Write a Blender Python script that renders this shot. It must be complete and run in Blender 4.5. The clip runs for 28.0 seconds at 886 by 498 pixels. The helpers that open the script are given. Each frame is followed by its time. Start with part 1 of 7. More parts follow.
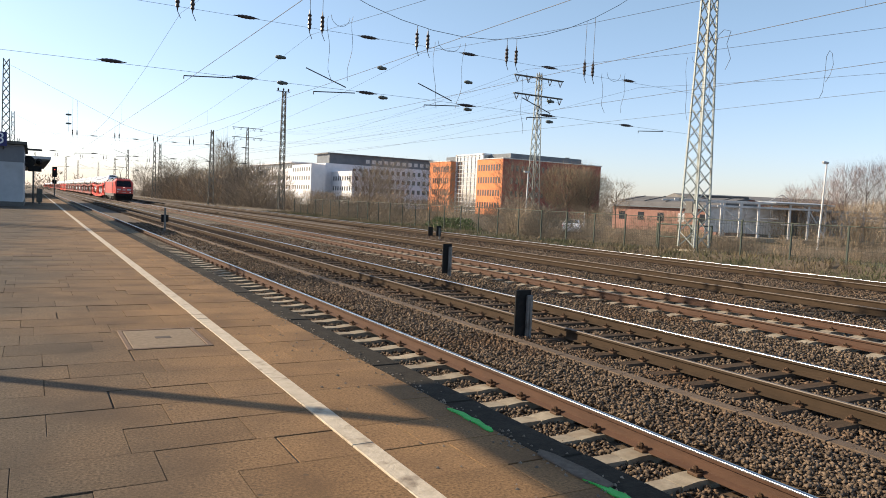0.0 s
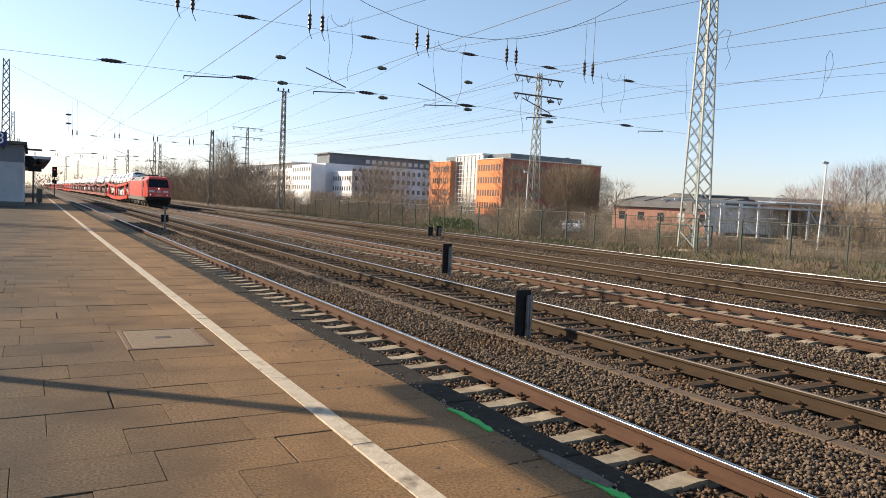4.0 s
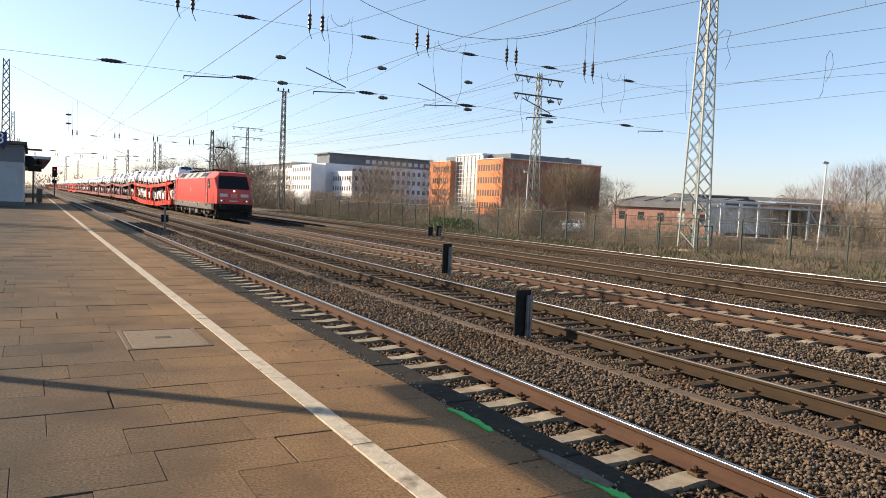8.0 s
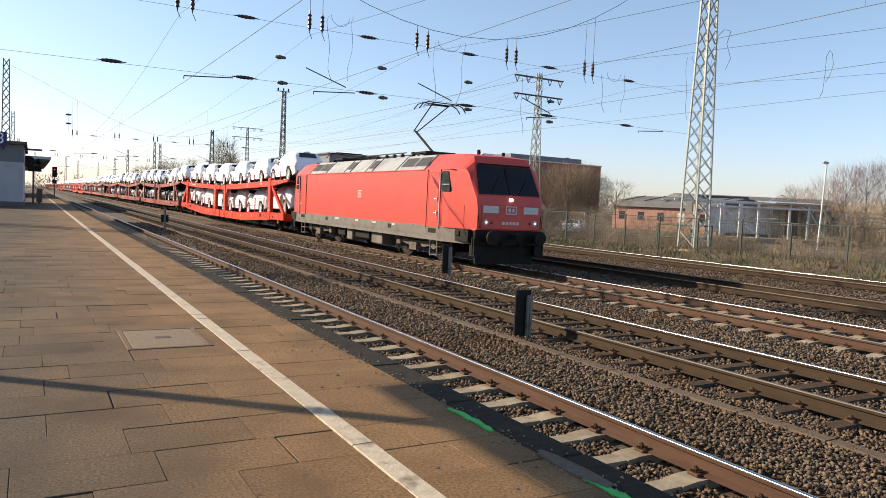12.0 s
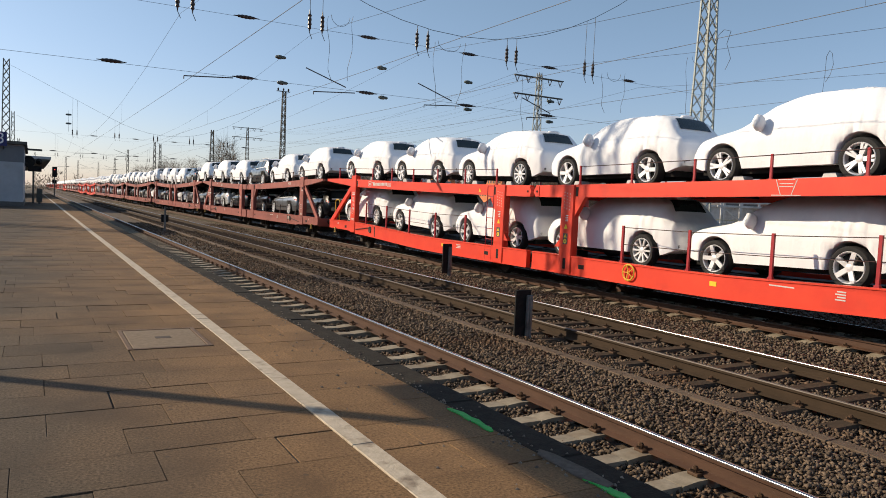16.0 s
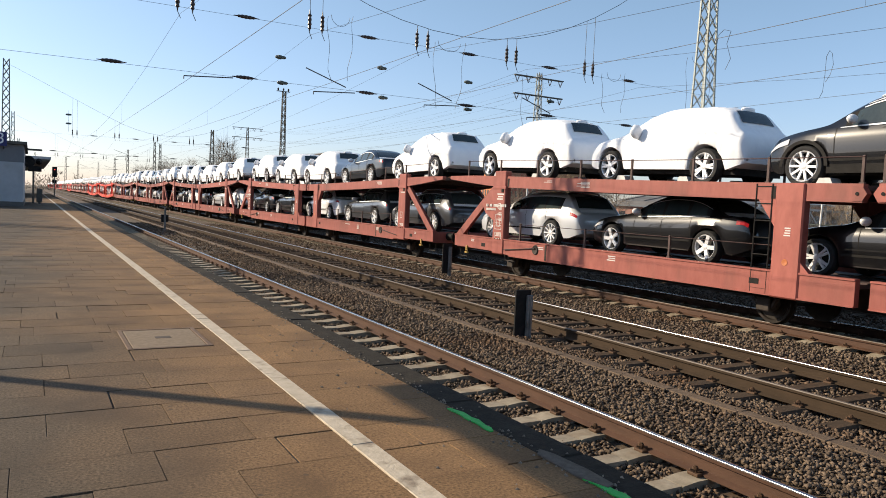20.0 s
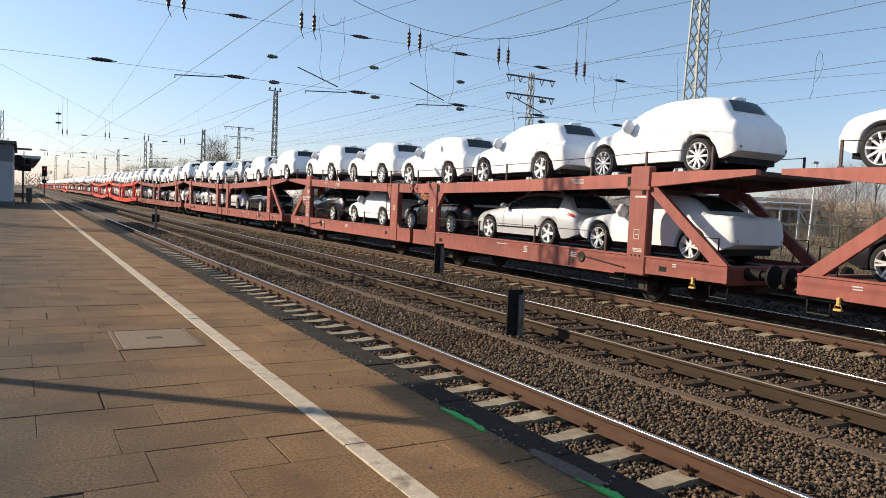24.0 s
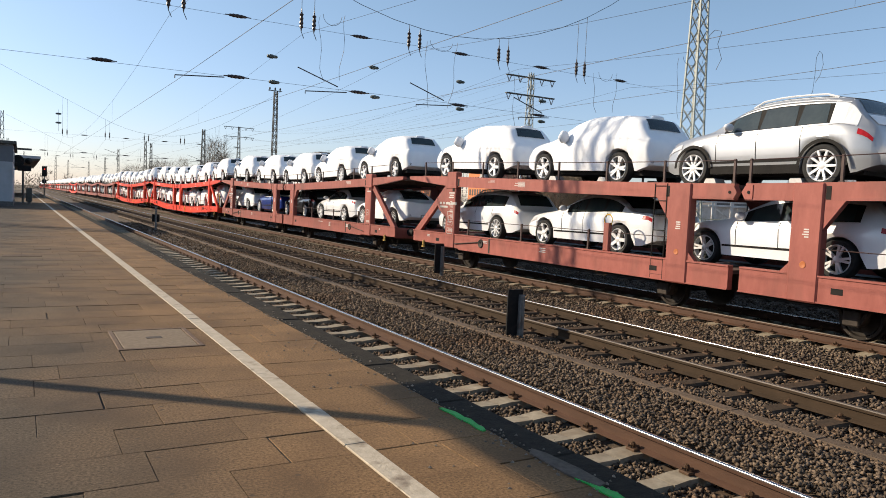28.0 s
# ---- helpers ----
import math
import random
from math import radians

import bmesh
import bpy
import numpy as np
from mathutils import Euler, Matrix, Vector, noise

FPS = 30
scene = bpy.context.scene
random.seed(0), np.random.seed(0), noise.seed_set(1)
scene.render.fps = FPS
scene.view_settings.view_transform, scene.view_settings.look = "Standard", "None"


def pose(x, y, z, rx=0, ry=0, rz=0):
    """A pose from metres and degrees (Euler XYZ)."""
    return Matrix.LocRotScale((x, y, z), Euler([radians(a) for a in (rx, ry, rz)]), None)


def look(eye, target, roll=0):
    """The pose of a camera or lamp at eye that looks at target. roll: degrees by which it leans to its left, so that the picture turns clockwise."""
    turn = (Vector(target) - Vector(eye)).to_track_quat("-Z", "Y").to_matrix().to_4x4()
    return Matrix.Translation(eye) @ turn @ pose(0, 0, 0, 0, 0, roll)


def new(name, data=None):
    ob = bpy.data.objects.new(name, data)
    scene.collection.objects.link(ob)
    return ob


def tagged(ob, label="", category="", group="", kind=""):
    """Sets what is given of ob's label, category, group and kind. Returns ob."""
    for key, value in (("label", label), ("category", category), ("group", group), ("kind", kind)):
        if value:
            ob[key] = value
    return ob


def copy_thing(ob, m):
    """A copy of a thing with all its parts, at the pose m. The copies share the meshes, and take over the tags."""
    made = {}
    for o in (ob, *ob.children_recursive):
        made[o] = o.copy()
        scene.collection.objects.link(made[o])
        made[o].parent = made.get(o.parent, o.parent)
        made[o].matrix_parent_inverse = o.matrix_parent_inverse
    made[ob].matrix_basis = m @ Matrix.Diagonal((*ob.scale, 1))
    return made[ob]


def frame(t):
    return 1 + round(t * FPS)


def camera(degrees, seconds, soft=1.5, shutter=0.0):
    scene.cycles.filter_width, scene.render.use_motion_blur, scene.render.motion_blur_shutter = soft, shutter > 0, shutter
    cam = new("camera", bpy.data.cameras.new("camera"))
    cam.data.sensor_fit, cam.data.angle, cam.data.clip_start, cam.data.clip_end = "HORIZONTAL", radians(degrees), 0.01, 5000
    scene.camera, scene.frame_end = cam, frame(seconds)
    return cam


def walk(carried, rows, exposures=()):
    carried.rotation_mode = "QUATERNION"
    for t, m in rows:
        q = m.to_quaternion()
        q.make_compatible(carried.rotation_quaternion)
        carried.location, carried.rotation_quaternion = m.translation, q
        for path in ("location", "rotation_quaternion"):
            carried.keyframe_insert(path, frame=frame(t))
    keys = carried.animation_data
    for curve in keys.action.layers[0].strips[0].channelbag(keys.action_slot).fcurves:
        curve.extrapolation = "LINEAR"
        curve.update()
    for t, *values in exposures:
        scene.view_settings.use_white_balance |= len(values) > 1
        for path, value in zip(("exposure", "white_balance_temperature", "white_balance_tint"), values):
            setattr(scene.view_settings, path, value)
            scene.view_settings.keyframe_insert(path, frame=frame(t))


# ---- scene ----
# The camera stands on the platform; z = 0 is the top of the rails, y runs along the tracks.
EYE = Vector((0.0, 0.0, 1.915))


def aim(yaw, tilt=-3.567, roll=2.643):
    a, b = radians(yaw), radians(tilt)
    way = Vector((math.sin(a) * math.cos(b), math.cos(a) * math.cos(b), math.sin(b)))
    return look(EYE, EYE + way, roll)


cam = camera(62.87, 28.0, soft=0.9)
walk(cam, [(0.0, aim(29.71)), (21.6, aim(29.71)), (22.6, aim(29.75)), (23.5, aim(30.0)), (24.0, aim(30.33)), (24.5, aim(30.45)),
           (25.0, aim(30.49)), (26.0, aim(30.48)), (26.5, aim(30.41)), (27.0, aim(30.34)), (28.0, aim(30.33))],
     [(0.0, 0.92, 6500, 10), (11.5, 0.92, 6500, 10), (12.5, 0.82, 6500, 10), (14.5, 0.54, 6420, 10), (16.0, 0.34, 6400, 10), (17.5, 0.36, 6400, 10), (19.0, 0.68, 6320, 9),
      (21.5, 0.7, 6300, 9), (24.0, 0.61, 6280, 9), (25.5, 0.59, 6280, 9), (27.0, 0.62, 6280, 9), (28.0, 0.58, 6280, 9)])

# ---- light: low clear sun from ahead on the platform side ----
SUN_AWAY = Vector((-0.761, 0.648, 0.0)).normalized()
SUN_UP = radians(26)
world = bpy.data.worlds.new("sky")
scene.world = world
world.use_nodes = True
wn = world.node_tree.nodes
sky = wn.new("ShaderNodeTexSky")
sky.sky_type, sky.sun_disc = "NISHITA", False
sky.sun_elevation, sky.sun_rotation = SUN_UP, math.atan2(SUN_AWAY.x, SUN_AWAY.y)
sky.air_density, sky.dust_density, sky.ozone_density, sky.altitude = 1.0, 0.6, 2.6, 60
wn["Background"].inputs["Strength"].default_value = 0.11
tint = wn.new("ShaderNodeMix")
tint.data_type, tint.blend_type = "RGBA", "MULTIPLY"
tint.inputs["Factor"].default_value = 1.0
where = wn.new("ShaderNodeTexCoord")
apart = wn.new("ShaderNodeSeparateXYZ")
rise = wn.new("ShaderNodeMapRange")
rise.inputs["From Max"].default_value = 0.3
air = wn.new("ShaderNodeMix")
air.data_type = "RGBA"
air.inputs["A"].default_value, air.inputs["B"].default_value = (0.885, 0.83, 0.985, 1), (1.16, 1.06, 0.945, 1)
for a, b in ((where.outputs["Generated"], apart.inputs[0]), (apart.outputs["Z"], rise.inputs["Value"]), (rise.outputs[0], air.inputs["Factor"]), (air.outputs["Result"], tint.inputs["B"])):
    world.node_tree.links.new(a, b)
world.node_tree.links.new(sky.outputs["Color"], tint.inputs["A"])
world.node_tree.links.new(tint.outputs["Result"], wn["Background"].inputs["Color"])
sun = new("sun", bpy.data.lights.new("sun", "SUN"))
sun.data.energy, sun.data.angle, sun.data.color = 4.1, radians(0.45), (1.0, 0.825, 0.605)
sun.matrix_world = look(SUN_AWAY * 60 + Vector((0, 0, 60 * math.tan(SUN_UP))), (0, 0, 0))

# ---- small helpers for meshes ----


class Geo:
    """Collects vertices and faces of one part."""

    def __init__(self):
        self.v, self.f = [], []

    def add(self, verts, faces):
        n = len(self.v)
        self.v += [tuple(p) for p in verts]
        self.f += [tuple(i + n for i in f) for f in faces]
        return self

    def box(self, x0, x1, y0, y1, z0, z1, m=None):
        p = [Vector((x, y, z)) for z in (z0, z1) for x, y in ((x0, y0), (x1, y0), (x1, y1), (x0, y1))]
        if m:
            p = [m @ a for a in p]
        return self.add(p, [(3, 2, 1, 0), (4, 5, 6, 7), (0, 1, 5, 4), (1, 2, 6, 5), (2, 3, 7, 6), (3, 0, 4, 7)])

    def cbox(self, x0, x1, y0, y1, z0, z1, c=0.01, m=None):
        """A box with chamfered edges."""
        lo, hi = Vector((x0, y0, z0)), Vector((x1, y1, z1))
        ids, p, f = {}, [], []
        for ax in range(3):
            for s in (0, 1):
                for a in (0, 1):
                    for b in (0, 1):
                        k = [0, 0, 0]
                        o = [i for i in range(3) if i != ax]
                        k[ax], k[o[0]], k[o[1]] = s, a, b
                        q = Vector([(lo[i] if k[i] == 0 else hi[i]) for i in range(3)])
                        for i in o:
                            q[i] += c if k[i] == 0 else -c
                        ids[(ax, tuple(k))] = len(p)
                        p.append(m @ q if m else q)
        for ax in range(3):
            o = [i for i in range(3) if i != ax]
            for s in (0, 1):
                ring = []
                for a, b in ((0, 0), (1, 0), (1, 1), (0, 1)):
                    k = [0, 0, 0]
                    k[ax], k[o[0]], k[o[1]] = s, a, b
                    ring.append(ids[(ax, tuple(k))])
                f.append(tuple(ring) if (s == 1) == (ax != 1) else tuple(reversed(ring)))
            for a in (0, 1):
                for b in (0, 1):
                    e = []
                    for s, w in ((0, o[0]), (1, o[0]), (1, o[1]), (0, o[1])):
                        k = [0, 0, 0]
                        k[ax], k[o[0]], k[o[1]] = s, a, b
                        e.append(ids[(w, tuple(k))])
                    f.append(tuple(e))
        for k in ((a, b, c2) for a in (0, 1) for b in (0, 1) for c2 in (0, 1)):
            f.append((ids[(0, k)], ids[(1, k)], ids[(2, k)]))
        return self.add(p, f)

    def bar(self, a, b, w, h=None, up=(0, 0, 1)):
        """A bar of section w x h from a to b."""
        a, b = Vector(a), Vector(b)
        d = (b - a).normalized()
        s = d.cross(Vector(up))
        if s.length < 1e-4:
            s = d.cross(Vector((1, 0, 0)))
        s.normalize()
        t = s.cross(d)
        h = w if h is None else h
        p = [q + s * (i * w / 2) + t * (j * h / 2) for q in (a, b) for i, j in ((-1, -1), (1, -1), (1, 1), (-1, 1))]
        return self.add(p, [(0, 1, 2, 3), (7, 6, 5, 4), (0, 4, 5, 1), (1, 5, 6, 2), (2, 6, 7, 3), (3, 7, 4, 0)])

    def rod(self, a, b, r, n=8, r2=None):
        a, b = Vector(a), Vector(b)
        d = (b - a).normalized()
        s = d.cross(Vector((0, 0, 1)))
        if s.length < 1e-4:
            s = Vector((1, 0, 0))
        s.normalize()
        t = s.cross(d)
        r2 = r if r2 is None else r2
        p = [q + (s * math.cos(2 * math.pi * i / n) + t * math.sin(2 * math.pi * i / n)) * k for q, k in ((a, r), (b, r2)) for i in range(n)]
        return self.add(p, [(i, (i + 1) % n, n + (i + 1) % n, n + i) for i in range(n)] + [tuple(range(n - 1, -1, -1)), tuple(range(n, 2 * n))])

    def line(self, pts, r, n=5):
        """One continuous tube along a polyline."""
        pts = [Vector(p) for p in pts]
        rings = []
        for i, p in enumerate(pts):
            d = (pts[min(i + 1, len(pts) - 1)] - pts[max(i - 1, 0)]).normalized()
            s = d.cross(Vector((0, 0, 1)))
            if s.length < 0.05:
                s = d.cross(Vector((1, 0, 0)))
            s.normalize()
            t = s.cross(d)
            rings += [p + (s * math.cos(2 * math.pi * k / n) + t * math.sin(2 * math.pi * k / n)) * r for k in range(n)]
        m = len(pts)
        f = [(j * n + k, j * n + (k + 1) % n, (j + 1) * n + (k + 1) % n, (j + 1) * n + k) for j in range(m - 1) for k in range(n)]
        return self.add(rings, f + [tuple(range(n - 1, -1, -1)), tuple((m - 1) * n + k for k in range(n))])

    def lathe(self, prof, axis="x", n=20, at=(0, 0, 0)):
        """Turn the profile [(along, radius), ...] about an axis."""
        p = []
        for u, r in prof:
            for i in range(n):
                c, s = math.cos(2 * math.pi * i / n) * r, math.sin(2 * math.pi * i / n) * r
                q = {"x": (u, c, s), "y": (s, u, c), "z": (c, s, u)}[axis]
                p.append(Vector(q) + Vector(at))
        f = [(k * n + i, k * n + (i + 1) % n, (k + 1) * n + (i + 1) % n, (k + 1) * n + i) for k in range(len(prof) - 1) for i in range(n)]
        return self.add(p, f)

    def prism(self, poly, axis, a, b):
        """Extrude a polygon along an axis from a to b. poly: the two other coordinates, in axis order."""
        def put(u, v, w):
            return {"x": (w, u, v), "y": (u, w, v), "z": (u, v, w)}[axis]
        n = len(poly)
        p = [put(u, v, a) for u, v in poly] + [put(u, v, b) for u, v in poly]
        return self.add(p, [(i, (i + 1) % n, n + (i + 1) % n, n + i) for i in range(n)] + [tuple(range(n - 1, -1, -1)), tuple(range(n, 2 * n))])

    def mesh(self, name, smooth=None):
        me = bpy.data.meshes.new(name)
        me.from_pydata(self.v, [], self.f)
        bm = bmesh.new()
        bm.from_mesh(me)
        bmesh.ops.recalc_face_normals(bm, faces=bm.faces)
        bm.to_mesh(me)
        bm.free()
        if smooth is not None:
            me.shade_smooth()
            me.set_sharp_from_angle(angle=radians(smooth))
        return me


def part(name, geo, material, parent=None, label="", smooth=None, at=None):
    """Link a Geo (or a ready mesh) as one mesh object under a thing or a part."""
    me = geo if isinstance(geo, bpy.types.Mesh) else geo.mesh(name, smooth)
    if not me.materials:
        me.materials.append(material)
    ob = new(name, me)
    ob.parent = parent
    if at is not None:
        ob.matrix_basis = at if isinstance(at, Matrix) else Matrix.Translation(at)
    return tagged(ob, label) if label else ob


def thing(name, label, category, group="", m=None, kind=""):
    ob = new(name)
    ob.empty_display_size = 0.2
    if m is not None:
        ob.matrix_basis = m
    return tagged(ob, label, category, group, kind)


# ---- materials ----


def material(name, rough=0.7, metal=0.0, spec=0.4):
    m = bpy.data.materials.new(name)
    m.use_nodes = True
    b = m.node_tree.nodes["Principled BSDF"]
    b.inputs["Roughness"].default_value, b.inputs["Metallic"].default_value = rough, metal
    b.inputs["Specular IOR Level"].default_value = spec
    return m, m.node_tree, b


def surface(name, low, high, scale=8.0, rough=0.7, metal=0.0, spec=0.4, bump=0.0, bump_scale=60.0, dirt=None, dirt_scale=1.2, dirt_at=(0.5, 0.75),
            per_object=0.0, per_island=0.0, bump_dist=0.01, space="Object", stretch=(1, 1, 1), coat=0.0):
    """A procedural surface: two tones by fine noise, larger stains, fine relief and a change from piece to piece."""
    m, tree, b = material(name, rough, metal, spec)
    n, l = tree.nodes, tree.links
    tc = n.new("ShaderNodeTexCoord")
    mp = n.new("ShaderNodeMapping")
    mp.inputs["Scale"].default_value = stretch
    if space == "World":
        l.new(n.new("ShaderNodeNewGeometry").outputs["Position"], mp.inputs["Vector"])
    else:
        l.new(tc.outputs[space], mp.inputs["Vector"])
    no = n.new("ShaderNodeTexNoise")
    no.inputs["Scale"].default_value, no.inputs["Detail"].default_value, no.inputs["Roughness"].default_value = scale, 6, 0.65
    l.new(mp.outputs[0], no.inputs["Vector"])
    ramp = n.new("ShaderNodeValToRGB")
    ramp.color_ramp.elements[0].position, ramp.color_ramp.elements[1].position = 0.3, 0.7
    ramp.color_ramp.elements[0].color, ramp.color_ramp.elements[1].color = (*low, 1), (*high, 1)
    l.new(no.outputs["Fac"], ramp.inputs["Fac"])
    col = ramp.outputs["Color"]
    if dirt:
        d = n.new("ShaderNodeTexNoise")
        d.inputs["Scale"].default_value, d.inputs["Detail"].default_value = dirt_scale, 5
        l.new(mp.outputs[0], d.inputs["Vector"])
        mr = n.new("ShaderNodeMapRange")
        mr.inputs["From Min"].default_value, mr.inputs["From Max"].default_value = dirt_at
        l.new(d.outputs["Fac"], mr.inputs["Value"])
        mx = n.new("ShaderNodeMix")
        mx.data_type = "RGBA"
        mx.inputs["B"].default_value = (*dirt, 1)
        l.new(mr.outputs[0], mx.inputs["Factor"])
        l.new(col, mx.inputs["A"])
        col = mx.outputs["Result"]
    for amount, kind, out in ((per_object, "ShaderNodeObjectInfo", "Random"), (per_island, "ShaderNodeNewGeometry", "Random Per Island")):
        if amount:
            src = n.new(kind)
            mr = n.new("ShaderNodeMapRange")
            mr.inputs["To Min"].default_value, mr.inputs["To Max"].default_value = 1 - amount, 1 + amount
            l.new(src.outputs[out], mr.inputs["Value"])
            hs = n.new("ShaderNodeHueSaturation")
            l.new(mr.outputs[0], hs.inputs["Value"])
            l.new(col, hs.inputs["Color"])
            col = hs.outputs["Color"]
    l.new(col, b.inputs["Base Color"])
    if coat:
        b.inputs["Coat Weight"].default_value, b.inputs["Coat Roughness"].default_value = coat, 0.03
    if bump:
        bn = n.new("ShaderNodeTexNoise")
        bn.inputs["Scale"].default_value, bn.inputs["Detail"].default_value = bump_scale, 4
        l.new(mp.outputs[0], bn.inputs["Vector"])
        bp = n.new("ShaderNodeBump")
        bp.inputs["Strength"].default_value, bp.inputs["Distance"].default_value = bump, bump_dist
        l.new(bn.outputs["Fac"], bp.inputs["Height"])
        l.new(bp.outputs[0], b.inputs["Normal"])
    return m


def slab_stone(name, per_object=0.0, per_island=0.0):
    """Worn paving concrete: speckled grain, footfall stains, and a tone that turns lighter and tan towards the track.
    """
    m = surface(name, (0.039, 0.0295, 0.02), (0.148, 0.11, 0.073), 75, 0.92, 0.0, 0.25, bump=0.45, bump_scale=190, bump_dist=0.005, dirt=(0.056, 0.042, 0.03), dirt_scale=2.2, dirt_at=(0.44, 0.8), per_object=per_object, per_island=per_island, space="World")
    tree = m.node_tree
    n, l = tree.nodes, tree.links
    b = n["Principled BSDF"]
    col = b.inputs["Base Color"].links[0].from_socket
    geo = n.new("ShaderNodeNewGeometry")
    sep = n.new("ShaderNodeSeparateXYZ")
    l.new(geo.outputs["Position"], sep.inputs[0])
    no = n.new("ShaderNodeTexNoise")
    no.inputs["Scale"].default_value, no.inputs["Detail"].default_value = 0.7, 6
    l.new(geo.outputs["Position"], no.inputs["Vector"])
    add = n.new("ShaderNodeMath")
    add.operation = "MULTIPLY_ADD"
    add.inputs[1].default_value = 2.6
    l.new(no.outputs["Fac"], add.inputs[0])
    l.new(sep.outputs["X"], add.inputs[2])
    mr = n.new("ShaderNodeMapRange")
    mr.inputs["From Min"].default_value, mr.inputs["From Max"].default_value = 1.0, 2.8
    l.new(add.outputs[0], mr.inputs["Value"])
    tan = n.new("ShaderNodeMix")
    tan.data_type, tan.blend_type = "RGBA", "MULTIPLY"
    tan.inputs["B"].default_value = (2.24, 1.76, 1.22, 1)
    l.new(mr.outputs[0], tan.inputs["Factor"])
    l.new(col, tan.inputs["A"])
    spots = n.new("ShaderNodeTexVoronoi")
    spots.inputs["Scale"].default_value = 5.5
    l.new(geo.outputs["Position"], spots.inputs["Vector"])
    sr = n.new("ShaderNodeMapRange")
    sr.inputs["From Min"].default_value, sr.inputs["From Max"].default_value = 0.05, 0.08
    sr.inputs["To Min"].default_value, sr.inputs["To Max"].default_value = 0.6, 0.0
    l.new(spots.outputs["Distance"], sr.inputs["Value"])
    gum = n.new("ShaderNodeMix")
    gum.data_type = "RGBA"
    gum.inputs["B"].default_value = (0.06, 0.048, 0.038, 1)
    l.new(sr.outputs[0], gum.inputs["Factor"])
    l.new(tan.outputs["Result"], gum.inputs["A"])
    l.new(gum.outputs["Result"], b.inputs["Base Color"])
    return m


SLAB = slab_stone("concrete slab", per_object=0.14)
SLABS = slab_stone("concrete slabs far", per_island=0.1)
JOINT = surface("joint sand", (0.04, 0.03, 0.02), (0.085, 0.064, 0.043), 20, 0.95)
EDGE = surface("dark edge concrete", (0.024, 0.021, 0.017), (0.046, 0.040, 0.031), 18, 0.95, 0.0, 0.12, bump=0.6, bump_scale=70, dirt=(0.068, 0.056, 0.040), dirt_scale=2.5, dirt_at=(0.55, 0.8), per_object=0.1, space="World")
WHITE_LINE = surface("worn white paint", (0.4, 0.33, 0.235), (0.56, 0.475, 0.355), 16, 0.7, bump=0.4, dirt=(0.2, 0.15, 0.1), dirt_scale=7, dirt_at=(0.57, 0.72), per_object=0.06, space="World")
GREEN = surface("green marking paint", (0.02, 0.33, 0.04), (0.06, 0.5, 0.1), 20, 0.6, bump=0.4)
BALLAST = surface("ballast stone", (0.066, 0.046, 0.03), (0.178, 0.128, 0.086), 34, 0.92, per_island=0.65, bump=0.4, dirt=(0.1, 0.055, 0.028), dirt_scale=0.5, dirt_at=(0.5, 0.75))
BED = surface("ballast bed", (0.052, 0.038, 0.025), (0.14, 0.103, 0.068), 28, 0.95, bump=1.0, bump_scale=24, dirt=(0.086, 0.052, 0.028), dirt_scale=0.45, dirt_at=(0.45, 0.7))
SLEEPER = surface("concrete sleeper", (0.220, 0.181, 0.126), (0.360, 0.304, 0.221), 10, 0.85, bump=0.3, dirt=(0.200, 0.137, 0.081), dirt_scale=3, per_object=0.12, space="World")
STEEL_SLEEPER = surface("old dark sleeper", (0.046, 0.032, 0.021), (0.086, 0.06, 0.04), 12, 0.95, 0.0, 0.15, bump=0.6, dirt=(0.078, 0.044, 0.024), dirt_scale=3, per_object=0.15, space="World")
RUST = surface("rusty rail web", (0.055, 0.026, 0.014), (0.087, 0.041, 0.022), 9, 0.75, bump=0.2, dirt=(0.078, 0.039, 0.021), dirt_scale=2, stretch=(1, 0.3, 1), space="World")
RUST_DULL = surface("dull rail web", (0.036, 0.024, 0.014), (0.058, 0.038, 0.023), 9, 0.85, 0.0, 0.2, bump=0.2, stretch=(1, 0.3, 1), space="World")
RAILHEAD = surface("polished rail head", (0.36, 0.36, 0.37), (0.5, 0.49, 0.48), 6, 0.25, 1.0, stretch=(1, 0.1, 1))
# Darker, rougher copy of the head colour for rails meant to show no glint.
RAILHEAD_NO_GLINT = surface("rail head without glint", (0.09, 0.075, 0.062), (0.15, 0.125, 0.105), 6, 0.55, 0.4, stretch=(1, 0.1, 1))
CLIP = surface("rusty clip", (0.07, 0.04, 0.025), (0.13, 0.075, 0.04), 40, 0.7, 0.3)
EARTH = surface("dry earth", (0.1, 0.075, 0.05), (0.17, 0.125, 0.08), 3, 0.95, bump=0.8, bump_scale=12, dirt=(0.085, 0.085, 0.04), dirt_scale=0.4)
DRYGRASS = surface("dry grass", (0.13, 0.1, 0.06), (0.21, 0.16, 0.095), 4, 0.9, per_island=0.4, dirt=(0.085, 0.09, 0.042), dirt_scale=0.35, dirt_at=(0.45, 0.6))
TWIG = surface("bare twigs", (0.16, 0.127, 0.09), (0.26, 0.207, 0.15), 5, 0.9, per_island=0.45)
TWIG2 = surface("yellowish twigs", (0.26, 0.195, 0.125), (0.37, 0.28, 0.185), 5, 0.9, per_island=0.4)
BRAMBLE = surface("olive bramble stems", (0.085, 0.085, 0.042), (0.14, 0.135, 0.07), 5, 0.85, per_island=0.4)
BIRCH = surface("birch twigs", (0.27, 0.19, 0.165), (0.4, 0.285, 0.25), 5, 0.9, per_island=0.3)
GOLDTWIG = surface("golden willow twigs", (0.3, 0.235, 0.08), (0.42, 0.33, 0.13), 5, 0.9, per_island=0.4)
BARK = surface("bark", (0.09, 0.07, 0.05), (0.17, 0.135, 0.1), 12, 0.9, bump=0.5)
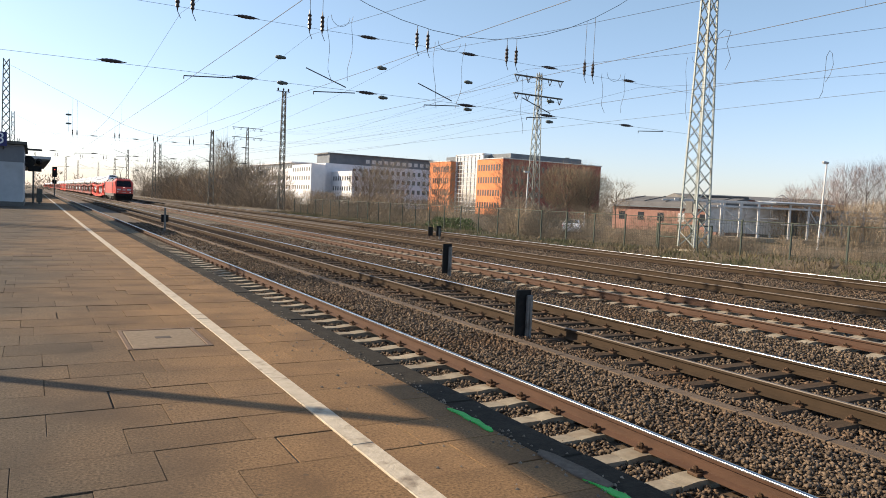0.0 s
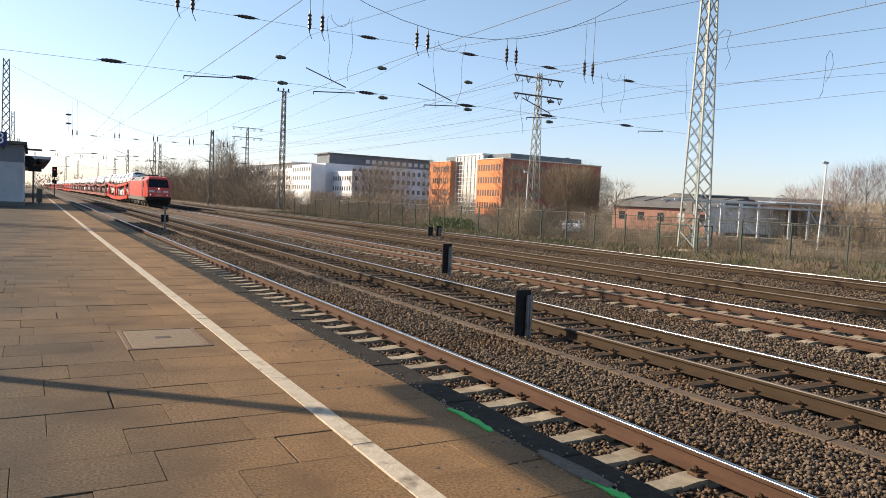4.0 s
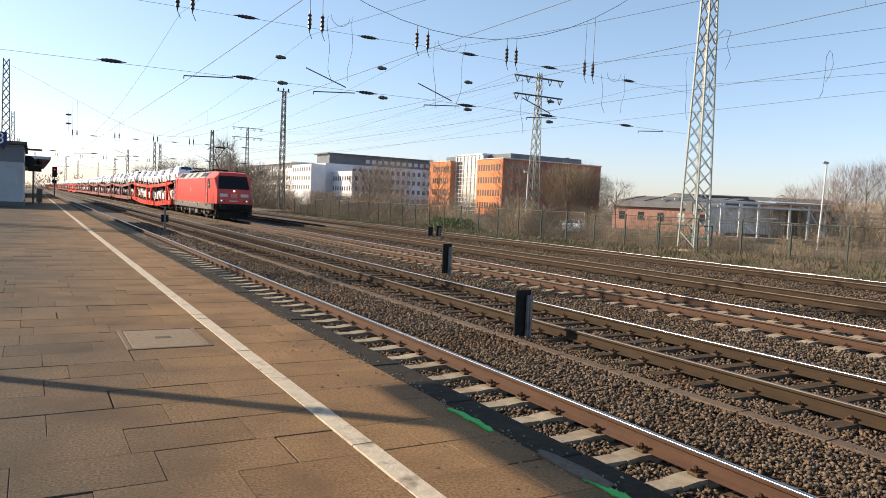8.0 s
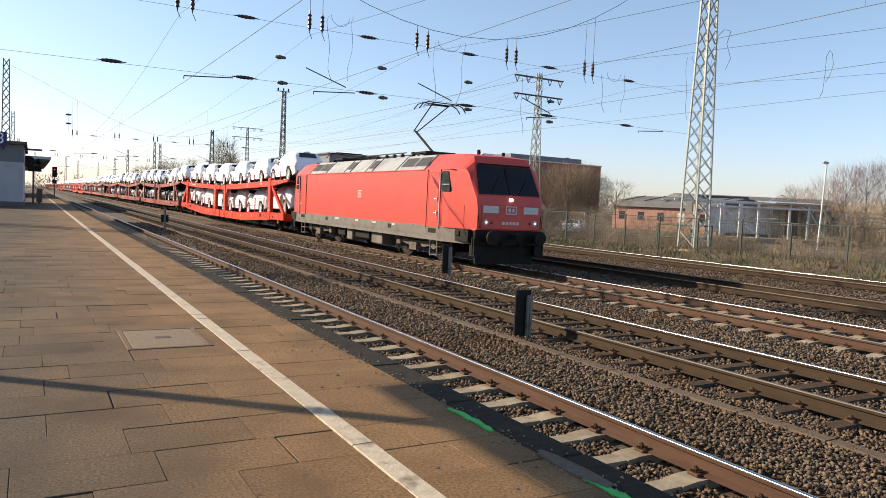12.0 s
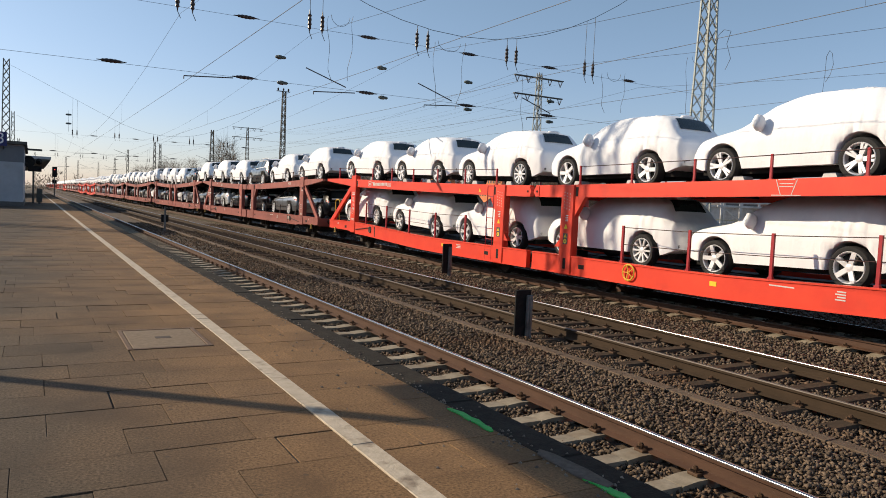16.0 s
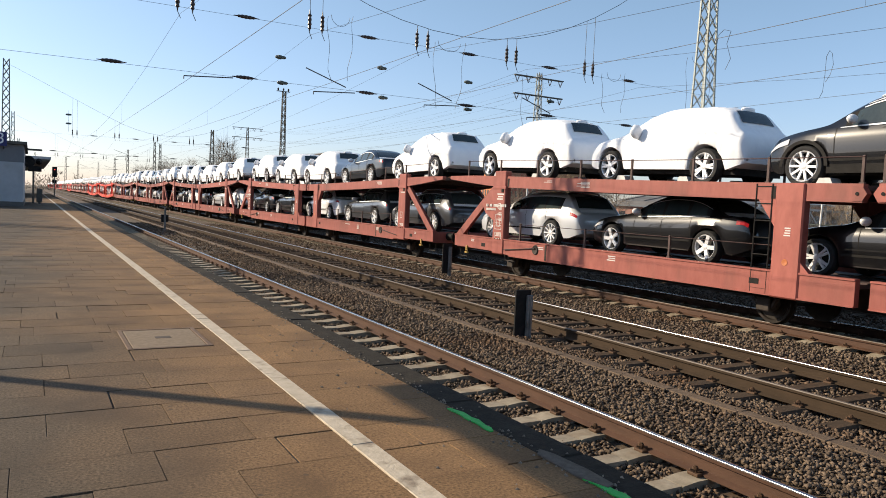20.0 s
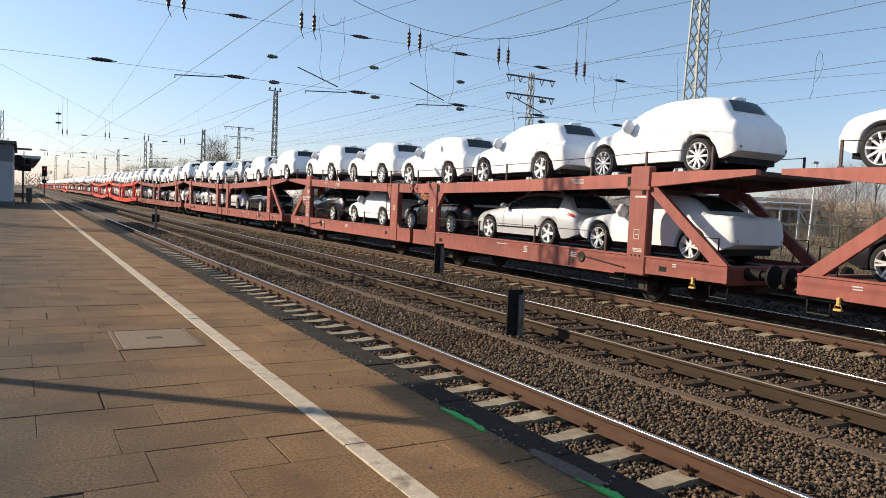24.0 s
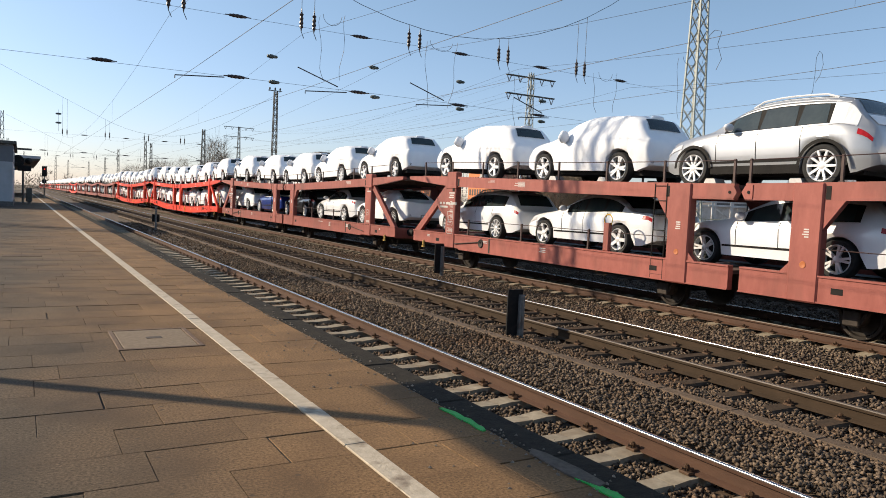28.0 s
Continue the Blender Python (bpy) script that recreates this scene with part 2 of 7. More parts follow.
BIRCHBARK = surface("pale birch bark", (0.2, 0.175, 0.155), (0.3, 0.27, 0.24), 12, 0.85, dirt=(0.1, 0.09, 0.08), dirt_scale=6, dirt_at=(0.55, 0.6))
LEAF = surface("ivy leaves", (0.03, 0.06, 0.015), (0.07, 0.11, 0.03), 5, 0.6, per_island=0.4)
MAST = surface("grey green mast paint", (0.25, 0.275, 0.26), (0.35, 0.375, 0.355), 4, 0.6, 0.2, dirt=(0.16, 0.15, 0.12), dirt_scale=1.5, dirt_at=(0.55, 0.75))
MASTDARK = surface("weathered dark mast", (0.07, 0.068, 0.058), (0.12, 0.115, 0.1), 4, 0.7, 0.2)
WIRE = surface("copper wire", (0.05, 0.05, 0.054), (0.085, 0.084, 0.084), 5, 0.6, 0.2)
INSUL = surface("brown insulator", (0.035, 0.025, 0.022), (0.06, 0.045, 0.04), 5, 0.35)
INSULGREEN = surface("grey green weight", (0.06, 0.072, 0.063), (0.1, 0.115, 0.1), 5, 0.5)
POSTBLACK = surface("black marker post", (0.009, 0.009, 0.009), (0.02, 0.019, 0.018), 8, 0.75, 0.0, 0.2, bump=0.2, dirt=(0.045, 0.036, 0.028), dirt_scale=6, dirt_at=(0.55, 0.8))
POSTGREY = surface("grey steel post", (0.09, 0.083, 0.075), (0.15, 0.14, 0.128), 8, 0.7)
CHANNEL = surface("pale steel channel", (0.15, 0.142, 0.13), (0.25, 0.235, 0.215), 14, 0.6, dirt=(0.09, 0.07, 0.05), dirt_scale=5)
FENCE = surface("green grey fence steel", (0.035, 0.046, 0.036), (0.065, 0.08, 0.062), 8, 0.6, 0.3)
GALV = surface("white steel frame", (0.5, 0.49, 0.48), (0.62, 0.6, 0.58), 4, 0.5, 0.2, dirt=(0.3, 0.27, 0.23), dirt_scale=1.2)
ORANGE = surface("orange render", (0.54, 0.185, 0.07), (0.65, 0.24, 0.1), 0.6, 0.85, bump=0.1)
REDWALL = surface("red brick cladding", (0.23, 0.054, 0.048), (0.3, 0.076, 0.066), 0.7, 0.85)
OFFICEWHITE = surface("white render", (0.6, 0.6, 0.62), (0.72, 0.71, 0.72), 0.5, 0.85)
OFFICEGREY = surface("dark grey roof storey", (0.1, 0.115, 0.13), (0.15, 0.165, 0.18), 0.5, 0.6)
PANE = surface("dark window pane", (0.02, 0.024, 0.03), (0.05, 0.055, 0.065), 0.5, 0.12, 0.0, 0.6)
GLASSWALL = surface("glass facade", (0.3, 0.34, 0.37), (0.5, 0.54, 0.57), 0.25, 0.1, 0.85, 0.8)
BRICKWALL = surface("old brick wall", (0.24, 0.125, 0.1), (0.34, 0.19, 0.15), 1.2, 0.9)
ROOFGREY = surface("bitumen roof", (0.1, 0.095, 0.09), (0.17, 0.16, 0.15), 0.8, 0.85)
KIOSK = surface("pale grey panel", (0.36, 0.38, 0.4), (0.44, 0.46, 0.48), 2, 0.6, dirt=(0.28, 0.29, 0.29), dirt_scale=1)
SIGNBLUE = surface("dark blue sign", (0.01, 0.015, 0.1), (0.015, 0.02, 0.13), 4, 0.4)
SIGNWHITE = surface("white sign paint", (0.7, 0.7, 0.7), (0.8, 0.8, 0.8), 4, 0.5)
# train
LOCOGLASS = surface("near black windscreen", (0.006, 0.006, 0.008), (0.012, 0.012, 0.014), 1.5, 0.12, 0.0, 0.3)
BOGIE = surface("dusty grey brown bogie", (0.085, 0.07, 0.056), (0.16, 0.135, 0.11), 7, 0.8, bump=0.3, dirt=(0.05, 0.04, 0.032), dirt_scale=4)
LOCORED = surface("traffic red paint", (0.56, 0.056, 0.038), (0.62, 0.07, 0.048), 1.2, 0.42, 0.0, 0.5, dirt=(0.4, 0.05, 0.038), dirt_scale=0.8, dirt_at=(0.5, 0.85), stretch=(1, 0.6, 1.6), bump=0.04, bump_scale=3)
LOCOGREY = surface("dusty grey skirt", (0.13, 0.12, 0.105), (0.19, 0.175, 0.155), 3, 0.7, dirt=(0.1, 0.08, 0.06), dirt_scale=2)
ROOFPALE = surface("pale grey loco roof", (0.3, 0.31, 0.31), (0.38, 0.39, 0.385), 2, 0.55, dirt=(0.2, 0.19, 0.175), dirt_scale=1.5)
GRILLE = surface("dark air grille", (0.05, 0.05, 0.05), (0.09, 0.088, 0.085), 20, 0.6)
BLACK = surface("sooty black steel", (0.006, 0.0055, 0.005), (0.017, 0.015, 0.013), 6, 0.75, 0.0, 0.25, bump=0.3)
CHASSIS = surface("dusty brown running gear", (0.026, 0.020, 0.016), (0.060, 0.046, 0.036), 6, 0.8, bump=0.3)
WHEELSTEEL = surface("worn wheel steel", (0.030, 0.025, 0.022), (0.060, 0.051, 0.043), 8, 0.45, 0.7)
GLASS = surface("tinted glass", (0.022, 0.032, 0.034), (0.045, 0.06, 0.06), 1.5, 0.06, 0.0, 0.7)
WAGONRED = surface("bright red wagon paint", (0.68, 0.035, 0.012), (0.76, 0.055, 0.018), 1.6, 0.5, dirt=(0.5, 0.04, 0.02), dirt_scale=1.0, dirt_at=(0.6, 0.9))
WAGONBROWN = surface("faded red brown wagon paint", (0.25, 0.067, 0.05), (0.345, 0.102, 0.077), 3.5, 0.6, bump=0.12, dirt=(0.17, 0.06, 0.044), dirt_scale=1.1, dirt_at=(0.52, 0.85), per_object=0.13, stretch=(1, 1.5, 0.6))
DECK = surface("dark deck plate", (0.045, 0.03, 0.026), (0.09, 0.055, 0.045), 3, 0.75, bump=0.2)
YELLOW = surface("yellow fitting paint", (0.65, 0.4, 0.03), (0.75, 0.5, 0.05), 6, 0.5)
COVER = surface("white protective cover", (0.8, 0.81, 0.83), (0.87, 0.88, 0.89), 3, 0.7, 0.0, 0.3, bump=0.35, bump_scale=5, bump_dist=0.035, stretch=(1, 1.3, 0.7))
FILM = surface("white transport film", (0.72, 0.73, 0.74), (0.78, 0.785, 0.79), 3, 0.4, bump=0.2, bump_scale=9)
TYRE = surface("black tyre rubber", (0.012, 0.012, 0.012), (0.022, 0.022, 0.022), 10, 0.8)
RIM = surface("silver alloy rim", (0.68, 0.69, 0.7), (0.78, 0.78, 0.79), 6, 0.4, 0.35)
RIMDARK = surface("dark alloy rim", (0.1, 0.1, 0.105), (0.2, 0.2, 0.2), 6, 0.35, 0.6)
TAIL = surface("red tail lamp", (0.3, 0.008, 0.01), (0.4, 0.012, 0.014), 6, 0.2)
PAINTS = {}
for key, tone, met in (("black", (0.004, 0.004, 0.005), 0.0), ("grey", (0.2, 0.205, 0.215), 0.6), ("pewter", (0.34, 0.35, 0.365), 0.4), ("slate", (0.07, 0.074, 0.082), 0.5), ("silver", (0.58, 0.595, 0.615), 0.2), ("white", (0.8, 0.81, 0.83), 0.0), ("blue", (0.012, 0.04, 0.26), 0.3), ("dark", (0.028, 0.03, 0.034), 0.6)):
    PAINTS[key] = surface(key + " car paint", tone, tuple(c * 1.12 for c in tone), 2, 0.3, met, 0.2 if max(tone) < 0.05 else 0.5, coat=1.0)


def glow(name, colour, strength):
    m, tree, b = material(name, 0.4)
    b.inputs["Base Color"].default_value = (*colour, 1)
    b.inputs["Emission Color"].default_value, b.inputs["Emission Strength"].default_value = (*colour, 1), strength
    return m


HEADLIGHT = glow("lit headlight", (1.0, 0.93, 0.82), 1.1)
LAMPGLASS = surface("lamp glass", (0.5, 0.52, 0.54), (0.6, 0.6, 0.62), 4, 0.2)
# ---- ground, tracks, platform ----
TRACKS = (4.01, 8.34, 12.72, 17.51, 23.76)
TRACK_NAMES = ("concrete", "steel", "concrete", "steel", "steel")
RNG = random.Random(7)


def strip(name, x0, x1, y0, y1, z, mat, label, category, rise=None, nx=8, ny=60):
    """A sheet of ground with a gentle uneven surface."""
    g = Geo()
    for j in range(ny + 1):
        for i in range(nx + 1):
            x, y = x0 + (x1 - x0) * i / nx, y0 + (y1 - y0) * j / ny
            g.v.append((x, y, z + (rise(x, y) if rise else 0.0)))
    g.f = [(j * (nx + 1) + i, j * (nx + 1) + i + 1, (j + 1) * (nx + 1) + i + 1, (j + 1) * (nx + 1) + i) for j in range(ny) for i in range(nx)]
    return tagged(part(name, g, mat, smooth=60), label, category, kind="structure")


strip("ground", -3000, 3000, -600, 5000, -0.62, EARTH, "dry earth and thin grass reaching the horizon", "ground", nx=30, ny=30)
strip("ballast_bed", 2.2, 26.3, -30, 1100, -0.265, BED, "grey brown track ballast with rusty stains", "ballast", lambda x, y: 0.03 * noise.noise((x * 0.8, y * 0.8, 0)) - (0.4 if x > 26.2 else 0), nx=40, ny=600)


def bank(x, y):
    k = min(max((x - 26.0) / 2.0, 0), 1) * (0.12 + 0.45 * min(max((38 - y) / 26, 0), 1)) + 0.15 * noise.noise((x * 0.35, y * 0.35, 3))
    return k - 0.35 * min(max((x - 33) / 8, 0), 1)


strip("grass_verge", 25.6, 75, -30, 420, -0.24, EARTH, "rough dry grass verge beside the tracks", "verge", bank, nx=60, ny=260)

RAILPROF = [(-0.0625, -0.172), (0.0625, -0.172), (0.0625, -0.162), (0.012, -0.14), (0.008, -0.05), (0.034, -0.04), (0.036, -0.016), (-0.036, -0.016), (-0.034, -0.04), (-0.008, -0.05), (-0.012, -0.14), (-0.0625, -0.162)]
HEADPROF = [(0.66 * a, b) for a, b in [(-0.036, -0.016), (0.036, -0.016), (0.0355, -0.011), (0.0335, -0.0065), (0.029, -0.0028), (0.02, -0.0008), (0.008, 0.0), (-0.008, 0.0), (-0.02, -0.0008), (-0.029, -0.0028), (-0.0335, -0.0065), (-0.0355, -0.011)]]


def sleeper_geo(kind):
    g = Geo()
    if kind == "concrete":
        for s in (-1, 1):
            g.prism([(s * 0.42, -0.36), (s * 1.28, -0.36), (s * 1.28, -0.215), (s * 1.1, -0.19), (s * 0.95, -0.172), (s * 0.58, -0.172), (s * 0.42, -0.188)], "y", -0.105, 0.105)
        g.prism([(-0.45, -0.36), (0.45, -0.36), (0.45, -0.19), (-0.45, -0.19)], "y", -0.09, 0.09)
    else:
        g.prism([(-0.13, -0.36), (0.13, -0.36), (0.12, -0.2), (0.085, -0.173), (-0.085, -0.173), (-0.12, -0.2)], "x", -1.27, 1.27)
    return g


def clip_geo():
    g = Geo()
    for s in (-1, 1):
        for k in (-1, 1):
            x = s * 0.7535 + k * 0.085
            g.cbox(x - 0.035, x + 0.035, -0.055, 0.055, -0.175, -0.15, 0.006)
            g.rod((x, 0, -0.175), (x, 0, -0.095), 0.014, 6)
            g.rod((x, 0, -0.125), (x, 0, -0.105), 0.024, 6)
            g.bar((x - k * 0.05, -0.03, -0.135), (x + k * 0.03, 0.03, -0.13), 0.03, 0.015)
    return g


SLEEPER_MESH = {k: sleeper_geo(k).mesh("sleeper") for k in ("concrete", "steel")}


def railway_track(i, x):
    kind = TRACK_NAMES[i]
    tr = thing("railway_track", ("rusty rails with polished heads on pale concrete sleepers" if kind == "concrete" else "dull brown rails with polished heads on old dark sleepers"), "railway track", "parallel railway tracks", pose(x, 0, 0), "structure")
    web = RUST if i in (0, 2) else RUST_DULL
    for s in (-1, 1):
        rail = part("rail", Geo().prism([(s * 0.7535 + a, b) for a, b in RAILPROF], "y", -40, 1100), web, tr)
        # The listed rails take the bright glinting head, the others its darkened copy.
        part("rail_head", Geo().prism([(s * 0.7535 + a, b) for a, b in HEADPROF], "y", -40, 1100), RAILHEAD if (i, s) in ((0, -1), (0, 1), (1, 1), (2, 1), (4, 1)) else RAILHEAD_NO_GLINT, rail, "steel rail head", smooth=70)
    mat = SLEEPER if kind == "concrete" else STEEL_SLEEPER
    far, y0 = Geo(), (0.33, 0.15, 0.48, 0.0, 0.2)[i]
    base = sleeper_geo(kind)
    near = (0.0, 30.0) if i < 3 else (3.0, 27.0)
    clips, cg = Geo(), clip_geo()
    for k in range(-10, 420):
        y = y0 + k * 0.6
        if near[0] < y < near[1]:
            part("sleeper", SLEEPER_MESH[kind], mat, tr, at=(0, y, RNG.uniform(-0.008, 0.008)))
        elif y < 130:
            far.add([(a, b + y, c) for a, b, c in base.v], base.f)
        if i < 3 and near[0] < y < 40:
            clips.add([(a, b + y, c) for a, b, c in cg.v], cg.f)
    tagged(part("sleepers_beyond", far, mat, tr), kind="stuff")
    if clips.v:
        tagged(part("rail_clips", clips, CLIP, tr, "rusty rail clips and screws"), kind="stuff")
    return tr


for i, x in enumerate(TRACKS):
    railway_track(i, x)


def ballast():
    """Broken stone, denser and finer shaped near the platform."""
    rng = np.random.default_rng(3)
    base = np.array([(1, 0, 0), (-1, 0, 0), (0, 1, 0), (0, -1, 0), (0, 0, 1), (0, 0, -1)], float)
    tri = np.array([(0, 2, 4), (2, 1, 4), (1, 3, 4), (3, 0, 4), (2, 0, 5), (1, 2, 5), (3, 1, 5), (0, 3, 5)])
    cen, size = [], []
    for x0, x1, y0, y1, per, s in ((2.35, 8.2, -5, 1.5, 240, 0.034), (8.2, 26.2, -5, 5, 40, 0.045), (2.35, 8.2, 1.5, 9, 1050, 0.0255), (2.35, 8.2, 9, 16, 520, 0.029), (8.2, 12.5, 2.5, 14, 420, 0.031), (2.5, 12.5, 14, 26, 230, 0.031), (12.5, 26.2, 5, 26, 130, 0.035), (2.5, 26.2, 26, 50, 40, 0.04)):
        n = int((x1 - x0) * (y1 - y0) * per)
        c = np.column_stack([rng.uniform(x0, x1, n), rng.uniform(y0, y1, n), np.zeros(n)])
        heap = np.zeros(n)
        for t, low in zip(TRACKS, (-0.06, -0.04, -0.05, -0.04, -0.04)):
            d = np.abs(c[:, 0] - t)
            heap += np.where(d < 1.3, low, 0.0)
        c[:, 2] = -0.185 + np.maximum(heap, -0.06) + rng.uniform(-0.015, 0.03, n)
        keep = np.ones(n, bool)
        for t in TRACKS:
            keep &= np.abs(np.abs(c[:, 0] - t) - 0.7535) > 0.075
        cen.append(c[keep])
        size.append(np.full(keep.sum(), s))
    cen, size = np.vstack(cen), np.concatenate(size)
    n = len(cen)
    sc = size[:, None, None] * rng.uniform(0.55, 1.25, (n, 6, 1)) * rng.uniform(0.7, 1.25, (n, 1, 3))
    v = base[None] * sc + rng.normal(0, 0.25, (n, 6, 3)) * size[:, None, None]
    for p, q in ((0, 1), (1, 2), (0, 1)):
        a = rng.uniform(0, 6.28, n)[:, None]
        u, w = v[..., p].copy(), v[..., q].copy()
        v[..., p], v[..., q] = u * np.cos(a) - w * np.sin(a), u * np.sin(a) + w * np.cos(a)
    v = v * np.array((1.0, 1.0, 0.8)) + cen[:, None]
    f = (tri[None] + (np.arange(n) * 6)[:, None, None]).reshape(-1, 3)
    me = bpy.data.meshes.new("ballast_stones")
    me.vertices.add(n * 6)
    me.vertices.foreach_set("co", v.reshape(-1).astype(np.float32))
    me.loops.add(len(f) * 3)
    me.loops.foreach_set("vertex_index", f.reshape(-1).astype(np.int32))
    me.polygons.add(len(f))
    me.polygons.foreach_set("loop_start", np.arange(0, len(f) * 3, 3, dtype=np.int32))
    me.update(calc_edges=True)
    tagged(part("ballast_stones", me, BALLAST), "loose brown grey broken stone between the sleepers", "ballast", kind="stuff")


ballast()

# platform: core, slabs, white line, dark edge
TOP = 0.76
platform = thing("platform", "worn station platform of brown concrete slabs with a dark edge", "platform", kind="structure")
part("platform_core", Geo().box(-14, 2.06, -20, 170, -0.6, TOP - 0.006), JOINT, platform)
part("platform_wall", Geo().box(2.0, 2.22, -20, 170, -0.6, TOP - 0.1), EDGE, platform, "dark concrete platform wall")


def slab_geo(w, d):
    return Geo().cbox(0.0012, w - 0.0012, 0.0012, d - 0.0012, -0.05, 0.0, 0.002)


def slabs():
    r = random.Random(21)
    rest = Geo()
    meshes = {}

    def lay(x, y, w, d, single):
        z = TOP + r.uniform(-0.002, 0.002)
        if single:
            open_joint = r.random()
            if open_joint < 0.1:
                d -= 0.012
            elif open_joint < 0.2:
                w -= 0.008
            key = (round(w, 3), round(d, 3))
            if key not in meshes:
                meshes[key] = slab_geo(w, d).mesh("slab")
            part("slab", meshes[key], SLAB, platform, at=pose(x, y, z, r.uniform(-0.12, 0.12), r.uniform(-0.1, 0.1), 0))
        else:
            rest.box(x + 0.004, x + w - 0.004, y + 0.004, y + d - 0.004, z - 0.03, z)

    d = 0.372
    for k in range(-30, 300):
        y = 2.24 + k * d
        off = r.choice((0.0, 0.18, 0.36)) if k % 2 else r.choice((0.09, 0.27, 0.5))
        x = 1.325
        first = True
        while x > (-1.3 if -3 < k < 40 else -14):
            w = 0.55 if not first else 0.2 + off
            w = min(w, 0.75)
            hatch = 5.5 < y + d / 2 < 6.45 and x > 0.6 and x - w < 1.24
            if not hatch:
                lay(x - w, y, w, d, -3 < k < 40)
            x -= w
            first = False
        if -3 < k < 40:
            rest.box(-14, x - 0.004, y + 0.004, y + d - 0.004, TOP - 0.03, TOP - 0.001)
        cut = r.choice((0.0, 0.22, 0.33, 0.44))
        if cut:
            lay(1.435, y, cut, d, -3 < k < 40)
        lay(1.435 + cut, y, 0.66 - cut, d, -3 < k < 40)
    rest.box(0.05, 0.6, 5.55, 6.4, TOP - 0.05, TOP - 0.002)
    rest.box(0.6, 1.325, 5.592, 6.33, TOP - 0.05, TOP - 0.002)
    tagged(part("slabs_beyond", rest, SLABS, platform), kind="stuff")
    me = Geo().cbox(0, 0.108, 0.003, 0.742, -0.05, 0.0, 0.003).mesh("line_slab")
    far = Geo()
    for k in range(-14, 180):
        y = 2.35 + k * 0.745
        if -3 < k < 50:
            part("line_slab", me, WHITE_LINE, platform, "worn white safety line", at=pose(1.326, y, TOP + 0.003 + r.uniform(-0.002, 0.002)))
        else:
            far.box(1.326, 1.434, y + 0.003, y + 0.742, TOP - 0.03, TOP + 0.003)
    tagged(part("line_beyond", far, WHITE_LINE, platform), kind="stuff")
    me = Geo().cbox(0, 0.23, 0.002, 0.998, -0.12, 0.0, 0.012).mesh("edge_stone")
    far = Geo()
    for k in range(-10, 160):
        y = 1.6 + k
        if -2 < k < 40:
            part("edge_stone", me, EDGE, platform, "dark concrete edge stone", at=pose(2.095, y, TOP - 0.004 + r.uniform(-0.003, 0.003), 0, r.uniform(0, 0.4), 0))
        else:
            far.box(2.095, 2.325, y, y + 0.995, TOP - 0.12, TOP - 0.004)
    tagged(part("edge_beyond", far, EDGE, platform), kind="stuff")


def inspection_hatch():
    h = thing("inspection_hatch", "square tan steel-framed hatch cover set in platform slabs", "hatch")
    h.matrix_basis = pose(0.615, 5.57, TOP)
    g = Geo()
    for a in ((0, 0.6, 0, 0.035), (0, 0.6, 0.765, 0.8), (0, 0.035, 0.035, 0.765), (0.565, 0.6, 0.035, 0.765)):
        g.cbox(*a, -0.05, 0.006, 0.003)
    part("hatch_frame", g, surface("hatch frame", (0.1, 0.058, 0.03), (0.18, 0.11, 0.06), 20, 0.7), h, "rusty hatch frame")
    part("hatch_cover", Geo().cbox(0.04, 0.56, 0.04, 0.76, -0.05, 0.004, 0.004), surface("tan hatch cover", (0.165, 0.12, 0.072), (0.24, 0.175, 0.11), 26, 0.8, bump=0.3), h)
    # Slightly raised patch whose darker colour gives the shade of a lifting recess.
    part("lifting_recess", Geo().cbox(0.24, 0.36, 0.38, 0.46, -0.02, 0.006, 0.003), surface("shaded recess tone", (0.06, 0.045, 0.035), (0.1, 0.075, 0.055), 20, 0.8), h, "darker patch as shade of a lifting recess")


def green_marks():
    for x, y, l in ((2.07, 3.02, 0.44), (2.09, 1.95, 0.4)):
        g = Geo()
        n = 9
        top = [(0.05 * math.sin(math.pi * i / n) ** 0.5 * (1 + 0.3 * math.sin(i * 2.1)), i * l / n) for i in range(n + 1)]
        pts = [(a, b) for a, b in top] + [(-0.035 * (1 + 0.3 * math.sin(i * 1.7)), b) for i, (a, b) in reversed(list(enumerate(top)))]
        g.prism(pts, "z", 0.0, 0.006)
        tagged(part("paint_mark", g, GREEN, at=pose(x, y, TOP + 0.002) @ Matrix.Diagonal((0.55, 1, 1, 1))), "bright green sprayed survey mark on the platform edge", "paint mark", "green marks")
    g = Geo()
    pts = [(0, 0), (0.05, 0.02), (0.06, 0.2), (0.045, 0.42), (0.02, 0.5), (-0.03, 0.45), (-0.04, 0.15)]
    tagged(part("mortar_patch", g.prism(pts, "z", 0, 0.008), surface("grey mortar", (0.09, 0.075, 0.06), (0.16, 0.135, 0.11), 30, 0.95, 0.0, 0.15, bump=0.6), at=pose(2.1, 2.2, TOP + 0.002)), "grey mortar patch along the platform edge", "mortar patch")


inspection_hatch()
green_marks()
slabs()


def cable_trough():
    g = Geo()
    for k in range(-6, 60):
        g.cbox(-0.09, 0.09, k * 1.0 + 0.006, k * 1.0 + 0.994, -0.06, 0.02, 0.008)
    tagged(part("cable_trough", g, surface("stained trough lid", (0.085, 0.058, 0.035), (0.145, 0.1, 0.064), 14, 0.85, bump=0.3, per_island=0.1), at=pose(6.62, 1.0, -0.165)), "brown stained concrete cable trough in the ballast", "cable trough", kind="structure")


cable_trough()


